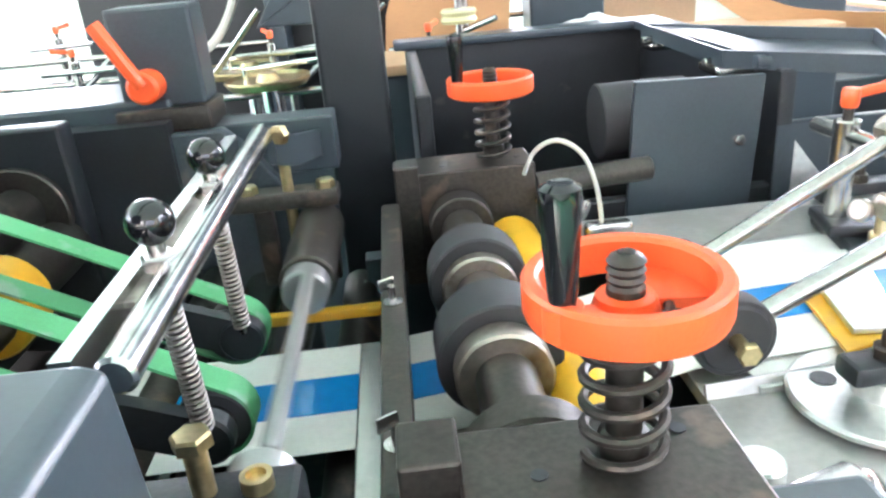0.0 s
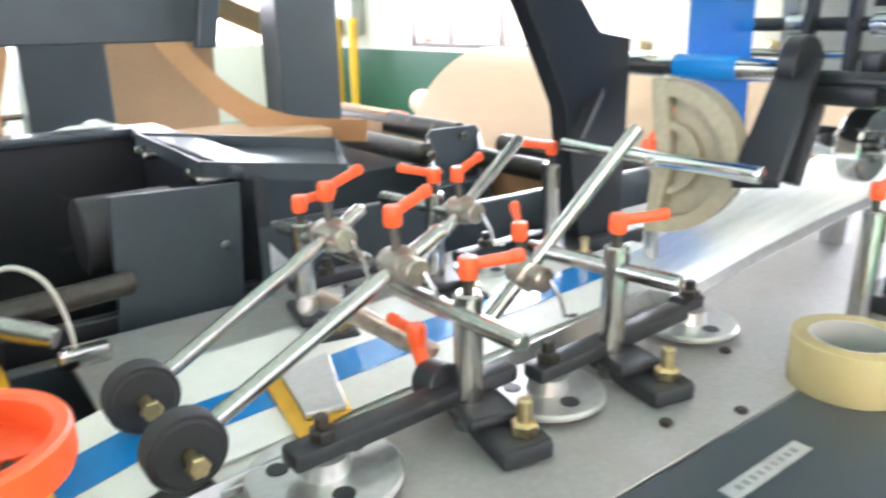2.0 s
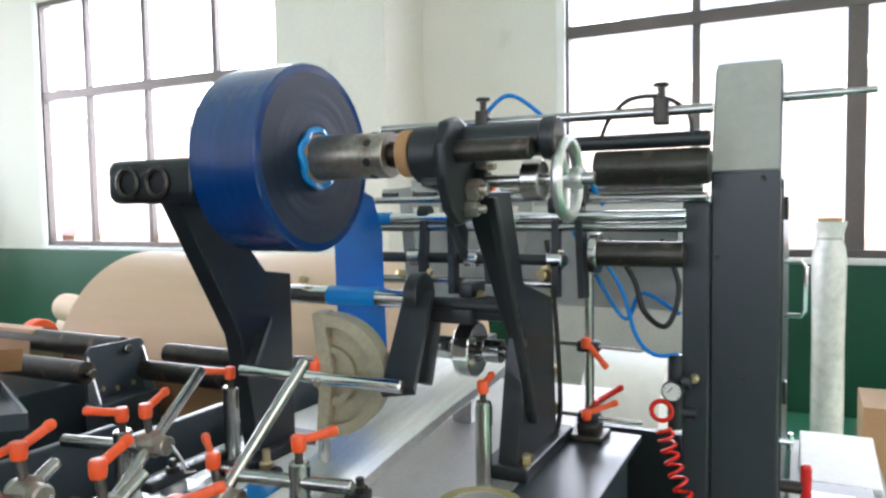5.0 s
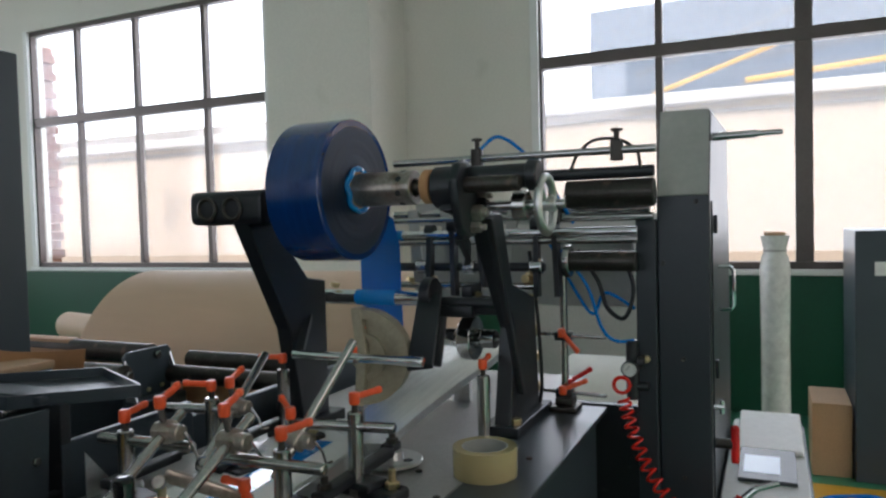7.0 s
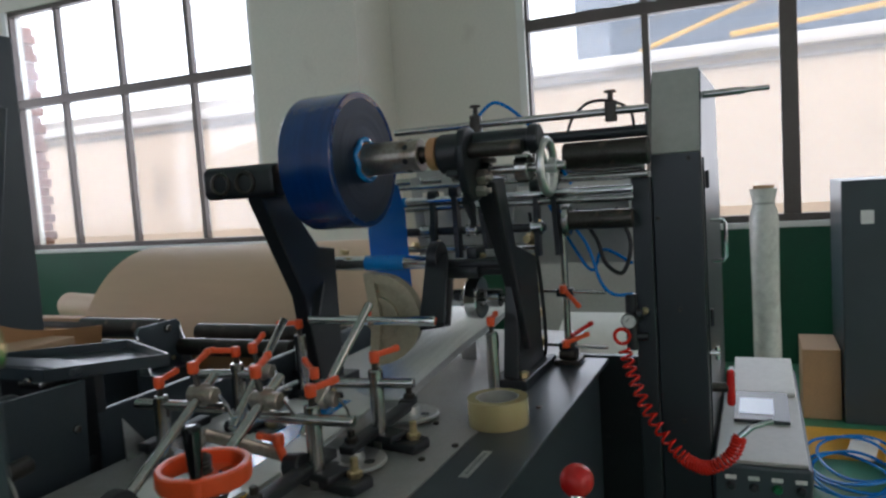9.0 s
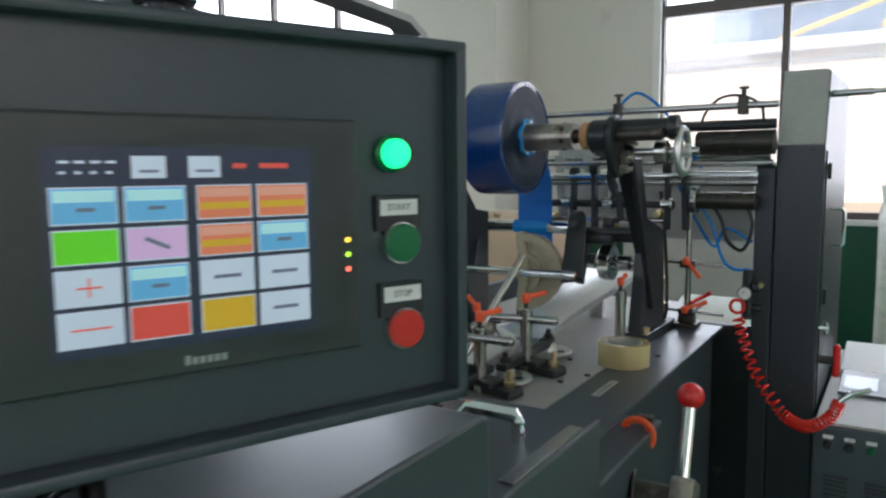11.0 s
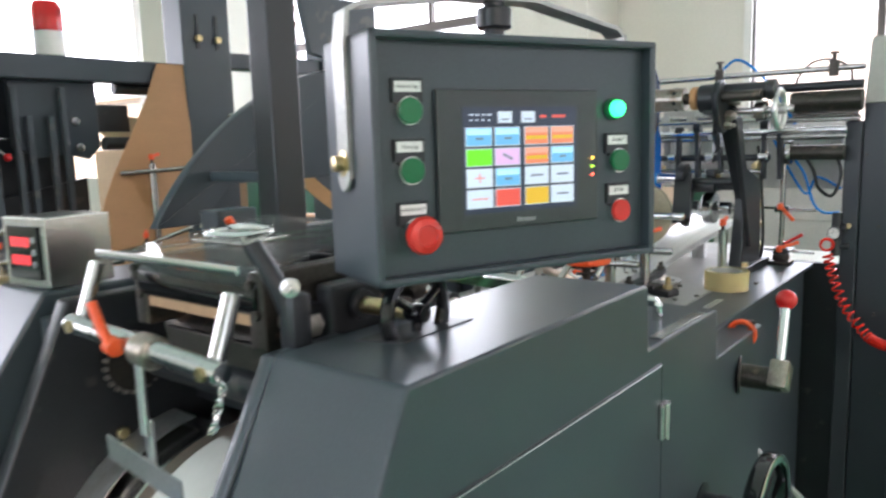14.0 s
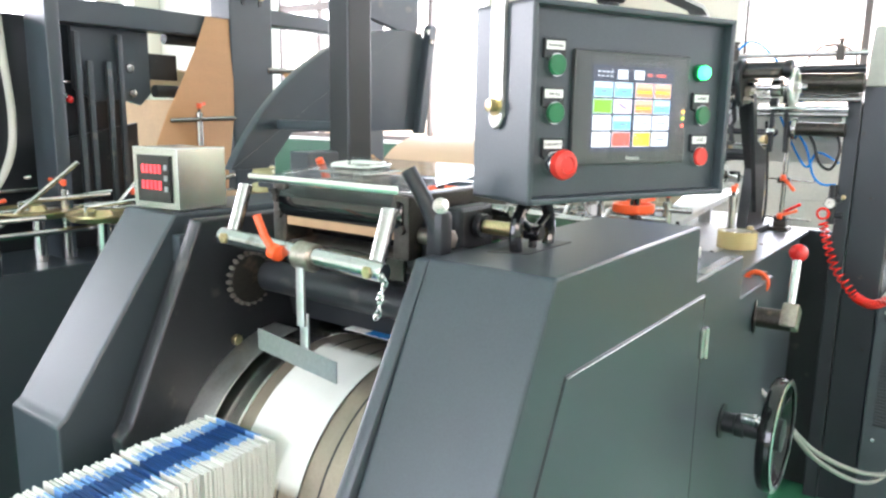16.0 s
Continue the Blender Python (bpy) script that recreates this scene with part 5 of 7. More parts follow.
disc(0.672, 0.752, 0.062, (0.03, 0.20))
disc(0.900, 0.738, 0.055, (0.02, 0.215))
disc(1.140, 0.752, 0.055, (0.018, 0.02))
for x, y in ((0.86, 1.09), (1.09, 1.05)):
    disc(x, y, 0.045)


def clamp_lever(bm, p, yaw, L=0.043, rise=0.12):
    """Orange indexed lever: boss and a tapering, slightly rising arm."""
    p = Vector(p)
    d = V(math.cos(radians(yaw)), math.sin(radians(yaw)), rise).normalized()
    lathe(bm, p, (0, 0, 1), [(0, 0), (0.0075, 0), (0.0088, 0.004), (0.0088, 0.016), (0.0075, 0.019), (0, 0.0195)], 18)
    q = d.to_track_quat("X", "Z").to_matrix().to_4x4()
    box(bm, p + V(0, 0, 0.012) + d * L * 0.5, (L, 0.008, 0.0105), 0.003, q)
    box(bm, p + V(0, 0, 0.0125) + d * L * 0.97, (0.014, 0.0105, 0.012), 0.004, q)
    return bm


def rod_stand(x, y, top, lever_yaw, bar=None, foot=True, group="rod stands on the bed", z0=BZ):
    t = thing("rod_stand", (x, y, z0), "round steel clamp post with an orange lever on a black foot", "clamp post", group)
    r = 0.0125
    bm = B(); lathe(bm, (x, y, z0), (0, 0, 1), [(0, 0), (r, 0), (r, top - z0 - 0.002), (r - 0.002, top - z0), (0, top - z0)], 26)
    part("post", bm, STEEL, t)
    bm = B(); box(bm, (x, y - r, top - 0.02), (0.0025, 0.004, 0.03), 0); lathe(bm, (x, y, top), (0, 0, 1), [(0, 0), (0.005, 0), (0.005, 0.013), (0, 0.013)], 12)
    part("lever_stem", bm, OXIDE, t)
    bm = B(); clamp_lever(bm, (x, y, top + 0.012), lever_yaw)
    part("clamp_lever", bm, ORANGE, t, "orange clamping lever")
    if foot:
        bm = B(); box(bm, (x + 0.012, y - 0.018, z0 + 0.009), (0.048, 0.125, 0.017), 0.004, rotz(-12))
        foot_part = part("foot", bm, BLACKP, t, "black slotted foot")
        bm = B(); box(bm, (x + 0.006, y - 0.006, z0 + 0.022), (0.05, 0.07, 0.012), 0.004, rotz(-12))
        part("clamp_pad", bm, BLACKP, foot_part)
        bm = B(); box(bm, (x + 0.016, y - 0.072, z0 + 0.0178), (0.014, 0.014, 0.0012), 0.0, rotz(-12))
        part("slot", bm, RUBBER, foot_part)
        bm = B(); hexhead(bm, (x + 0.012, y - 0.058, z0 + 0.0175), (0, 0, 1), 0.012, 0.010); rod(bm, (x + 0.012, y - 0.058, z0 + 0.026), (x + 0.012, y - 0.058, z0 + 0.048), 0.0065)
        part("stud_bolt", bm, ZINC, t, "yellow-plated stud and nut")
    if bar:
        bm = B(); rod(bm, bar[0], bar[1], 0.0085)
        part("cross_bar", bm, STEEL, t)
    return t


rod_stand(0.984, 0.733, 1.072, -36, ((0.965, 0.835, 1.049), (0.992, 0.665, 1.049)))
rod_stand(0.812, 0.747, 1.062, -30, ((0.800, 0.850, 1.043), (0.806, 0.672, 1.043)))
rod_stand(0.802, 1.033, 1.064, 5, ((0.80, 1.085, 1.048), (0.81, 0.905, 1.048)))
rod_stand(0.985, 1.026, 1.072, 128, ((0.965, 1.12, 1.052), (0.995, 0.955, 1.052)))
rod_stand(1.196, 1.030, 1.082, 144)
rod_stand(1.310, 0.640, 1.070, 5, foot=False)


def guide_rod(top, low, clamp_at, lever_yaw, roller=None, label="bright round guide rod clamped at a slant"):
    t = thing("guide_rod", (low[0], low[1], BZ), label, "guide rod", "slanting guide rods")
    d = (Vector(top) - Vector(low)).normalized()
    bm = B(); rod(bm, low, top, 0.0078)
    part("rod", bm, STEEL, t)
    p = Vector(low) + d * ((Vector(clamp_at) - Vector(low)).dot(d))
    bm = B(); q = d.to_track_quat("X", "Z").to_matrix().to_4x4(); box(bm, p, (0.03, 0.03, 0.026), 0.005, q); rod(bm, p + V(0, -0.03, 0), p + V(0, 0.02, 0), 0.013)
    part("cross_clamp", bm, CAST, t, "grey cross clamp")
    bm = B(); rod(bm, p, p + V(0.004, 0.014, 0.036), 0.005)
    part("lever_stem", bm, OXIDE, t)
    bm = B(); clamp_lever(bm, p + V(0.004, 0.014, 0.032), lever_yaw, rise=0.3)
    part("clamp_lever", bm, ORANGE, t, "orange clamping lever")
    bm = B(); sweep(bm, [p + V(0.005, -0.03, 0), p + V(0.012, -0.04, -0.02), p + V(0.016, -0.042, -0.038), p + V(0.03, -0.045, -0.04)], 0.0024, 6)
    part("hook_wire", bm, STEEL, t)
    if roller:
        lo = Vector(low)
        bm = B(); lathe(bm, lo + V(0, roller[1] - 0.012, -0.002), (0, 1, 0), [(0.006, 0), (roller[0] - 0.006, 0), (roller[0] - 0.004, 0.002), (roller[0] - 0.001, 0.002), (roller[0], 0.004), (roller[0], 0.020), (roller[0] - 0.002, 0.022), (0.006, 0.022)], 40)
        part("roller", bm, RUBBER, t, "dark rubber roller")
        bm = B(); rod(bm, lo + V(0, -0.030, -0.002), lo + V(0, 0.02, -0.002), 0.0055); hexhead(bm, lo + V(0, -0.028, -0.002), (0, -1, 0), 0.009, 0.006)
        part("axle_bolt", bm, ZINC, t)
    return t


guide_rod((0.840, 0.820, 1.095), (0.581, 0.796, 0.982), (0.795, 0.81, 1.06), 8, (0.031, 0.0))
guide_rod((0.828, 0.941, 1.093), (0.579, 0.898, 0.982), (0.79, 0.93, 1.07), 8, (0.031, 0.0))
guide_rod((1.060, 0.777, 1.172), (0.905, 0.835, 0.975), (0.945, 0.82, 1.03), 55)
guide_rod((1.107, 1.001, 1.130), (0.885, 0.965, 0.985), (0.992, 0.985, 1.06), 10)
bm = B(); box(bm, (0.79, 0.86, 1.0), (0.13, 0.012, 0.02), 0.004, rotz(-48) @ Matrix.Rotation(radians(25), 4, "Y")); rod(bm, (0.745, 0.905, 1.018), (0.735, 0.90, 1.022), 0.01)
lk = thing("link_clamp", (0.79, 0.86, BZ), "grey slotted link with a round black roller knob", "clamp")
part("link", bm, CAST, lk)
bm = B(); rod(bm, (0.80, 0.79, 0.968), (0.80, 0.76, 0.972), 0.02, 26)
part("roller", bm, BLACKP, lk)
bm = B(); rod(bm, (0.80, 0.79, 0.97), (0.795, 0.80, 1.0), 0.007); clamp_lever(bm, (0.795, 0.80, 1.0), 100, 0.03)
part("clamp_lever", bm, ORANGE, lk)

wblk = thing("white_block", (1.44, 1.20, 0.95), "small white plastic terminal block behind the arm", "block")
bm = B(); prism(bm, [(1.42, 0.94), (1.475, 0.94), (1.475, 1.0), (1.455, 1.012), (1.42, 1.0)], 1.17, 1.21, "y", 0.003)
part("body", bm, LABELW, wblk)
bm = B(); span(bm, (1.41, 1.165, 0.925), (1.485, 1.215, 0.94), 0.002)
part("base", bm, BLACKP, wblk)

# roll of packing tape
tp = thing("tape_roll", (1.15, 0.577, BZ), "roll of clear yellowish packing tape lying flat on the bed", "tape roll")
bm = B(); lathe(bm, (1.15, 0.577, BZ), (0, 0, 1), [(0.040, 0), (0.055, 0), (0.056, 0.001), (0.056, 0.049), (0.055, 0.050), (0.040, 0.050), (0.040, 0)], 56)
part("tape", bm, TAPE, tp)
bm = B(); lathe(bm, (1.15, 0.577, BZ), (0, 0, 1), [(0.037, 0), (0.0398, 0), (0.0398, 0.0495), (0.037, 0.0495), (0.037, 0)], 48)
part("core", bm, GREYBOX, tp, "grey cardboard core")

# folding plate
fp = thing("folding_plate", (1.4, 0.82, BZ), "long bright sheet-metal folding trough", "folding plate")
bm = B()
secs = [(1.15, 0.775, 0.872, 0.966), (1.30, 0.768, 0.876, 0.990), (1.46, 0.760, 0.880, 1.011), (1.62, 0.746, 0.885, 1.030), (1.80, 0.75, 0.90, 1.045)]
ring = []
for x, y0, y1, z in secs:
    row = [(x, y0 - 0.002, z - 0.012), (x, y0, z + 0.002)] + [(x, y0 + (y1 - y0) * k, z + 0.004 * math.cos(6.28 * k) + 0.012 * k * k) for k in (0.25, 0.5, 0.75, 1.0)]
    ring.append([bm.verts.new(p) for p in row] + [bm.verts.new((p[0], p[1] + 0.001, p[2] - 0.002)) for p in row[::-1]])
for r0, r1 in zip(ring, ring[1:]):
    for i in range(12):
        bm.faces.new((r0[i], r0[(i + 1) % 12], r1[(i + 1) % 12], r1[i]))
bm.faces.new(ring[0]); bm.faces.new(ring[-1][::-1])
part("sheet", bm, FOLDM, fp)
for x in (1.18, 1.61):
    bm = B(); span(bm, (x - 0.01, 0.79, BZ), (x + 0.01, 0.83, 0.966 if x < 1.3 else 1.02))
    part("support", bm, TINPLATE, fp)


# ---- film unwind stand ----
uw = thing("film_unwinder", (1.35, 0.82, BZ), "slate-painted film unwind stand with slanted arms, rods and rollers", "unwind stand")
bm = B(); prism(bm, [(1.245, 1.385), (1.345, 1.385), (1.40, 1.24), (1.545, 1.20), (1.565, 0.955), (1.365, 0.955), (1.41, 1.15)], 0.605, 0.640, "y", 0.003)
part("near_arm", bm, POSTP, uw, "slate painted slanted arm")
bm = B(); prism(bm, [(1.245, 1.375), (1.262, 1.375), (1.432, 1.01), (1.415, 1.01)], 0.592, 0.605, "y", 0.002)
part("arm_rib", bm, BLACKP, uw)
bm = B(); span(bm, (1.35, 0.585, BZ), (1.60, 0.665, BZ + 0.022), 0.003)
part("arm_foot", bm, POSTP, uw)
bm = B(); prism(bm, [(1.085, 1.385), (1.165, 1.385), (1.28, 1.26), (1.345, 1.25), (1.345, 0.96), (1.25, 0.96), (1.212, 1.16)], 1.02, 1.055, "y", 0.003)
part("far_arm", bm, POSTP, uw)
bm = B(); span(bm, (1.22, 1.0, BZ), (1.38, 1.08, BZ + 0.025), 0.003)
part("arm_foot", bm, POSTP, uw)
for z, x in ((1.19, 1.55), (1.12, 1.557), (1.06, 1.56), (1.24, 1.54), (0.99, 1.565)):
    bm = B(); rod(bm, (x - 0.01, 0.622, z), (x + 0.022, 0.618, z), 0.010); hexhead(bm, (x + 0.012, 0.619, z), (1, 0, 0), 0.015, 0.012)
    part("bolt", bm, ZINC, uw, "yellow-plated bolt")
bm = B(); hexhead(bm, (1.385, 0.60, BZ + 0.022), (0, 0, 1), 0.013, 0.012)
part("bolt", bm, ZINC, uw)
bm = B(); prism(bm, [(1.09, 1.375), (1.18, 1.375), (1.19, 1.385), (1.19, 1.43), (1.18, 1.44), (1.09, 1.44), (1.08, 1.43), (1.08, 1.385)], 0.98, 1.150, "y", 0.006)
part("far_head", bm, BLACKP, uw, "black far bearing head")
for y in (1.045, 1.105):
    bm = B(); lathe(bm, (1.08, y, 1.405), (-1, 0, 0), [(0.016, 0), (0.024, 0), (0.024, 0.004), (0.020, 0.006), (0.016, 0.003)], 26)
    part("bearing", bm, OXIDE, uw)
bm = B(); rod(bm, (1.14, 0.50, 1.432), (1.14, 1.0, 1.432), 0.014)
part("spindle", bm, OXIDE, uw)
bm = B(); tube(bm, (1.14, 0.690, 1.432), (1.14, 0.815, 1.432), 0.030, 0.017)
part("chuck", bm, CAST, uw, "bright steel chuck sleeve")
for a in (100, 150, 200, 250):
    bm = B(); lathe(bm, (1.14 + 0.030 * math.cos(radians(a)), 0.712, 1.432 + 0.030 * math.sin(radians(a))), (math.cos(radians(a)), 0, math.sin(radians(a))), [(0, -0.001), (0.0055, -0.001), (0.0055, 0.0004), (0, 0.0004)], 14)
    part("chuck_hole", bm, BLACKP, uw)
bm = B(); rod(bm, (1.14, 0.655, 1.432), (1.14, 0.672, 1.432), 0.030)
part("copper_ring", bm, KRAFT, uw, "brown friction ring")
bm = B(); rod(bm, (1.145, 0.612, 1.43), (1.145, 0.652, 1.43), 0.036, 32); prism(bm, [(1.12, 1.39), (1.25, 1.37), (1.30, 1.37), (1.29, 1.44), (1.15, 1.465)], 0.615, 0.640, "y", 0.004)
part("near_head", bm, BLACKP, uw, "black near bearing head")
bm = B(); prism(bm, [(1.10 + 0.0, 1.44), (1.115, 1.468), (1.145, 1.476), (1.18, 1.465), (1.20, 1.43), (1.20, 1.375), (1.185, 1.345), (1.15, 1.34), (1.12, 1.36), (1.105, 1.40)], 0.596, 0.611, "y", 0.004)
part("brake_plate", bm, POSTP, uw, "dark rounded brake plate")
for x, z, r in ((1.175, 1.385, 0.016), (1.165, 1.36, 0.011), (1.20, 1.415, 0.010)):
    bm = B(); hexhead(bm, (x, 0.598, z), (0, -1, 0), r, 0.018); rod(bm, (x, 0.585, z), (x, 0.57, z), r * 0.5)
    part("brake_bolt", bm, CAST, uw)
bm = B(); sweep(bm, [(1.19, 0.63, 1.35), (1.25, 0.64, 1.315), (1.29, 0.66, 1.30)], 0, flat=(0.03, 0.012, (0, 0, 1)))
part("brake_link", bm, POSTP, uw)
for y in (0.60, 0.76, 0.88):
    bm = B(); rod(bm, (1.55, y - 0.014, 1.265), (1.55, y + 0.014, 1.265), 0.0165, 20)
    part("rod_collar", bm, RODM, uw, "bright collar on the dark rod")
for y, lean in ((0.66, 0.035), (0.835, -0.03), (0.92, -0.02)):
    bm = B(); sweep(bm, [(1.585, y, 1.40), (1.575, y + lean, 1.20)], 0, flat=(0.026, 0.007, (0, 1, 0)))
    part("link_strip", bm, GREYBOX, uw, "pale grey link strip")
bm = B(); span(bm, (1.50, 0.672, 1.322), (1.545, 0.752, 1.335), 0.003); span(bm, (1.51, 0.70, 1.30), (1.53, 0.72, 1.322), 0.002)
part("sensor_shelf", bm, TINPLATE, uw)
bm = B(); span(bm, (1.41, 0.70, 1.21), (1.47, 0.725, 1.235), 0.004); rod(bm, (1.40, 0.62, 1.20), (1.40, 0.78, 1.20), 0.012)
part("carrier_head", bm, BLACKP, uw)
bm = B(); rod(bm, (1.17, 0.485, 1.445), (1.17, 0.615, 1.445), 0.021, 28); rod(bm, (1.17, 0.475, 1.445), (1.17, 0.495, 1.445), 0.026, 28)
part("brake_cylinder", bm, BLACKP, uw)
bm = B(); rod(bm, (1.20, 0.44, 1.396), (1.20, 0.60, 1.396), 0.0085); rod(bm, (1.20, 0.505, 1.396), (1.20, 0.53, 1.396), 0.026, 26); hexhead(bm, (1.20, 0.60, 1.396), (0, -1, 0), 0.018, 0.02)
part("adjust_screw", bm, STEEL, uw)
bm = B(); sweep(bm, [(1.20 + 0.047 * math.cos(2 * math.pi * i / 36), 0.474, 1.396 + 0.047 * math.sin(2 * math.pi * i / 36)) for i in range(36)], 0.0075, 10, closed=True)
hwp = part("handwheel", bm, TINPLATE, uw, "aluminium handwheel")
bm = B()
for k in range(3):
    a = 2.09 * k + 0.3
    rod(bm, (1.20, 0.474, 1.396), (1.20 + 0.047 * math.cos(a), 0.474, 1.396 + 0.047 * math.sin(a)), 0.005)
rod(bm, (1.20, 0.455, 1.396), (1.20, 0.49, 1.396), 0.013)
part("wheel_spokes", bm, TINPLATE, hwp)
# cross rods
for x, z, r, y0, y1, m, n in ((1.55, 1.512, 0.0085, 0.34, 0.95, STEEL, "top_rod"), (1.55, 1.341, 0.010, 0.38, 1.0, CHROME, "guide_rod"), (1.552, 1.323, 0.008, 0.38, 1.0, STEEL, "guide_rod"), (1.50, 1.375, 0.006, 0.60, 0.98, STEEL, "guide_rod"), (1.55, 1.265, 0.010, 0.58, 0.98, BLACKP, "dark_rod"), (1.55, 1.222, 0.008, 0.60, 0.98, STEEL, "thin_rod"), (1.56, 1.422, 0.030, 0.345, 0.530, OXIDE, "nip_roller"), (1.56, 1.466, 0.013, 0.345, 0.64, BLACKP, "upper_roller"), (1.57, 1.372, 0.009, 0.35, 0.55, STEEL, "thin_rod"), (1.565, 1.277, 0.022, 0.385, 0.53, OXIDE, "lower_roller"), (1.36, 1.212, 0.0160, 0.768, 1.055, CHROME, "film_bar"), (1.172, 1.118, 0.0095, 0.70, 0.985, CHROME, "low_rod"), (1.60, 1.39, 0.009, 0.36, 0.98, STEEL, "thin_rod")):
    bm = B(); rod(bm, (x, y0, z), (x, y1, z), r, 24)
    part(n, bm, m, uw)
bm = B(); rod(bm, (1.565, 0.525, 1.277), (1.565, 0.54, 1.277), 0.036, 30)
part("roller_flange", bm, STEEL, uw)
for (xa, ya, za), (xb, yb, zb), w in (((1.365, 0.775, 1.22), (1.185, 0.715, 1.105), 0.048), ((1.35, 1.055, 1.22), (1.19, 0.985, 1.11), 0.016), ((1.555, 0.60, 1.36), (1.545, 0.598, 1.20), 0.022), ((1.56, 0.56, 1.38), (1.55, 0.55, 1.20), 0.03), ((1.55, 0.80, 1.36), (1.53, 0.79, 1.20), 0.022), ((1.55, 0.74, 1.38), (1.54, 0.72, 1.22), 0.02), ((1.555, 0.86, 1.35), (1.52, 0.85, 1.20), 0.02)):
    bm = B(); sweep(bm, [(xa, ya, za), (xb, yb, zb)], 0, flat=(w, 0.012, (0.8, 0.0, 0.5))); rod(bm, (xa, ya - 0.012, za), (xa, ya + 0.012, za), w * 0.75)
    part("swing_arm", bm, BLACKP, uw, "dark swing arm")
for x, y, z in ((1.365, 0.785, 1.232), (1.35, 1.0, 1.235), (1.40, 0.78, 1.215), (1.41, 0.74, 1.20), (1.44, 0.70, 1.21), (1.55, 0.60, 1.275), (1.54, 0.85, 1.235), (1.54, 0.91, 1.232)):
    bm = B(); hexhead(bm, (x, y, z), (0, -0.3, 1), 0.010, 0.010)
    part("bolt", bm, ZINC, uw)
bm = B(); span(bm, (1.385, 0.69, 1.17), (1.48, 0.80, 1.195), 0.004); span(bm, (1.40, 0.63, 1.175), (1.46, 0.70, 1.21), 0.006); box(bm, (1.39, 0.77, 1.13), (0.03, 0.02, 0.13), 0.004, Matrix.Rotation(radians(20), 4, "Y"))
part("carrier_block", bm, BLACKP, uw)
for y0, y1, r in ((0.752, 0.785, 0.020), (0.705, 0.735, 0.047), (0.66, 0.692, 0.020)):
    bm = B(); lathe(bm, (1.445, y0, 1.118), (0, 1, 0), [(r * 0.45, 0), (r - 0.002, 0), (r, 0.002), (r, y1 - y0 - 0.002), (r - 0.002, y1 - y0), (r * 0.45, y1 - y0), (r * 0.45, 0)], 36)
    part("pressing_wheel", bm, CHROME, uw, "polished pressing wheel")
bm = B(); rod(bm, (1.445, 0.64, 1.118), (1.445, 0.80, 1.118), 0.0075)
part("wheel_axle", bm, STEEL, uw)
for y, x in ((0.735, 1.55), (0.42, 1.55)):
    bm = B(); span(bm, (x - 0.012, y - 0.012, 1.49), (x + 0.012, y + 0.012, 1.535), 0.003); rod(bm, (x, y, 1.535), (x, y, 1.555), 0.006); rod(bm, (x, y, 1.552), (x, y, 1.558), 0.013)
    part("rod_clamp", bm, OXIDE, uw, "dark rod clamp with a knob")
bm = B(); box(bm, (1.52, 0.70, 1.345), (0.03, 0.05, 0.03), 0.003); rod(bm, (1.52, 0.70, 1.36), (1.52, 0.70, 1.40), 0.008)
part("sensor_block", bm, TINPLATE, uw)
bm = B(); clamp_lever(bm, (1.50, 0.70, 1.375), 60, 0.035, 1.0)
part("clamp_lever", bm, ORANGE, uw)
bm = B(); span(bm, (1.72, 0.42, 1.16), (1.735, 0.98, 1.32), 0.002); span(bm, (1.72, 0.56, 1.36), (1.735, 0.98, 1.42), 0.002)
part("rear_sheet", bm, GREYBOX, uw, "light grey sheet behind the rods")

fr = thing("film_roll", (1.14, 0.94, 1.30), "large glossy dark blue plastic film roll on the spindle", "film roll")
bm = B(); lathe(bm, (1.14, 0.808, 1.432), (0, 1, 0), [(0.116, 0.001), (0.126, 0.0006), (0.128, 0.003), (0.1285, 0.03), (0.1278, 0.06), (0.1284, 0.085), (0.128, 0.107), (0.126, 0.1094), (0.116, 0.109)], 96)
part("wound_film", bm, ROLLFILM, fr)
wind = random.Random(12)
for y0, sgn in ((0.808, 1), (0.918, -1)):
    bm = B(); lathe(bm, (1.14, y0, 1.432), (0, sgn, 0), [(0.034 + 0.0040 * k, 0.0012 + wind.uniform(-0.0007, 0.0007)) for k in range(23)] + [(0.1259, 0.0009)], 96)
    part("roll_face", bm, ROLLFACE, fr, "dark edge of the wound film layers")
bm = B(); sweep(bm, [(1.14 + (0.038 + 0.002 * math.sin(5 * a)) * math.cos(a), 0.806 + 0.002 * math.sin(7 * a), 1.432 + 0.038 * math.sin(a)) for a in [2 * math.pi * i / 40 for i in range(40)]], 0.0055, 7, closed=True)
part("crumpled_film", bm, BLUEFILM, fr, "crumpled film round the core")
bm = B(); tube(bm, (1.14, 0.804, 1.432), (1.14, 0.985, 1.432), 0.0335, 0.0292)
part("core", bm, CARD, fr)
bm = B()
sweep(bm, [(1.262, 0.899, 1.41), (1.35, 0.899, 1.38), (1.377, 0.899, 1.32), (1.379, 0.899, 1.222), (1.382, 0.899, 1.165), (1.386, 0.899, 1.09)], 0, flat=(0.098, 0.0008, (0, 1, 0)))
part("film_web", bm, CLEARBLUE, fr, "transparent blue film web")
bm = B(); tube(bm, (1.36, 0.850, 1.212), (1.36, 0.948, 1.212), 0.0174, 0.0162)
part("film_wrap", bm, BLUEFILM, fr, "bright blue film over the bar")
bm = B(); tube(bm, (1.55, 0.93, 1.341), (1.55, 0.985, 1.341), 0.0113, 0.0103)
part("film_wrap", bm, BLUEFILM, fr)

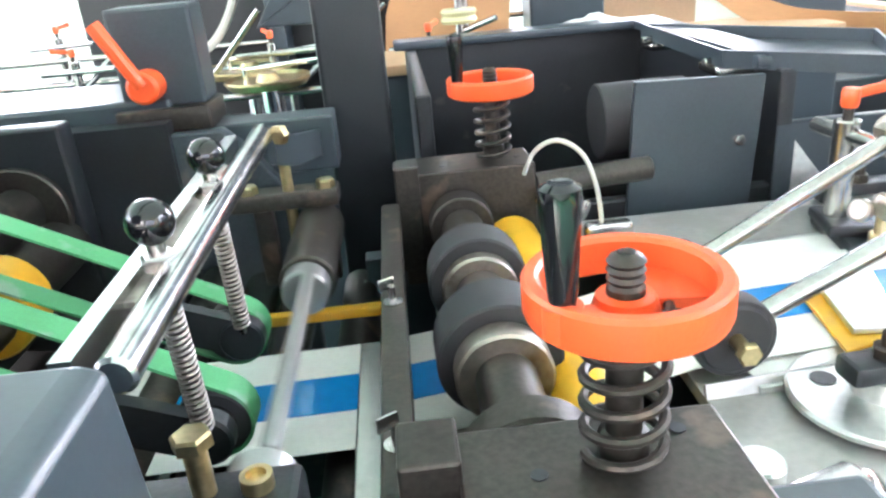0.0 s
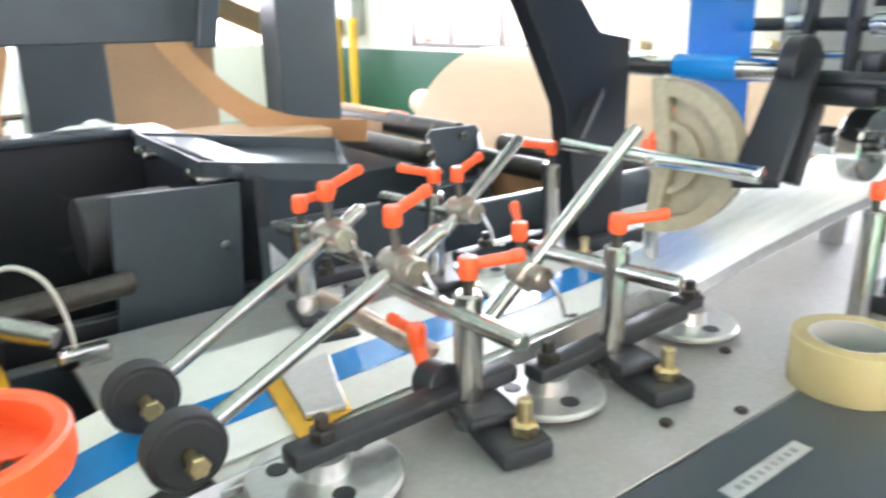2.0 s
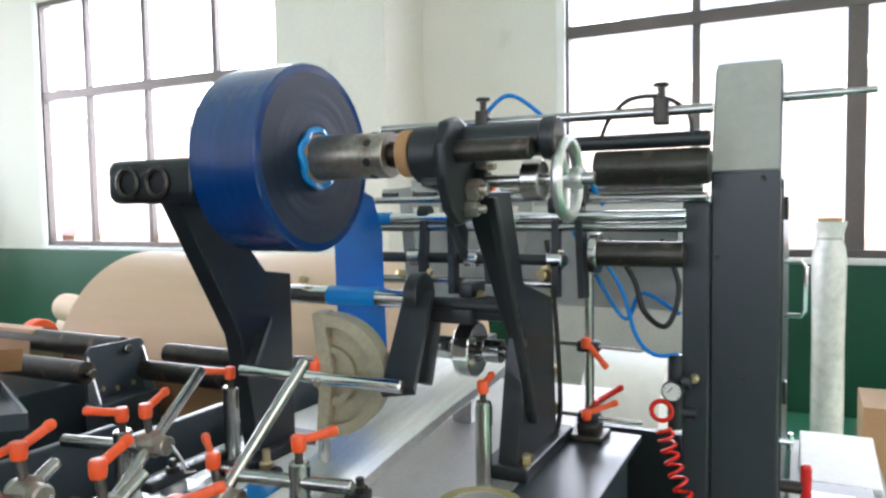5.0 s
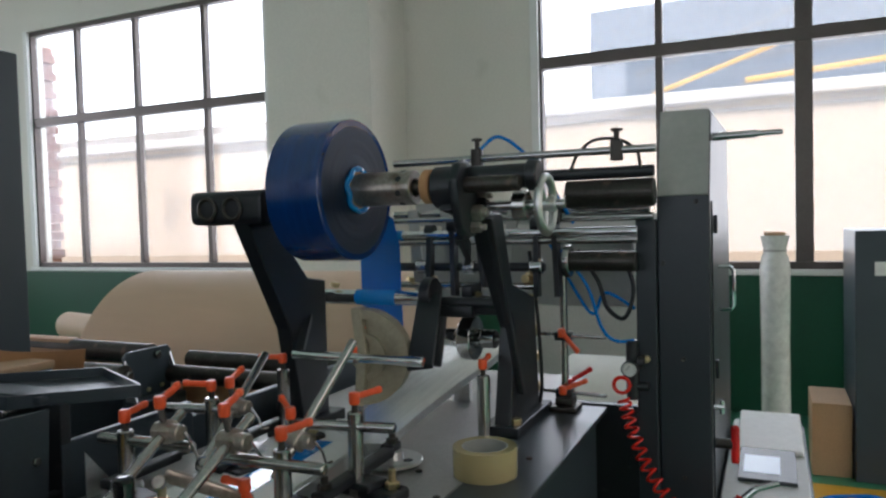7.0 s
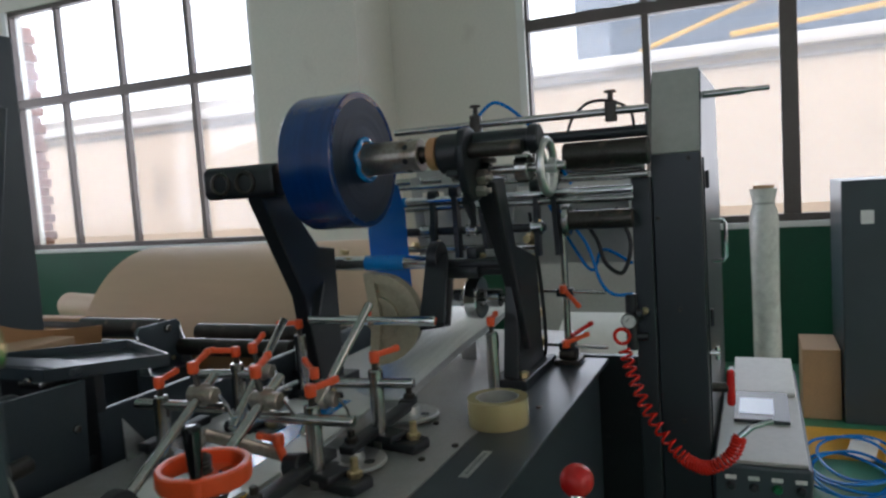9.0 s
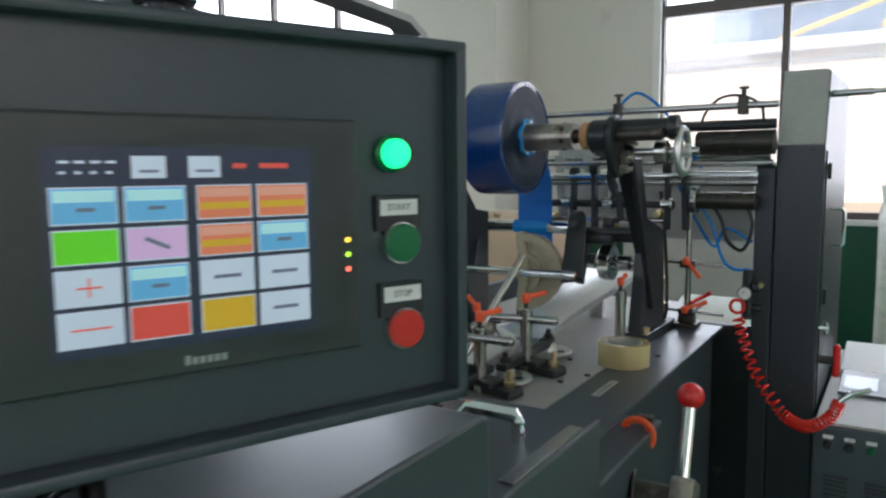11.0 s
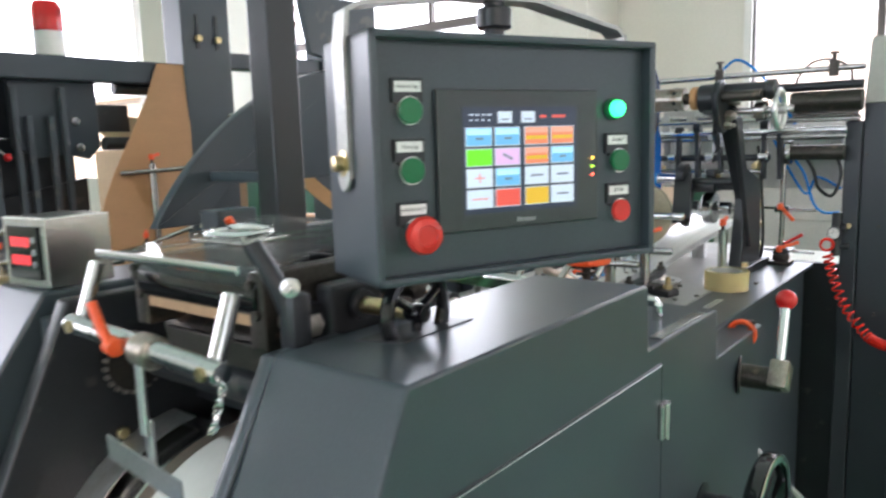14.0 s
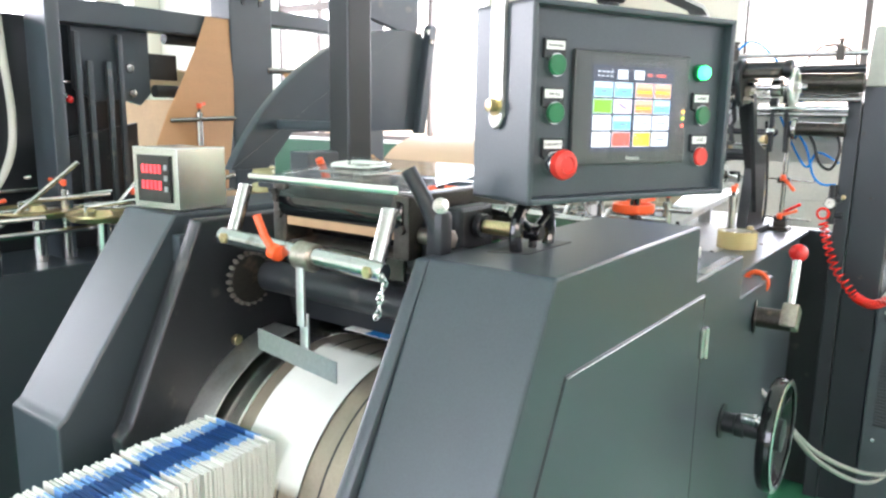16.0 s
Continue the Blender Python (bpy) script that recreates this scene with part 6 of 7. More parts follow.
kh = thing("former_disc", (1.22, 0.85, 0.97), "khaki cast half-round former plate with stepped ribs on a rod", "former")
KR = Matrix.Translation((1.205, 0.845, 1.115)) @ rotz(-78)


def half_disc(r0, r1, y0, y1):
    bm = B()
    outer = arc(0, 0, r1, -100, 100, 26)
    inner = arc(0, 0, r0, 100, -100, 26)
    prism(bm, outer + inner, y0, y1, "y", 0.0)
    bmesh.ops.transform(bm, matrix=KR, verts=bm.verts[:])
    return bm


for r0, r1, y0, y1 in ((0.074, 0.092, -0.012, 0.024), (0.045, 0.074, 0.004, 0.018), (0.035, 0.045, -0.008, 0.02), (0.012, 0.035, 0.002, 0.016)):
    part("ring", half_disc(r0, r1, y0, y1), KHAKI, kh)
bm = B(); prism(bm, [(-0.018, -0.095), (0.0, -0.095), (0.012, 0.0), (0.0, 0.095), (-0.02, 0.095), (-0.012, 0.02), (-0.03, 0.0), (-0.012, -0.02)], -0.014, 0.026, "y", 0.003); bmesh.ops.transform(bm, matrix=KR, verts=bm.verts[:])
part("back_rib", bm, KHAKI, kh)
bm = B(); clamp_lever(bm, (1.188, 0.858, 1.118), -35, 0.045, 1.9)
part("clamp_lever", bm, ORANGE, kh, "upright orange clamping lever")
bm = B(); rod(bm, KR @ V(0, -0.05, 0), KR @ V(0, 0.05, 0), 0.006)
part("axle", bm, STEEL, kh)
bm = B(); span(bm, (1.20, 0.85, BZ), (1.212, 0.865, 1.03), 0.002)
part("support", bm, STEEL, kh)

# upright rod behind the arm
up = thing("sensor_post", (1.60, 0.552, BZ), "thin steel upright with orange-levered rod clamps", "clamp post")
bm = B(); span(bm, (1.575, 0.525, BZ), (1.64, 0.585, BZ + 0.012), 0.002); span(bm, (1.585, 0.535, BZ + 0.012), (1.63, 0.575, BZ + 0.032), 0.004)
part("foot", bm, OXIDE, up)
bm = B(); rod(bm, (1.607, 0.556, BZ + 0.03), (1.607, 0.556, 1.285), 0.0085)
part("post", bm, STEEL, up)
for z, yaw, rise in ((0.975, -60, 0.3), (1.105, -100, -1.1)):
    bm = B(); box(bm, (1.605, 0.556, z), (0.028, 0.04, 0.02), 0.004)
    part("cross_clamp", bm, BLACKP, up)
    bm = B(); clamp_lever(bm, (1.585, 0.556, z), yaw, 0.055, rise)
    part("clamp_lever", bm, ORANGE, up)
    bm = B(); rod(bm, (1.595, 0.66, z + 0.006), (1.60, 0.46, z), 0.004)
    part("thin_rod", bm, STEEL, up)
bm = B(); clamp_lever(bm, (1.62, 0.55, 0.985), -45, 0.06, 0.4)
part("clamp_lever", bm, REDP, up)

# ---- side housing, control box, hoses ----
cab = thing("side_housing", (1.95, 0.3, 0), "tall narrow slate gear housing with a light sloping top", "machine housing")
bm = B(); prism(bm, [(1.632, 0.0), (1.632, 1.412), (1.70, 1.60), (2.30, 1.62), (2.34, 1.56), (2.34, 0.0)], 0.243, 0.352, "y", 0.004)
part("body", bm, HOUSEP, cab)
bm = B(); span(bm, (1.618, 0.352, 0.0), (2.2, 0.396, 1.365), 0.003)
part("inner_frame", bm, HOUSEP, cab)
bm = B(); prism(bm, [(1.629, 1.416), (1.697, 1.604), (1.70, 1.601), (1.633, 1.413)], 0.246, 0.349, "y")
part("sloping_lid", bm, GREYBOX, cab, "light grey sloping lid")
bm = B(); span(bm, (1.66, 0.2395, 0.30), (2.30, 0.243, 1.40), 0.001)
part("side_door", bm, HOUSEP, cab)
bm = B(); sweep(bm, [(1.80, 0.24, 1.15), (1.80, 0.212, 1.15), (1.80, 0.205, 1.16), (1.80, 0.205, 1.24), (1.80, 0.212, 1.25), (1.80, 0.24, 1.25)], 0.005, 8)
part("door_handle", bm, CHROME, cab, "chrome bow handle")
for z in (0.62, 1.03, 1.35):
    bm = B(); span(bm, (1.69, 0.232, z - 0.02), (1.71, 0.24, z + 0.02), 0.002)
    part("hinge", bm, BLACKP, cab)
for y, z in ((0.34, 1.268), (0.30, 1.06), (0.27, 1.40), (0.30, 0.80), (0.27, 0.56)):
    bm = B(); lathe(bm, (1.632, y, z), (-1, 0, 0), [(0.002, 0), (0.005, 0), (0.005, 0.002), (0.002, 0.001)], 14)
    part("screw", bm, OXIDE, cab)
bm = B(); rod(bm, (1.75, 0.25, 1.545), (1.752, 0.10, 1.548), 0.006); rod(bm, (1.75, 0.30, 1.545), (1.752, 0.15, 1.547), 0.009)
part("rod_end", bm, STEEL, cab)
bm = B(); rod(bm, (1.68, 0.243, 0.87), (1.68, 0.205, 0.87), 0.011)
part("knob_stem", bm, OXIDE, cab)
bm = B(); box(bm, (1.68, 0.200, 0.87), (0.018, 0.018, 0.085), 0.007)
part("tee_knob", bm, REDP, cab, "red T-shaped knob")
bm = B(); rod(bm, (1.66, 0.243, 0.955), (1.66, 0.22, 0.955), 0.007); rod(bm, (1.66, 0.225, 0.94), (1.66, 0.225, 0.97), 0.005)
part("latch", bm, CHROME, cab)

gg = thing("pressure_gauge", (1.60, 0.405, 1.0), "small round pressure gauge with a white dial on a black regulator", "gauge")
bm = B(); lathe(bm, (1.605, 0.408, 1.04), (-1, 0, 0), [(0, 0), (0.017, 0), (0.018, 0.003), (0.018, 0.018), (0.0165, 0.020), (0.0155, 0.018), (0, 0.018)], 32)
part("case", bm, BLACKP, gg)
bm = B(); lathe(bm, (1.5868, 0.408, 1.04), (-1, 0, 0), [(0, 0), (0.0153, 0), (0.0153, 0.0006), (0, 0.0006)], 32)
dial = part("dial", bm, LABELW, gg, "white gauge dial")
bm = B(); box(bm, (1.5858, 0.411, 1.043), (0.0006, 0.013, 0.0014), 0, Matrix.Rotation(radians(-50), 4, "X"))
part("needle", bm, INK, dial)
for k in range(9):
    a = radians(-40 + 32.5 * k)
    bm = B(); box(bm, (1.5859, 0.408 + 0.0125 * math.cos(a), 1.04 + 0.0125 * math.sin(a)), (0.0006, 0.003, 0.0008), 0, Matrix.Rotation(a, 4, "X"))
    part("tick", bm, INK, dial)
bm = B(); rod(bm, (1.612, 0.405, 0.97), (1.612, 0.405, 1.10), 0.014); rod(bm, (1.612, 0.405, 1.0), (1.612, 0.37, 1.0), 0.010); rod(bm, (1.60, 0.392, 1.055), (1.60, 0.378, 1.055), 0.013)
part("regulator", bm, BLACKP, gg)
bm = B(); rod(bm, (1.605, 0.375, 1.06), (1.632, 0.375, 1.06), 0.008)
part("fitting", bm, ZINC, gg)

# control box beside the housing
cb = thing("switch_cabinet", (1.9, 0.1, 0), "low slate electrical cabinet with ventilation slots and push buttons", "cabinet")
bm = B(); span(bm, (1.53, 0.042, 0.02), (2.35, 0.235, 0.745), 0.006)
part("body", bm, PAINT, cb)
bm = B(); span(bm, (1.54, 0.05, 0.745), (2.34, 0.23, 0.753), 0.002)
part("top", bm, GREYBOX, cb, "light grey top plate")
bm = B(); prism(bm, [(2.02, 0.753), (2.27, 0.753), (2.27, 0.80), (2.02, 0.765)], 0.055, 0.21, "y", 0.003)
part("desk", bm, LABELW, cb, "white sloping operator desk")
bm = B(); prism(bm, [(1.79, 0.753), (2.01, 0.753), (2.01, 0.768), (1.79, 0.762)], 0.075, 0.20, "y")
part("display", bm, BEZEL, cb)
bm = B(); prism(bm, [(1.83, 0.7635), (1.95, 0.767), (1.95, 0.768), (1.83, 0.7645)], 0.11, 0.19, "y")
part("display_glass", bm, SCR_WHITE, cb)
for k in range(4):
    y = 0.065 + 0.045 * k
    bm = B(); lathe(bm, (1.53, y, 0.70), (-1, 0, 0), [(0, 0), (0.010, 0), (0.010, 0.004), (0.007, 0.010), (0, 0.011)], 18)
    part("push_button", bm, GREENBTN if k == 1 else BLACKP, cb)
    bm = B(); span(bm, (1.528, y - 0.011, 0.715), (1.53, y + 0.011, 0.724))
    part("name_plate", bm, LABELW, cb)
    bm = B(); lathe(bm, (1.53, y, 0.30), (-1, 0, 0), [(0, 0), (0.009, 0), (0.009, 0.006), (0.005, 0.012), (0, 0.012)], 14)
    part("cable_gland", bm, CHROME, cb)
for k in range(26):
    for y in (0.07, 0.155):
        bm = B(); span(bm, (1.526, y, 0.62 - 0.011 * k), (1.53, y + 0.05, 0.6255 - 0.011 * k), 0.001)
        part("slot", bm, BLACKP, cb)
for k in range(2):
    bm = B(); sweep(bm, smooth([(1.52, 0.07 + 0.05 * k, 0.295), (1.42, 0.09 + 0.04 * k, 0.27), (1.25, 0.19, 0.30 - 0.03 * k), (1.08, 0.30, 0.40 - 0.02 * k), (0.98, 0.38, 0.52), (0.95, 0.44, 0.60)], 6), 0.007, 8)
    part("cable", bm, YOKEM, cb, "grey cable")

# red coil hose with its air gun
hs = thing("coil_hose", (1.56, 0.32, 0.80), "bright red coiled air hose hanging from the regulator", "hose")
KEYP = [V(1.585, 0.420, 0.975), V(1.58, 0.405, 0.92), V(1.56, 0.368, 0.838), V(1.52, 0.305, 0.768), V(1.505, 0.268, 0.748), V(1.50, 0.236, 0.748), V(1.50, 0.195, 0.778), V(1.505, 0.180, 0.815)]
fine_path = []
for i in range(len(KEYP) - 1):
    p0, p1, p2, p3 = KEYP[max(i - 1, 0)], KEYP[i], KEYP[i + 1], KEYP[min(i + 2, len(KEYP) - 1)]
    for k in range(50):
        t = k / 50
        fine_path.append(0.5 * ((2 * p1) + (p2 - p0) * t + (2 * p0 - 5 * p1 + 4 * p2 - p3) * t * t + (3 * p1 - p0 - 3 * p2 + p3) * t ** 3))
pts = []
n = len(fine_path)
phase = 0.0
for i, p in enumerate(fine_path):
    t = (fine_path[min(i + 1, n - 1)] - fine_path[max(i - 1, 0)]).normalized()
    u = t.cross(V(1, 0, 0)).normalized()
    v = t.cross(u)
    tight = min(1, i / n * 1.6)
    phase += 2 * math.pi * (0.062 + 0.055 * tight)
    r = 0.013
    pts.append(p + (u * math.cos(phase) + v * math.sin(phase)) * r)
bm = B(); sweep(bm, pts, 0.0032, 7)
part("coil", bm, COIL, hs)
bm = B(); sweep(bm, [(1.588, 0.425 + 0.017 * math.cos(a), 1.005 + 0.017 * math.sin(a)) for a in [2 * math.pi * i / 24 for i in range(24)]], 0.0042, 8, closed=True)
part("top_loop", bm, COIL, hs)
bm = B(); rod(bm, (1.505, 0.180, 0.815), (1.51, 0.155, 0.838), 0.007); rod(bm, (1.51, 0.158, 0.836), (1.52, 0.115, 0.85), 0.006)
part("nozzle", bm, CHROME, hs, "chrome quick coupling")


def hose(name, pts, r, mat, label):
    bm = B(); sweep(bm, pts, r, 8)
    return single(name, bm, mat, label, "hose", "air hoses")


hose("air_hose", smooth([(1.57, 0.55, 1.30), (1.60, 0.50, 1.22), (1.60, 0.47, 1.13), (1.60, 0.44, 1.10), (1.61, 0.40, 1.10)]), 0.004, BLUEHOSE, "thin blue air hose looping to the regulator")
hose("air_hose", smooth([(1.60, 0.52, 1.30), (1.62, 0.48, 1.23), (1.62, 0.46, 1.17), (1.61, 0.42, 1.15), (1.61, 0.40, 1.22), (1.61, 0.43, 1.30)]), 0.005, BLACKHOSE, "black hose looping below the rollers")
hose("air_hose", smooth([(1.63, 0.60, 1.33), (1.66, 0.54, 1.20), (1.66, 0.50, 1.15), (1.65, 0.47, 1.20), (1.62, 0.40, 1.17)]), 0.004, BLUEHOSE, "thin blue air hose hanging in a loop")
hose("air_hose", smooth([(1.55, 0.73, 1.53), (1.56, 0.69, 1.56), (1.57, 0.64, 1.53), (1.57, 0.58, 1.46), (1.57, 0.52, 1.36)]), 0.004, BLUEHOSE, "blue hose along the top rod")
hose("air_hose", smooth([(1.55, 0.52, 1.47), (1.55, 0.505, 1.505), (1.55, 0.47, 1.535), (1.55, 0.42, 1.535), (1.55, 0.38, 1.51), (1.55, 0.372, 1.47)]), 0.0035, BLACKHOSE, "thin dark hose over the top rod")
hose("air_hose", smooth([(1.56, 0.62, 1.30), (1.565, 0.605, 1.15), (1.57, 0.60, 1.0), (1.57, 0.61, BZ + 0.01)]), 0.0045, BLACKHOSE, "black hose dropping to the bed")

# light rear cabinet and white roll behind the housing gap
rc = thing("rear_cabinet", (4.6, 1.1, 0), "light grey cabinet standing behind the unwinder", "cabinet")
bm = B(); span(bm, (4.5, 0.5, 0.0), (4.7, 1.7, 1.39), 0.006)
part("body", bm, GREYBOX, rc)
bm = B(); span(bm, (4.49, 0.62, 0.75), (4.5, 1.15, 1.30), 0.002)
part("front_panel", bm, GREYBOX, rc)
wr = thing("white_reel", (3.6, 0.9, 0), "white paper reel lying on the floor behind the machine", "paper reel")
bm = B(); rod(bm, (3.6, 0.72, 0.34), (3.6, 1.06, 0.34), 0.34, 64)
part("paper", bm, WHITEP, wr)
bm = B(); tube(bm, (3.6, 0.71, 0.34), (3.6, 1.07, 0.34), 0.05, 0.04)
part("core", bm, CARD, wr)


# ---- rear side of the machine: open box, tray, cover plates ----
rb = thing("open_box", (0.6, 1.4, 0), "open slate sheet-metal box, its inside coloured black for shade", "machine box")
# Walls and floor sheet are black to stand for the shade inside.
for p, q in (((0.40, 1.72, 0.5), (0.84, 1.74, 1.085)), ((0.82, 1.20, 0.5), (0.84, 1.72, 1.085)), ((0.38, 1.26, 0.5), (0.40, 1.74, 1.085)), ((0.38, 1.205, 0.5), (0.84, 1.225, 0.94))):
    bm = B(); span(bm, p, q, 0.003)
    part("wall", bm, BLACKP, rb, "inner wall coloured black for the shade in the box")
bm = B(); span(bm, (0.40, 1.225, 0.5), (0.82, 1.72, 0.52))
part("floor_sheet", bm, BLACKP, rb)
bm = B(); span(bm, (0.36, 1.70, 1.085), (0.86, 1.76, 1.10), 0.003); span(bm, (0.80, 1.22, 1.085), (0.86, 1.70, 1.10), 0.003)
part("rim", bm, PAINT, rb)
bm = B(); rod(bm, (0.62, 1.30, 1.02), (0.74, 1.30, 1.02), 0.05, 30)
part("dark_roller", bm, RUBBER, rb)
cp = thing("cover_plate", (0.70, 1.16, BZ), "slate sheet-metal cover plate with one bright bolt", "cover plate")
bm = B(); prism(bm, [(0.631, 0.907), (0.789, 0.895), (0.80, 1.083), (0.64, 1.088)], 1.168, 1.176, "y", 0.001); bmesh.ops.transform(bm, matrix=Matrix.Translation((0.0, 0.03, 0.0)), verts=bm.verts[:])
part("plate", bm, PAINT, cp)
bm = B(); hexhead(bm, (0.772, 1.198, 1.005), (0, -1, 0), 0.007, 0.006)
part("bolt", bm, STEEL, cp)
rp = thing("machine_rear_cover", (1.0, 1.25, 0), "slate painted low rear panels of the bed", "machine panel")
bm = B(); span(bm, (0.82, 1.20, 0.4), (1.12, 1.215, 1.02), 0.003); span(bm, (1.12, 1.215, 0.4), (2.0, 1.235, 0.985), 0.003)
part("panel", bm, PAINT, rp)
bm = B(); prism(bm, [(0.80, 0.945), (0.86, 0.945), (0.80, 1.02)], 1.12, 1.122, "y")
part("gusset", bm, TINPLATE, rp)
tr = thing("tool_tray", (0.93, 1.42, 1.06), "shallow slate sheet-metal tray lying skewed on the frame", "tray")
TQ = [(0.787, 1.613), (0.776, 1.265), (0.915, 1.12), (1.01, 1.32)]
bm = B(); prism(bm, TQ, 1.082, 1.086, "z")
part("bottom", bm, PAINT, tr)
for (xa, ya), (xb, yb) in zip(TQ, TQ[1:] + TQ[:1]):
    bm = B(); sweep(bm, [(xa, ya, 1.093), (xb, yb, 1.093)], 0, flat=(0.022, 0.004, (0, 0, 1)))
    part("side", bm, PAINT, tr)
for x, y in ((0.80, 1.30), (0.80, 1.55)):
    bm = B(); span(bm, (x - 0.03, y - 0.03, 1.070), (x + 0.03, y + 0.03, 1.082), 0.003); rod(bm, (x - 0.035, y, 1.084), (x + 0.005, y + 0.01, 1.084), 0.006)
    part("toggle_hinge", bm, STEEL, tr, "bright steel hinge")
rag = thing("plastic_bag", (0.72, 1.85, 1.08), "crumpled clear plastic bag lying behind the box", "plastic bag")
bm = B(); bmesh.ops.create_icosphere(bm, subdivisions=3, radius=0.055, matrix=Matrix.Translation((0.76, 1.87, 1.072)) @ Matrix.Diagonal((1.3, 0.8, 0.42, 1)))
for v in bm.verts:
    v.co += v.normal * (0.014 * noise.noise(v.co * 40) + 0.008 * noise.noise(v.co * 110))
part("film", bm, PLASTICW, rag)
wk = thing("work_bench", (0.8, 1.9, 0), "slate bench with a brown board top behind the machine", "bench")
bm = B(); span(bm, (0.3, 1.78, 0.0), (1.25, 2.0, 1.03), 0.005)
part("base", bm, PAINT, wk)
bm = B(); span(bm, (0.3, 1.77, 1.03), (1.25, 2.0, 1.05), 0.003)
part("board", bm, CARD, wk)

# ---- neighbouring machine ----
nm = thing("neighbour_frame", (1.1, 2.4, 0), "slate-painted portal frame of the neighbouring machine", "machine frame")
for x0, x1 in ((0.73, 0.93), (1.40, 1.60)):
    bm = B(); span(bm, (x0, 2.34, 0.0), (x1, 2.46, 1.95), 0.006)
    part("column", bm, PAINT, nm)
for x in (0.79, 0.87):
    bm = B(); span(bm, (x - 0.006, 2.336, 1.70), (x + 0.006, 2.34, 1.82)); 
    part("slot", bm, BLACKP, nm)
    bm = B(); hexhead(bm, (x, 2.335, 1.735), (0, -1, 0), 0.014, 0.012)
    part("bolt", bm, ZINC, nm)
bm = B(); span(bm, (0.09, 2.36, 1.57), (0.73, 2.44, 1.645), 0.005); span(bm, (0.93, 2.36, 1.64), (1.4, 2.44, 1.70), 0.005)
part("top_beam", bm, PAINT, nm)
bm = B(); span(bm, (0.045, 2.32, 0.0), (0.088, 2.46, 1.78), 0.005)
part("column", bm, PAINT, nm)
bm = B(); span(bm, (-0.50, 2.55, 0.0), (0.41, 2.58, 1.60), 0.004)
part("end_plate", bm, POSTP, nm)
bm = B(); prism(bm, [(0.17, 1.57), (0.44, 1.57), (0.44, 1.36), (0.40, 1.32), (0.33, 1.34), (0.24, 1.33), (0.17, 1.37)], 2.42, 2.44, "y", 0.002)
part("bearing_plate", bm, PAINT, nm)
bm = B(); span(bm, (0.44, 2.42, 1.41), (0.55, 2.44, 1.50), 0.003)
part("bearing_plate", bm, BLACKP, nm)
bm = B(); prism(bm, [(0.09, 1.20), (0.40, 1.26), (0.40, 0.84), (0.09, 0.84)], 2.45, 2.47, "y", 0.002)
part("lower_plate", bm, BLACKP, nm)
for x, z1 in ((0.175, 1.55), (0.213, 1.46), (0.278, 1.46), (0.32, 1.55)):
    bm = B(); span(bm, (x - 0.009, 2.395, 0.95), (x + 0.009, 2.41, z1), 0.002)
    part("strip", bm, PAINT2, nm)
for x, z in ((0.363, 1.444), (0.37, 1.36)):
    bm = B(); lathe(bm, (x, 2.42, z), (0, -1, 0), [(0, 0), (0.016, 0), (0.013, 0.008), (0, 0.01)], 18)
    part("screw", bm, STEEL, nm)
bm = B(); rod(bm, (0.44, 2.40, 1.37), (0.75, 2.40, 1.37), 0.022); rod(bm, (0.5, 2.42, 1.555), (0.9, 2.42, 1.555), 0.02)
part("dark_roller", bm, BLACKP, nm)
bm = B(); rod(bm, (0.078, 2.40, 1.392), (0.16, 2.42, 1.39), 0.004); rod(bm, (0.078, 2.40, 1.392), (0.141, 2.40, 1.335), 0.004)
part("lever", bm, STEEL, nm)
for p in ((0.078, 2.40, 1.392), (0.141, 2.40, 1.335)):
    bm = B(); bmesh.ops.create_uvsphere(bm, u_segments=14, v_segments=10, radius=0.012, matrix=Matrix.Translation(p))
    part("ball_knob", bm, REDP, nm)
bm = B(); span(bm, (-1.6, 2.2, 0.0), (2.0, 2.9, 0.84), 0.005)
part("base", bm, PAINT, nm)
kw = thing("kraft_web", (0.5, 2.3, 0.9), "brown kraft paper web running up through the frame", "paper web")
bm = B()
ROWS = [(0.33, 0.66, 2.30, 0.93), (0.35, 0.67, 2.30, 1.10), (0.385, 0.70, 2.315, 1.19), (0.44, 0.725, 2.33, 1.29), (0.52, 0.735, 2.34, 1.42), (0.58, 0.735, 2.345, 1.53), (0.63, 0.735, 2.35, 1.64)]
grid = [[bm.verts.new((xa, y, z)), bm.verts.new((xb, y, z)), bm.verts.new((xb, y + 0.002, z)), bm.verts.new((xa, y + 0.002, z))] for xa, xb, y, z in ROWS]
for g0, g1 in zip(grid, grid[1:]):
    for i in range(4):
        bm.faces.new((g0[i], g0[(i + 1) % 4], g1[(i + 1) % 4], g1[i]))
bm.faces.new(grid[0][::-1]); bm.faces.new(grid[-1])
part("sheet", bm, KRAFT, kw)
bm = B(); rod(bm, (0.26, 2.30, 0.925), (0.64, 2.30, 0.925), 0.012)
part("turn_bar", bm, STEEL, kw, "bright turning bar under the sheet")
gd = thing("round_guard", (0.5, 1.6, 1.25), "large slate sheet-metal round-topped guard beside the post", "guard")
GC = arc(0.88, 0.715, 0.86, 86, 149, 30)
bm = B(); prism(bm, [(0.93, 1.25)] + [(0.975, 1.52)] + GC + [(0.143, 1.155), (0.27, 1.155), (0.36, 1.25)], 1.60, 1.63, "y", 0.003)
part("cheek", bm, PAINT, gd)
bm = B(); prism(bm, [(0.70, 1.61), (0.95, 1.56), (0.975, 1.60), (0.98, 1.78), (0.66, 1.78)], 1.64, 1.66, "y", 0.003)
part("upper_sheet", bm, PAINT2, gd)
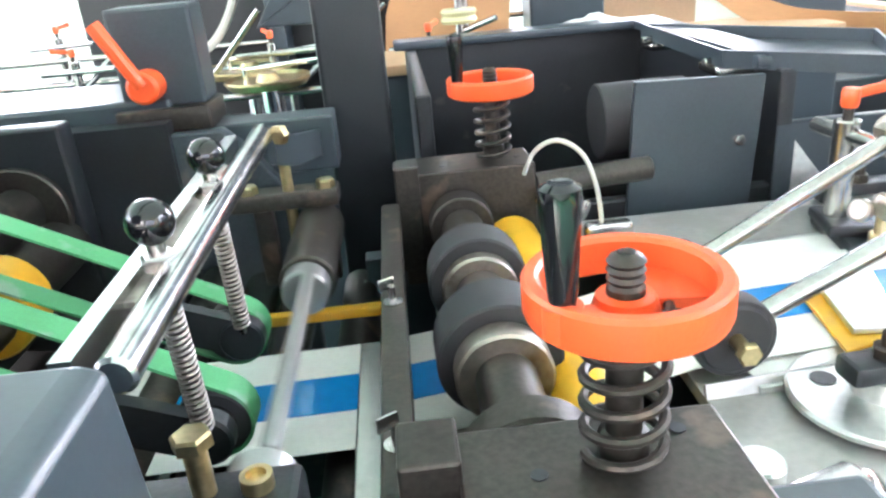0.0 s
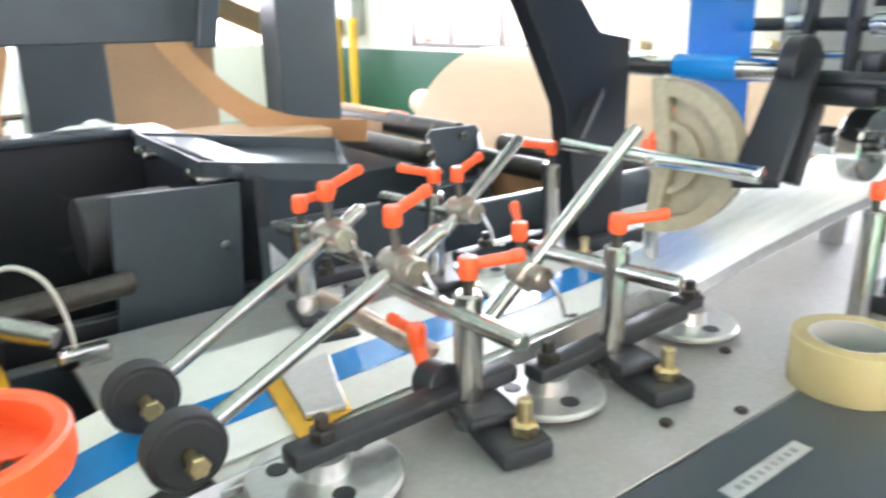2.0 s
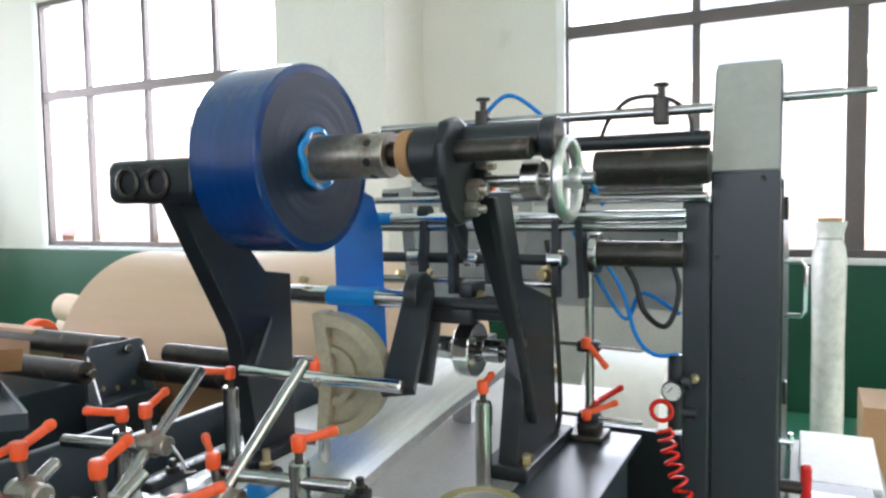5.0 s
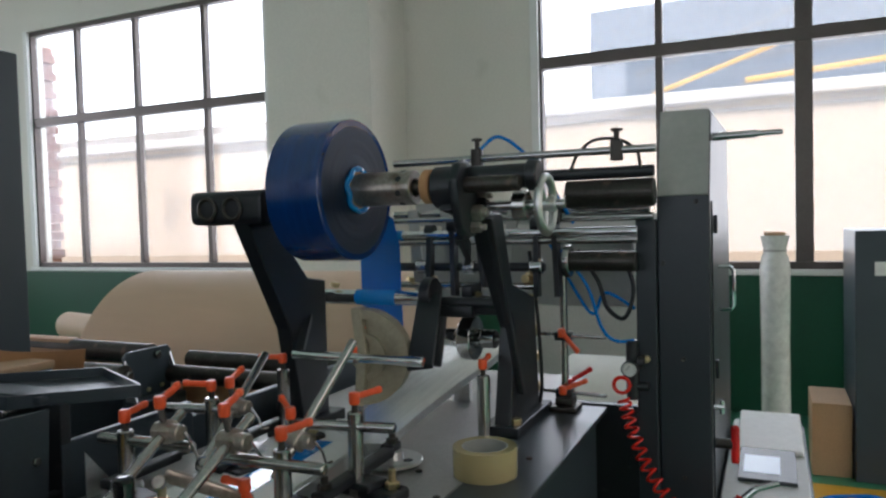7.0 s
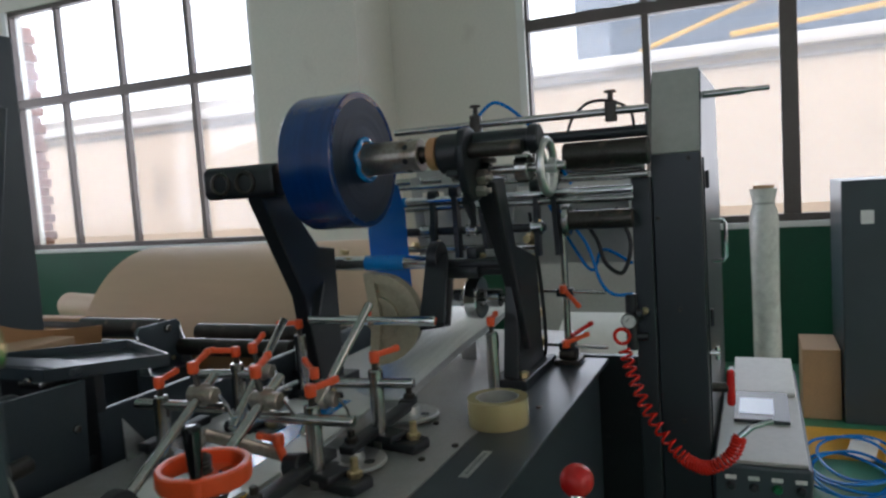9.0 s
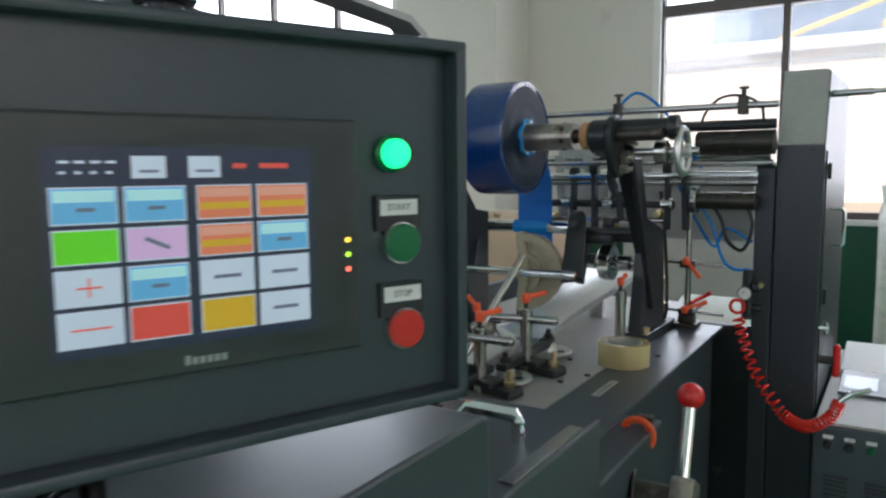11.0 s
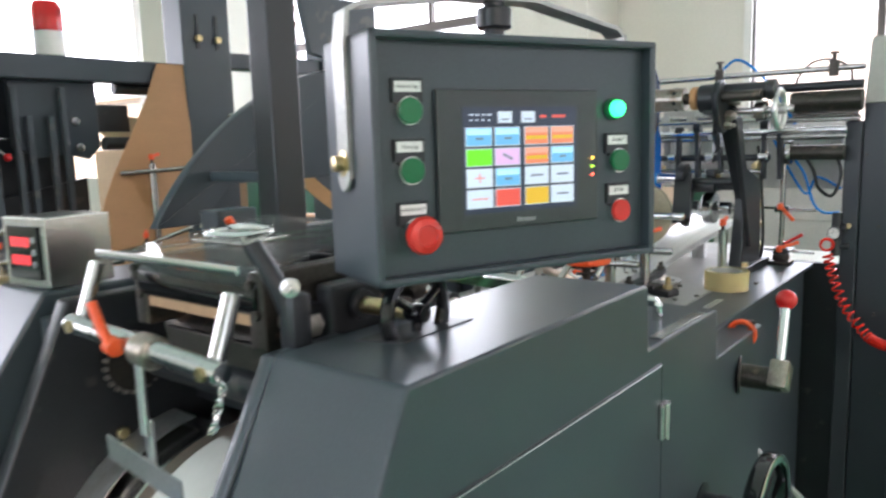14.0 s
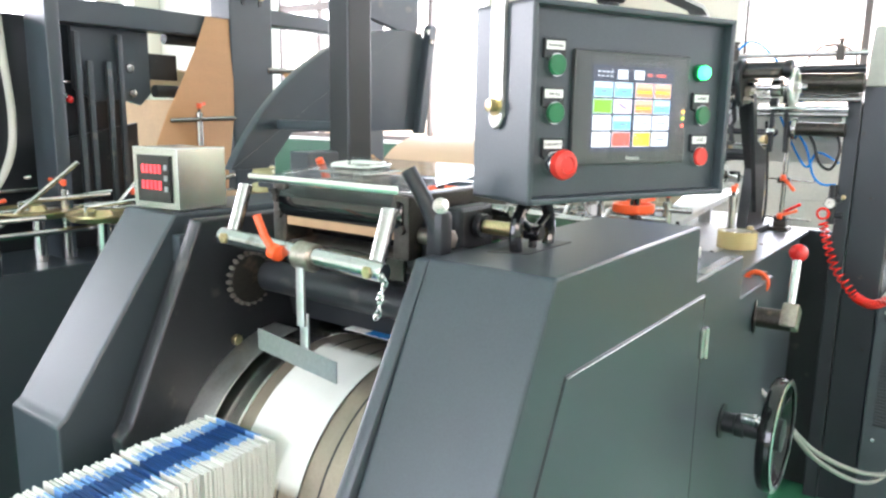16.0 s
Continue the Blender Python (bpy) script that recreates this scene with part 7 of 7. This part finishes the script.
bm = B(); prism(bm, [(0.955, 1.60), (0.99, 1.60), (0.93, 1.24), (0.895, 1.24)], 1.57, 1.60, "y", 0.003)
part("edge_bar", bm, PAINT, gd)
bm = B(); span(bm, (0.30, 1.36, 1.26), (0.32, 1.60, 1.285), 0.003)
part("bracket", bm, PAINT, gd)
for x, z in ((0.93, 1.575), (0.95, 1.545)):
    bm = B(); hexhead(bm, (x, 1.57, z), (0, -1, 0), 0.010, 0.01)
    part("bolt", bm, STEEL, gd)
wb = thing("white_table", (-0.5, 3.0, 0), "white laminated long table of the neighbouring machine", "table")
bm = B(); span(bm, (-1.3, 2.66, 0.86), (0.25, 3.3, 0.90), 0.004)
part("top", bm, SILL, wb)
bm = B(); span(bm, (-1.25, 2.92, 0.0), (0.2, 3.2, 0.86), 0.004)
part("base", bm, PAINT, wb)
for k, (x, y, tz, yaw) in enumerate(((-0.9, 2.35, 1.05, 30), (-0.7, 2.25, 1.02, 150), (-0.45, 2.3, 1.06, 200), (-0.2, 2.2, 1.02, 20), (0.05, 2.3, 1.06, 120), (0.25, 2.25, 1.02, -20), (0.45, 2.2, 1.05, 60), (-0.6, 2.6, 1.1, 60), (-0.05, 2.6, 1.1, 10), (0.35, 2.55, 1.12, 170), (0.62, 2.5, 1.08, 40), (0.55, 2.3, 1.3, 30))):
    rod_stand(x, y, tz, yaw, ((x - 0.1, y + 0.03, tz - 0.03), (x + 0.12, y - 0.05, tz - 0.02)), False, "clamp posts on the neighbouring machine", 0.84)
for k, (a, b) in enumerate((((-0.8, 2.3, 0.95), (-0.6, 2.2, 1.16)), ((-0.5, 2.25, 0.92), (-0.3, 2.35, 1.12)), ((-0.2, 2.35, 0.9), (0.05, 2.2, 1.15)), ((0.1, 2.2, 0.95), (0.35, 2.3, 1.13)), ((0.3, 2.4, 0.95), (0.62, 2.2, 1.08)))):
    bm = B(); rod(bm, a, b, 0.008); rod(bm, (a[0], a[1], 0.84), (a[0], a[1], a[2] + 0.02), 0.01)
    single("slant_rod", bm, STEEL, "bright slanting rod on the neighbouring machine", "guide rod", "neighbour rods")
for k in range(3):
    bm = B(); rod(bm, (-1.0, 2.15 + 0.2 * k, 0.96 + 0.04 * k), (0.7, 2.12 + 0.2 * k, 0.96 + 0.04 * k), 0.009)
    single("long_rod", bm, STEEL, "long bright rod along the neighbouring machine", "guide rod", "neighbour rods")
mw = thing("milky_wheels", (0.50, 1.95, 1.0), "two milky yellow plastic guide wheels on a vertical shaft", "guide wheel")
for z in (1.05, 1.105):
    bm = B(); lathe(bm, (0.50, 1.90, z), (0, 0, 1), [(0.008, 0), (0.034, 0), (0.038, 0.006), (0.034, 0.014), (0.038, 0.022), (0.034, 0.028), (0.008, 0.028)], 30)
    part("wheel", bm, MILKY, mw)
bm = B(); rod(bm, (0.50, 1.90, 1.075), (0.50, 1.90, 1.16), 0.008)
part("shaft", bm, STEEL, mw)
for x, y, r in ((-0.02, 2.33, 0.13), (0.06, 2.10, 0.10)):
    t = thing("guide_dish", (x, y, 0.985), "flat plated guide dish on the neighbouring table", "disc", "guide dishes")
    bm = B(); lathe(bm, (x, y, 0.985), (0, 0, 1), [(0, 0.03), (0.02, 0.03), (0.03, 0.012), (r - 0.01, 0.012), (r, 0.02), (r, 0.014), (r - 0.01, 0.0), (0, 0.0)], 40)
    part("dish", bm, ZINC, t)
    bm = B(); rod(bm, (x - 0.05, y, 1.025), (x + 0.22, y - 0.04, 1.045), 0.006); rod(bm, (x - 0.05, y, 0.985), (x - 0.05, y, 1.03), 0.006); rod(bm, (x, y, 0.84), (x, y, 0.99), 0.02)
    part("wand", bm, CHROME, t)
hose("suction_hose", smooth([(-0.06, 2.42, 1.9), (-0.05, 2.42, 1.65), (-0.04, 2.42, 1.45), (-0.03, 2.42, 1.28), (-0.05, 2.41, 1.16), (-0.12, 2.38, 1.06), (-0.22, 2.34, 1.03)]), 0.012, CLEARHOSE, "milky clear suction hose hanging down")
hp = thing("lamp_hood", (-0.06, 2.42, 1.88), "dark round hood at the top of the suction hose", "hood")
bm = B(); lathe(bm, (-0.06, 2.42, 1.86), (0, 0, 1), [(0.02, 0), (0.09, 0.03), (0.095, 0.05), (0.03, 0.09), (0.02, 0.3), (0, 0.3)], 30)
part("shell", bm, GREYBOX, hp)
rd = thing("signal_beacon", (0.3, 2.40, 1.645), "red-topped signal beacon on the frame beam", "beacon")
bm = B(); rod(bm, (0.30, 2.40, 1.645), (0.30, 2.40, 1.72), 0.045)
part("base", bm, SILL, rd)
bm = B(); lathe(bm, (0.30, 2.40, 1.72), (0, 0, 1), [(0, 0), (0.045, 0), (0.045, 0.07), (0.035, 0.09), (0, 0.092)], 26)
part("cap", bm, REDP, rd)

# ---- paper reels and far objects ----
bk = thing("paper_reel", (3.0, 2.4, 0.05), "huge brown kraft paper reel lying on its side", "paper reel")
bm = B(); lathe(bm, (3.0, 1.55, 0.60), (0, 1, 0), [(0.07, 0), (0.54, 0), (0.545, 0.004), (0.545, 1.69), (0.54, 1.695), (0.07, 1.695)], 96)
part("paper", bm, KRAFTROLL, bk)
bm = B(); tube(bm, (3.0, 1.54, 0.60), (3.0, 3.25, 0.60), 0.07, 0.055)
part("core", bm, CARD, bk)
bm = B()
for y in (1.5, 3.28):
    prism(bm, [(2.7, 0.0), (3.3, 0.0), (3.08, 0.62), (2.92, 0.62)], y - 0.03, y + 0.01, "y")
rod(bm, (3.0, 1.46, 0.60), (3.0, 3.32, 0.60), 0.04)
part("reel_stand", bm, BLACKP, bk)
for k, (x, y, z, r, L) in enumerate(((3.6, 4.55, 0.12, 0.12, 0.9), (3.85, 4.6, 0.12, 0.12, 0.9), (3.72, 4.58, 0.33, 0.12, 0.9), (3.5, 4.4, 0.54, 0.11, 0.9), (3.3, 4.2, 0.73, 0.09, 0.7))):
    bm = B(); lathe(bm, (x, y - L / 2, z), (0.25, 1, 0), [(0.03, 0), (r, 0), (r, L), (0.03, L), (0.03, 0)], 40)
    single("small_reel", bm, KRAFTROLL, "small pale paper reel stacked on others", "paper reel", "stacked reels")
xb = thing("roller_frame", (1.9, 2.1, 0), "dark roller frame feeding brown kraft paper", "roller frame")
for a, b, r in (((1.88, 2.10, 0.935), (1.88, 3.1, 0.935), 0.036), ((1.72, 2.06, 0.895), (1.72, 3.1, 0.895), 0.034), ((2.08, 1.45, 0.88), (2.08, 2.12, 0.88), 0.034), ((1.95, 1.60, 0.855), (1.95, 2.12, 0.855), 0.032)):
    bm = B(); rod(bm, a, b, r, 28)
    roller = part("roller", bm, OXIDE, xb, "dark steel roller")
    bm = B(); rod(bm, (a[0], a[1] - 0.03, a[2]), (a[0], a[1], a[2]), 0.014)
    part("journal", bm, STEEL, roller)
bm = B(); sweep(bm, [(2.62, 2.85, 0.52), (2.2, 2.85, 0.80), (1.95, 2.85, 0.955), (1.90, 2.85, 0.974), (1.86, 2.85, 0.970), (1.842, 2.85, 0.93), (1.84, 2.85, 0.60)], 0, flat=(0.72, 0.002, (0, 1, 0)))
part("kraft_sheet", bm, KRAFT, xb, "brown kraft sheet over the rollers")
bm = B(); sweep(bm, [(2.02, 2.02, 0.86), (1.99, 2.02, 0.70), (1.97, 2.02, 0.45)], 0, flat=(1.1, 0.002, (0, 1, 0)))
part("kraft_sheet", bm, KRAFT, xb, "brown kraft sheet below the rollers")
bm = B(); prism(bm, [(1.74, 0.80), (1.95, 0.80), (1.95, 0.945), (1.935, 0.962), (1.76, 0.962), (1.742, 0.945)], 2.085, 2.097, "y", 0.003)
part("bracket_plate", bm, PAINT, xb, "slate bracket plate")
bm = B(); span(bm, (1.74, 2.02, 0.60), (1.95, 2.10, 0.80), 0.004)
part("bracket_box", bm, PAINT, xb)
for x in (1.745, 1.945):
    bm = B(); prism(bm, [(2.085, 0.935), (2.035, 0.80), (2.085, 0.80)], x - 0.003, x + 0.003, "x")
    part("strut", bm, TINPLATE, xb)
for x, z in ((1.79, 0.83), (1.84, 0.82), (1.90, 0.825)):
    bm = B(); hexhead(bm, (x, 2.085, z), (0, -1, 0), 0.008, 0.007)
    part("bolt", bm, ZINC, xb)
bm = B(); span(bm, (1.1, 1.56, 0.0), (2.45, 1.64, 0.72), 0.004); span(bm, (2.3, 1.64, 0.0), (2.45, 2.3, 0.72), 0.004)
part("side_frame", bm, POSTP, xb)
oc = thing("orange_spool", (3.0, 4.15, 0.60), "orange plastic spool standing before the stacked reels", "spool")
bm = B(); lathe(bm, (3.0, 4.10, 0.64), (0, 1, 0), [(0.02, 0), (0.10, 0), (0.104, 0.004), (0.104, 0.07), (0.10, 0.074), (0.02, 0.074)], 36)
part("flange", bm, ORANGE, oc)
bm = B(); span(bm, (2.9, 4.08, 0.0), (3.1, 4.2, 0.55), 0.004)
part("stand", bm, BLACKP, oc)
bx = thing("cardboard_box", (0.9, 3.3, 0), "open brown cardboard box with flaps", "box")
bm = B(); span(bm, (0.95, 3.0, 0.9), (1.45, 3.5, 1.35), 0.003); span(bm, (0.9, 2.95, 0.0), (1.5, 3.55, 0.9))
part("body", bm, CARD, bx)
for k, (p, q) in enumerate((((0.95, 3.0, 1.35), (0.72, 2.9, 1.5)), ((1.45, 3.0, 1.35), (1.75, 2.95, 1.22)))):
    bm = B(); sweep(bm, [p, q], 0, flat=(0.45, 0.006, (0, 1, 0)))
    part("flap", bm, CARD, bx)
bm = B(); sweep(bm, smooth([(0.93, 2.25, 1.46), (0.976, 2.15, 1.326), (1.018, 2.05, 1.212), (1.088, 1.95, 1.111), (1.19, 1.88, 1.049), (1.36, 1.80, 1.03)]), 0, flat=(0.055, 0.002, (0.85, -0.45, 0.2)))
ks = thing("kraft_strip", (1.36, 1.80, 1.03), "hanging strip of brown kraft paper over the bench", "paper strip")
part("sheet", bm, KRAFT, ks)
bm = B(); rod(bm, (0.86, 2.29, 1.46), (1.0, 2.22, 1.46), 0.012)
part("hanging_bar", bm, STEEL, ks)

eb = thing("electrical_box", (5.36, 8.75, 1.12), "grey wall-mounted electrical box", "electrical box")
bm = B(); span(bm, (5.22, 8.4, 1.12), (5.388, 9.1, 1.8), 0.01)
part("case", bm, GREYBOX, eb)
bm = B(); span(bm, (5.21, 8.45, 1.17), (5.22, 9.05, 1.75), 0.004)
part("door", bm, GREYBOX, eb)
for y in (8.28, 8.66):
    bm = B(); rod(bm, (5.15, y, 0.0), (5.15, y, 1.32), 0.055)
    single("bollard", bm, YPIPE, "yellow painted pipe standing at the wall", "pipe", "yellow pipes")
bt = thing("wrapped_roll", (3.6, 0.11, 0), "tall roll wrapped in clear stretch film", "wrapped roll")
bm = B(); lathe(bm, (3.6, 0.11, 0.0), (0, 0, 1), [(0, 0), (0.062, 0), (0.062, 0.8), (0.064, 1.12), (0.055, 1.17), (0.045, 1.2), (0.06, 1.27), (0, 1.275)], 28)
for v in bm.verts:
    v.co.x += 0.006 * noise.noise(v.co * 14)
    v.co.y += 0.006 * noise.noise(v.co * 14 + V(9, 0, 0))
part("film", bm, PLASTICW, bt)
bm = B(); lathe(bm, (3.6, 0.11, 1.195), (0, 0, 1), [(0.03, 0), (0.05, 0.003), (0.05, 0.012), (0.03, 0.015)], 24)
part("tie", bm, GREYBOX, bt)
bm = B(); tube(bm, (3.6, 0.11, 1.26), (3.6, 0.11, 1.285), 0.045, 0.035)
part("core", bm, CARD, bt)
dc = thing("dark_cabinet", (4.45, -0.65, 0), "dark slate steel cabinet with a small nameplate", "cabinet")
bm = B(); span(bm, (4.15, -1.05, 0.0), (4.8, -0.255, 1.272), 0.006)
part("body", bm, PAINT, dc)
bm = B(); span(bm, (4.146, -0.40, 1.048), (4.149, -0.341, 1.117))
part("name_plate", bm, LABELW, dc)
cbx = thing("floor_carton", (4.4, -0.15, 0), "brown carton standing by the wall", "box")
bm = B(); span(bm, (4.2, -0.245, 0.0), (4.6, -0.06, 0.38), 0.004)
part("body", bm, CARD, cbx)
bm = B()
rng = random.Random(9)
for k in range(5):
    cx, cy = 3.45 + rng.uniform(-0.10, 0.10), -0.21 + rng.uniform(-0.05, 0.05)
    sweep(bm, [(cx + (0.22 + 0.02 * k) * math.cos(a), cy + 0.17 * math.sin(a), 0.014 + 0.013 * k + 0.006 * math.sin(3 * a + k)) for a in [2 * math.pi * i / 40 for i in range(40)]], 0.007, 7, closed=True)
single("hose_coil", bm, BLUEHOSE, "coiled blue air hose lying on the floor", "hose")
rc2 = thing("paper_scrap", (3.75, -0.28, 0.0), "crumpled white paper scraps on the floor", "scrap")
bm = B(); sweep(bm, [(3.6, -0.26, 0.02), (3.75, -0.30, 0.06), (3.9, -0.27, 0.02)], 0, flat=(0.12, 0.002, (0.3, 1, 0)))
part("sheet", bm, WHITEP, rc2)
ow = spoked_wheel("orange_handwheel", (0.800, 0.435, 0.914), (1, 0, 0), 0.026, 0.006, ORANGE, "small orange handwheel beside the bed edge")
bm = B(); rod(bm, (0.797, 0.435, 0.914), (0.84, 0.435, 0.914), 0.006); span(bm, (0.83, 0.42, 0.895), (0.85, 0.45, 0.935), 0.002)
part("shaft", bm, OXIDE, ow)


# ---- what moves ----
def motions():
    """The knife bar spins; bags slide over the drum, one every 0.4 s."""
    rows = []
    for i in range(481):
        rows.append((i / 30, pose(KX, 0.80, KZ, 0, -72 + 30 * i, 0)))
    walk(knife, rows)
    rows = []
    for i in range(97):
        t = i / 6
        rows.append((t, pose(DC[0], 0.87, DC[2], 0, -225 * (t - 15.12), 0)))
    walk(stream, rows)


motions()
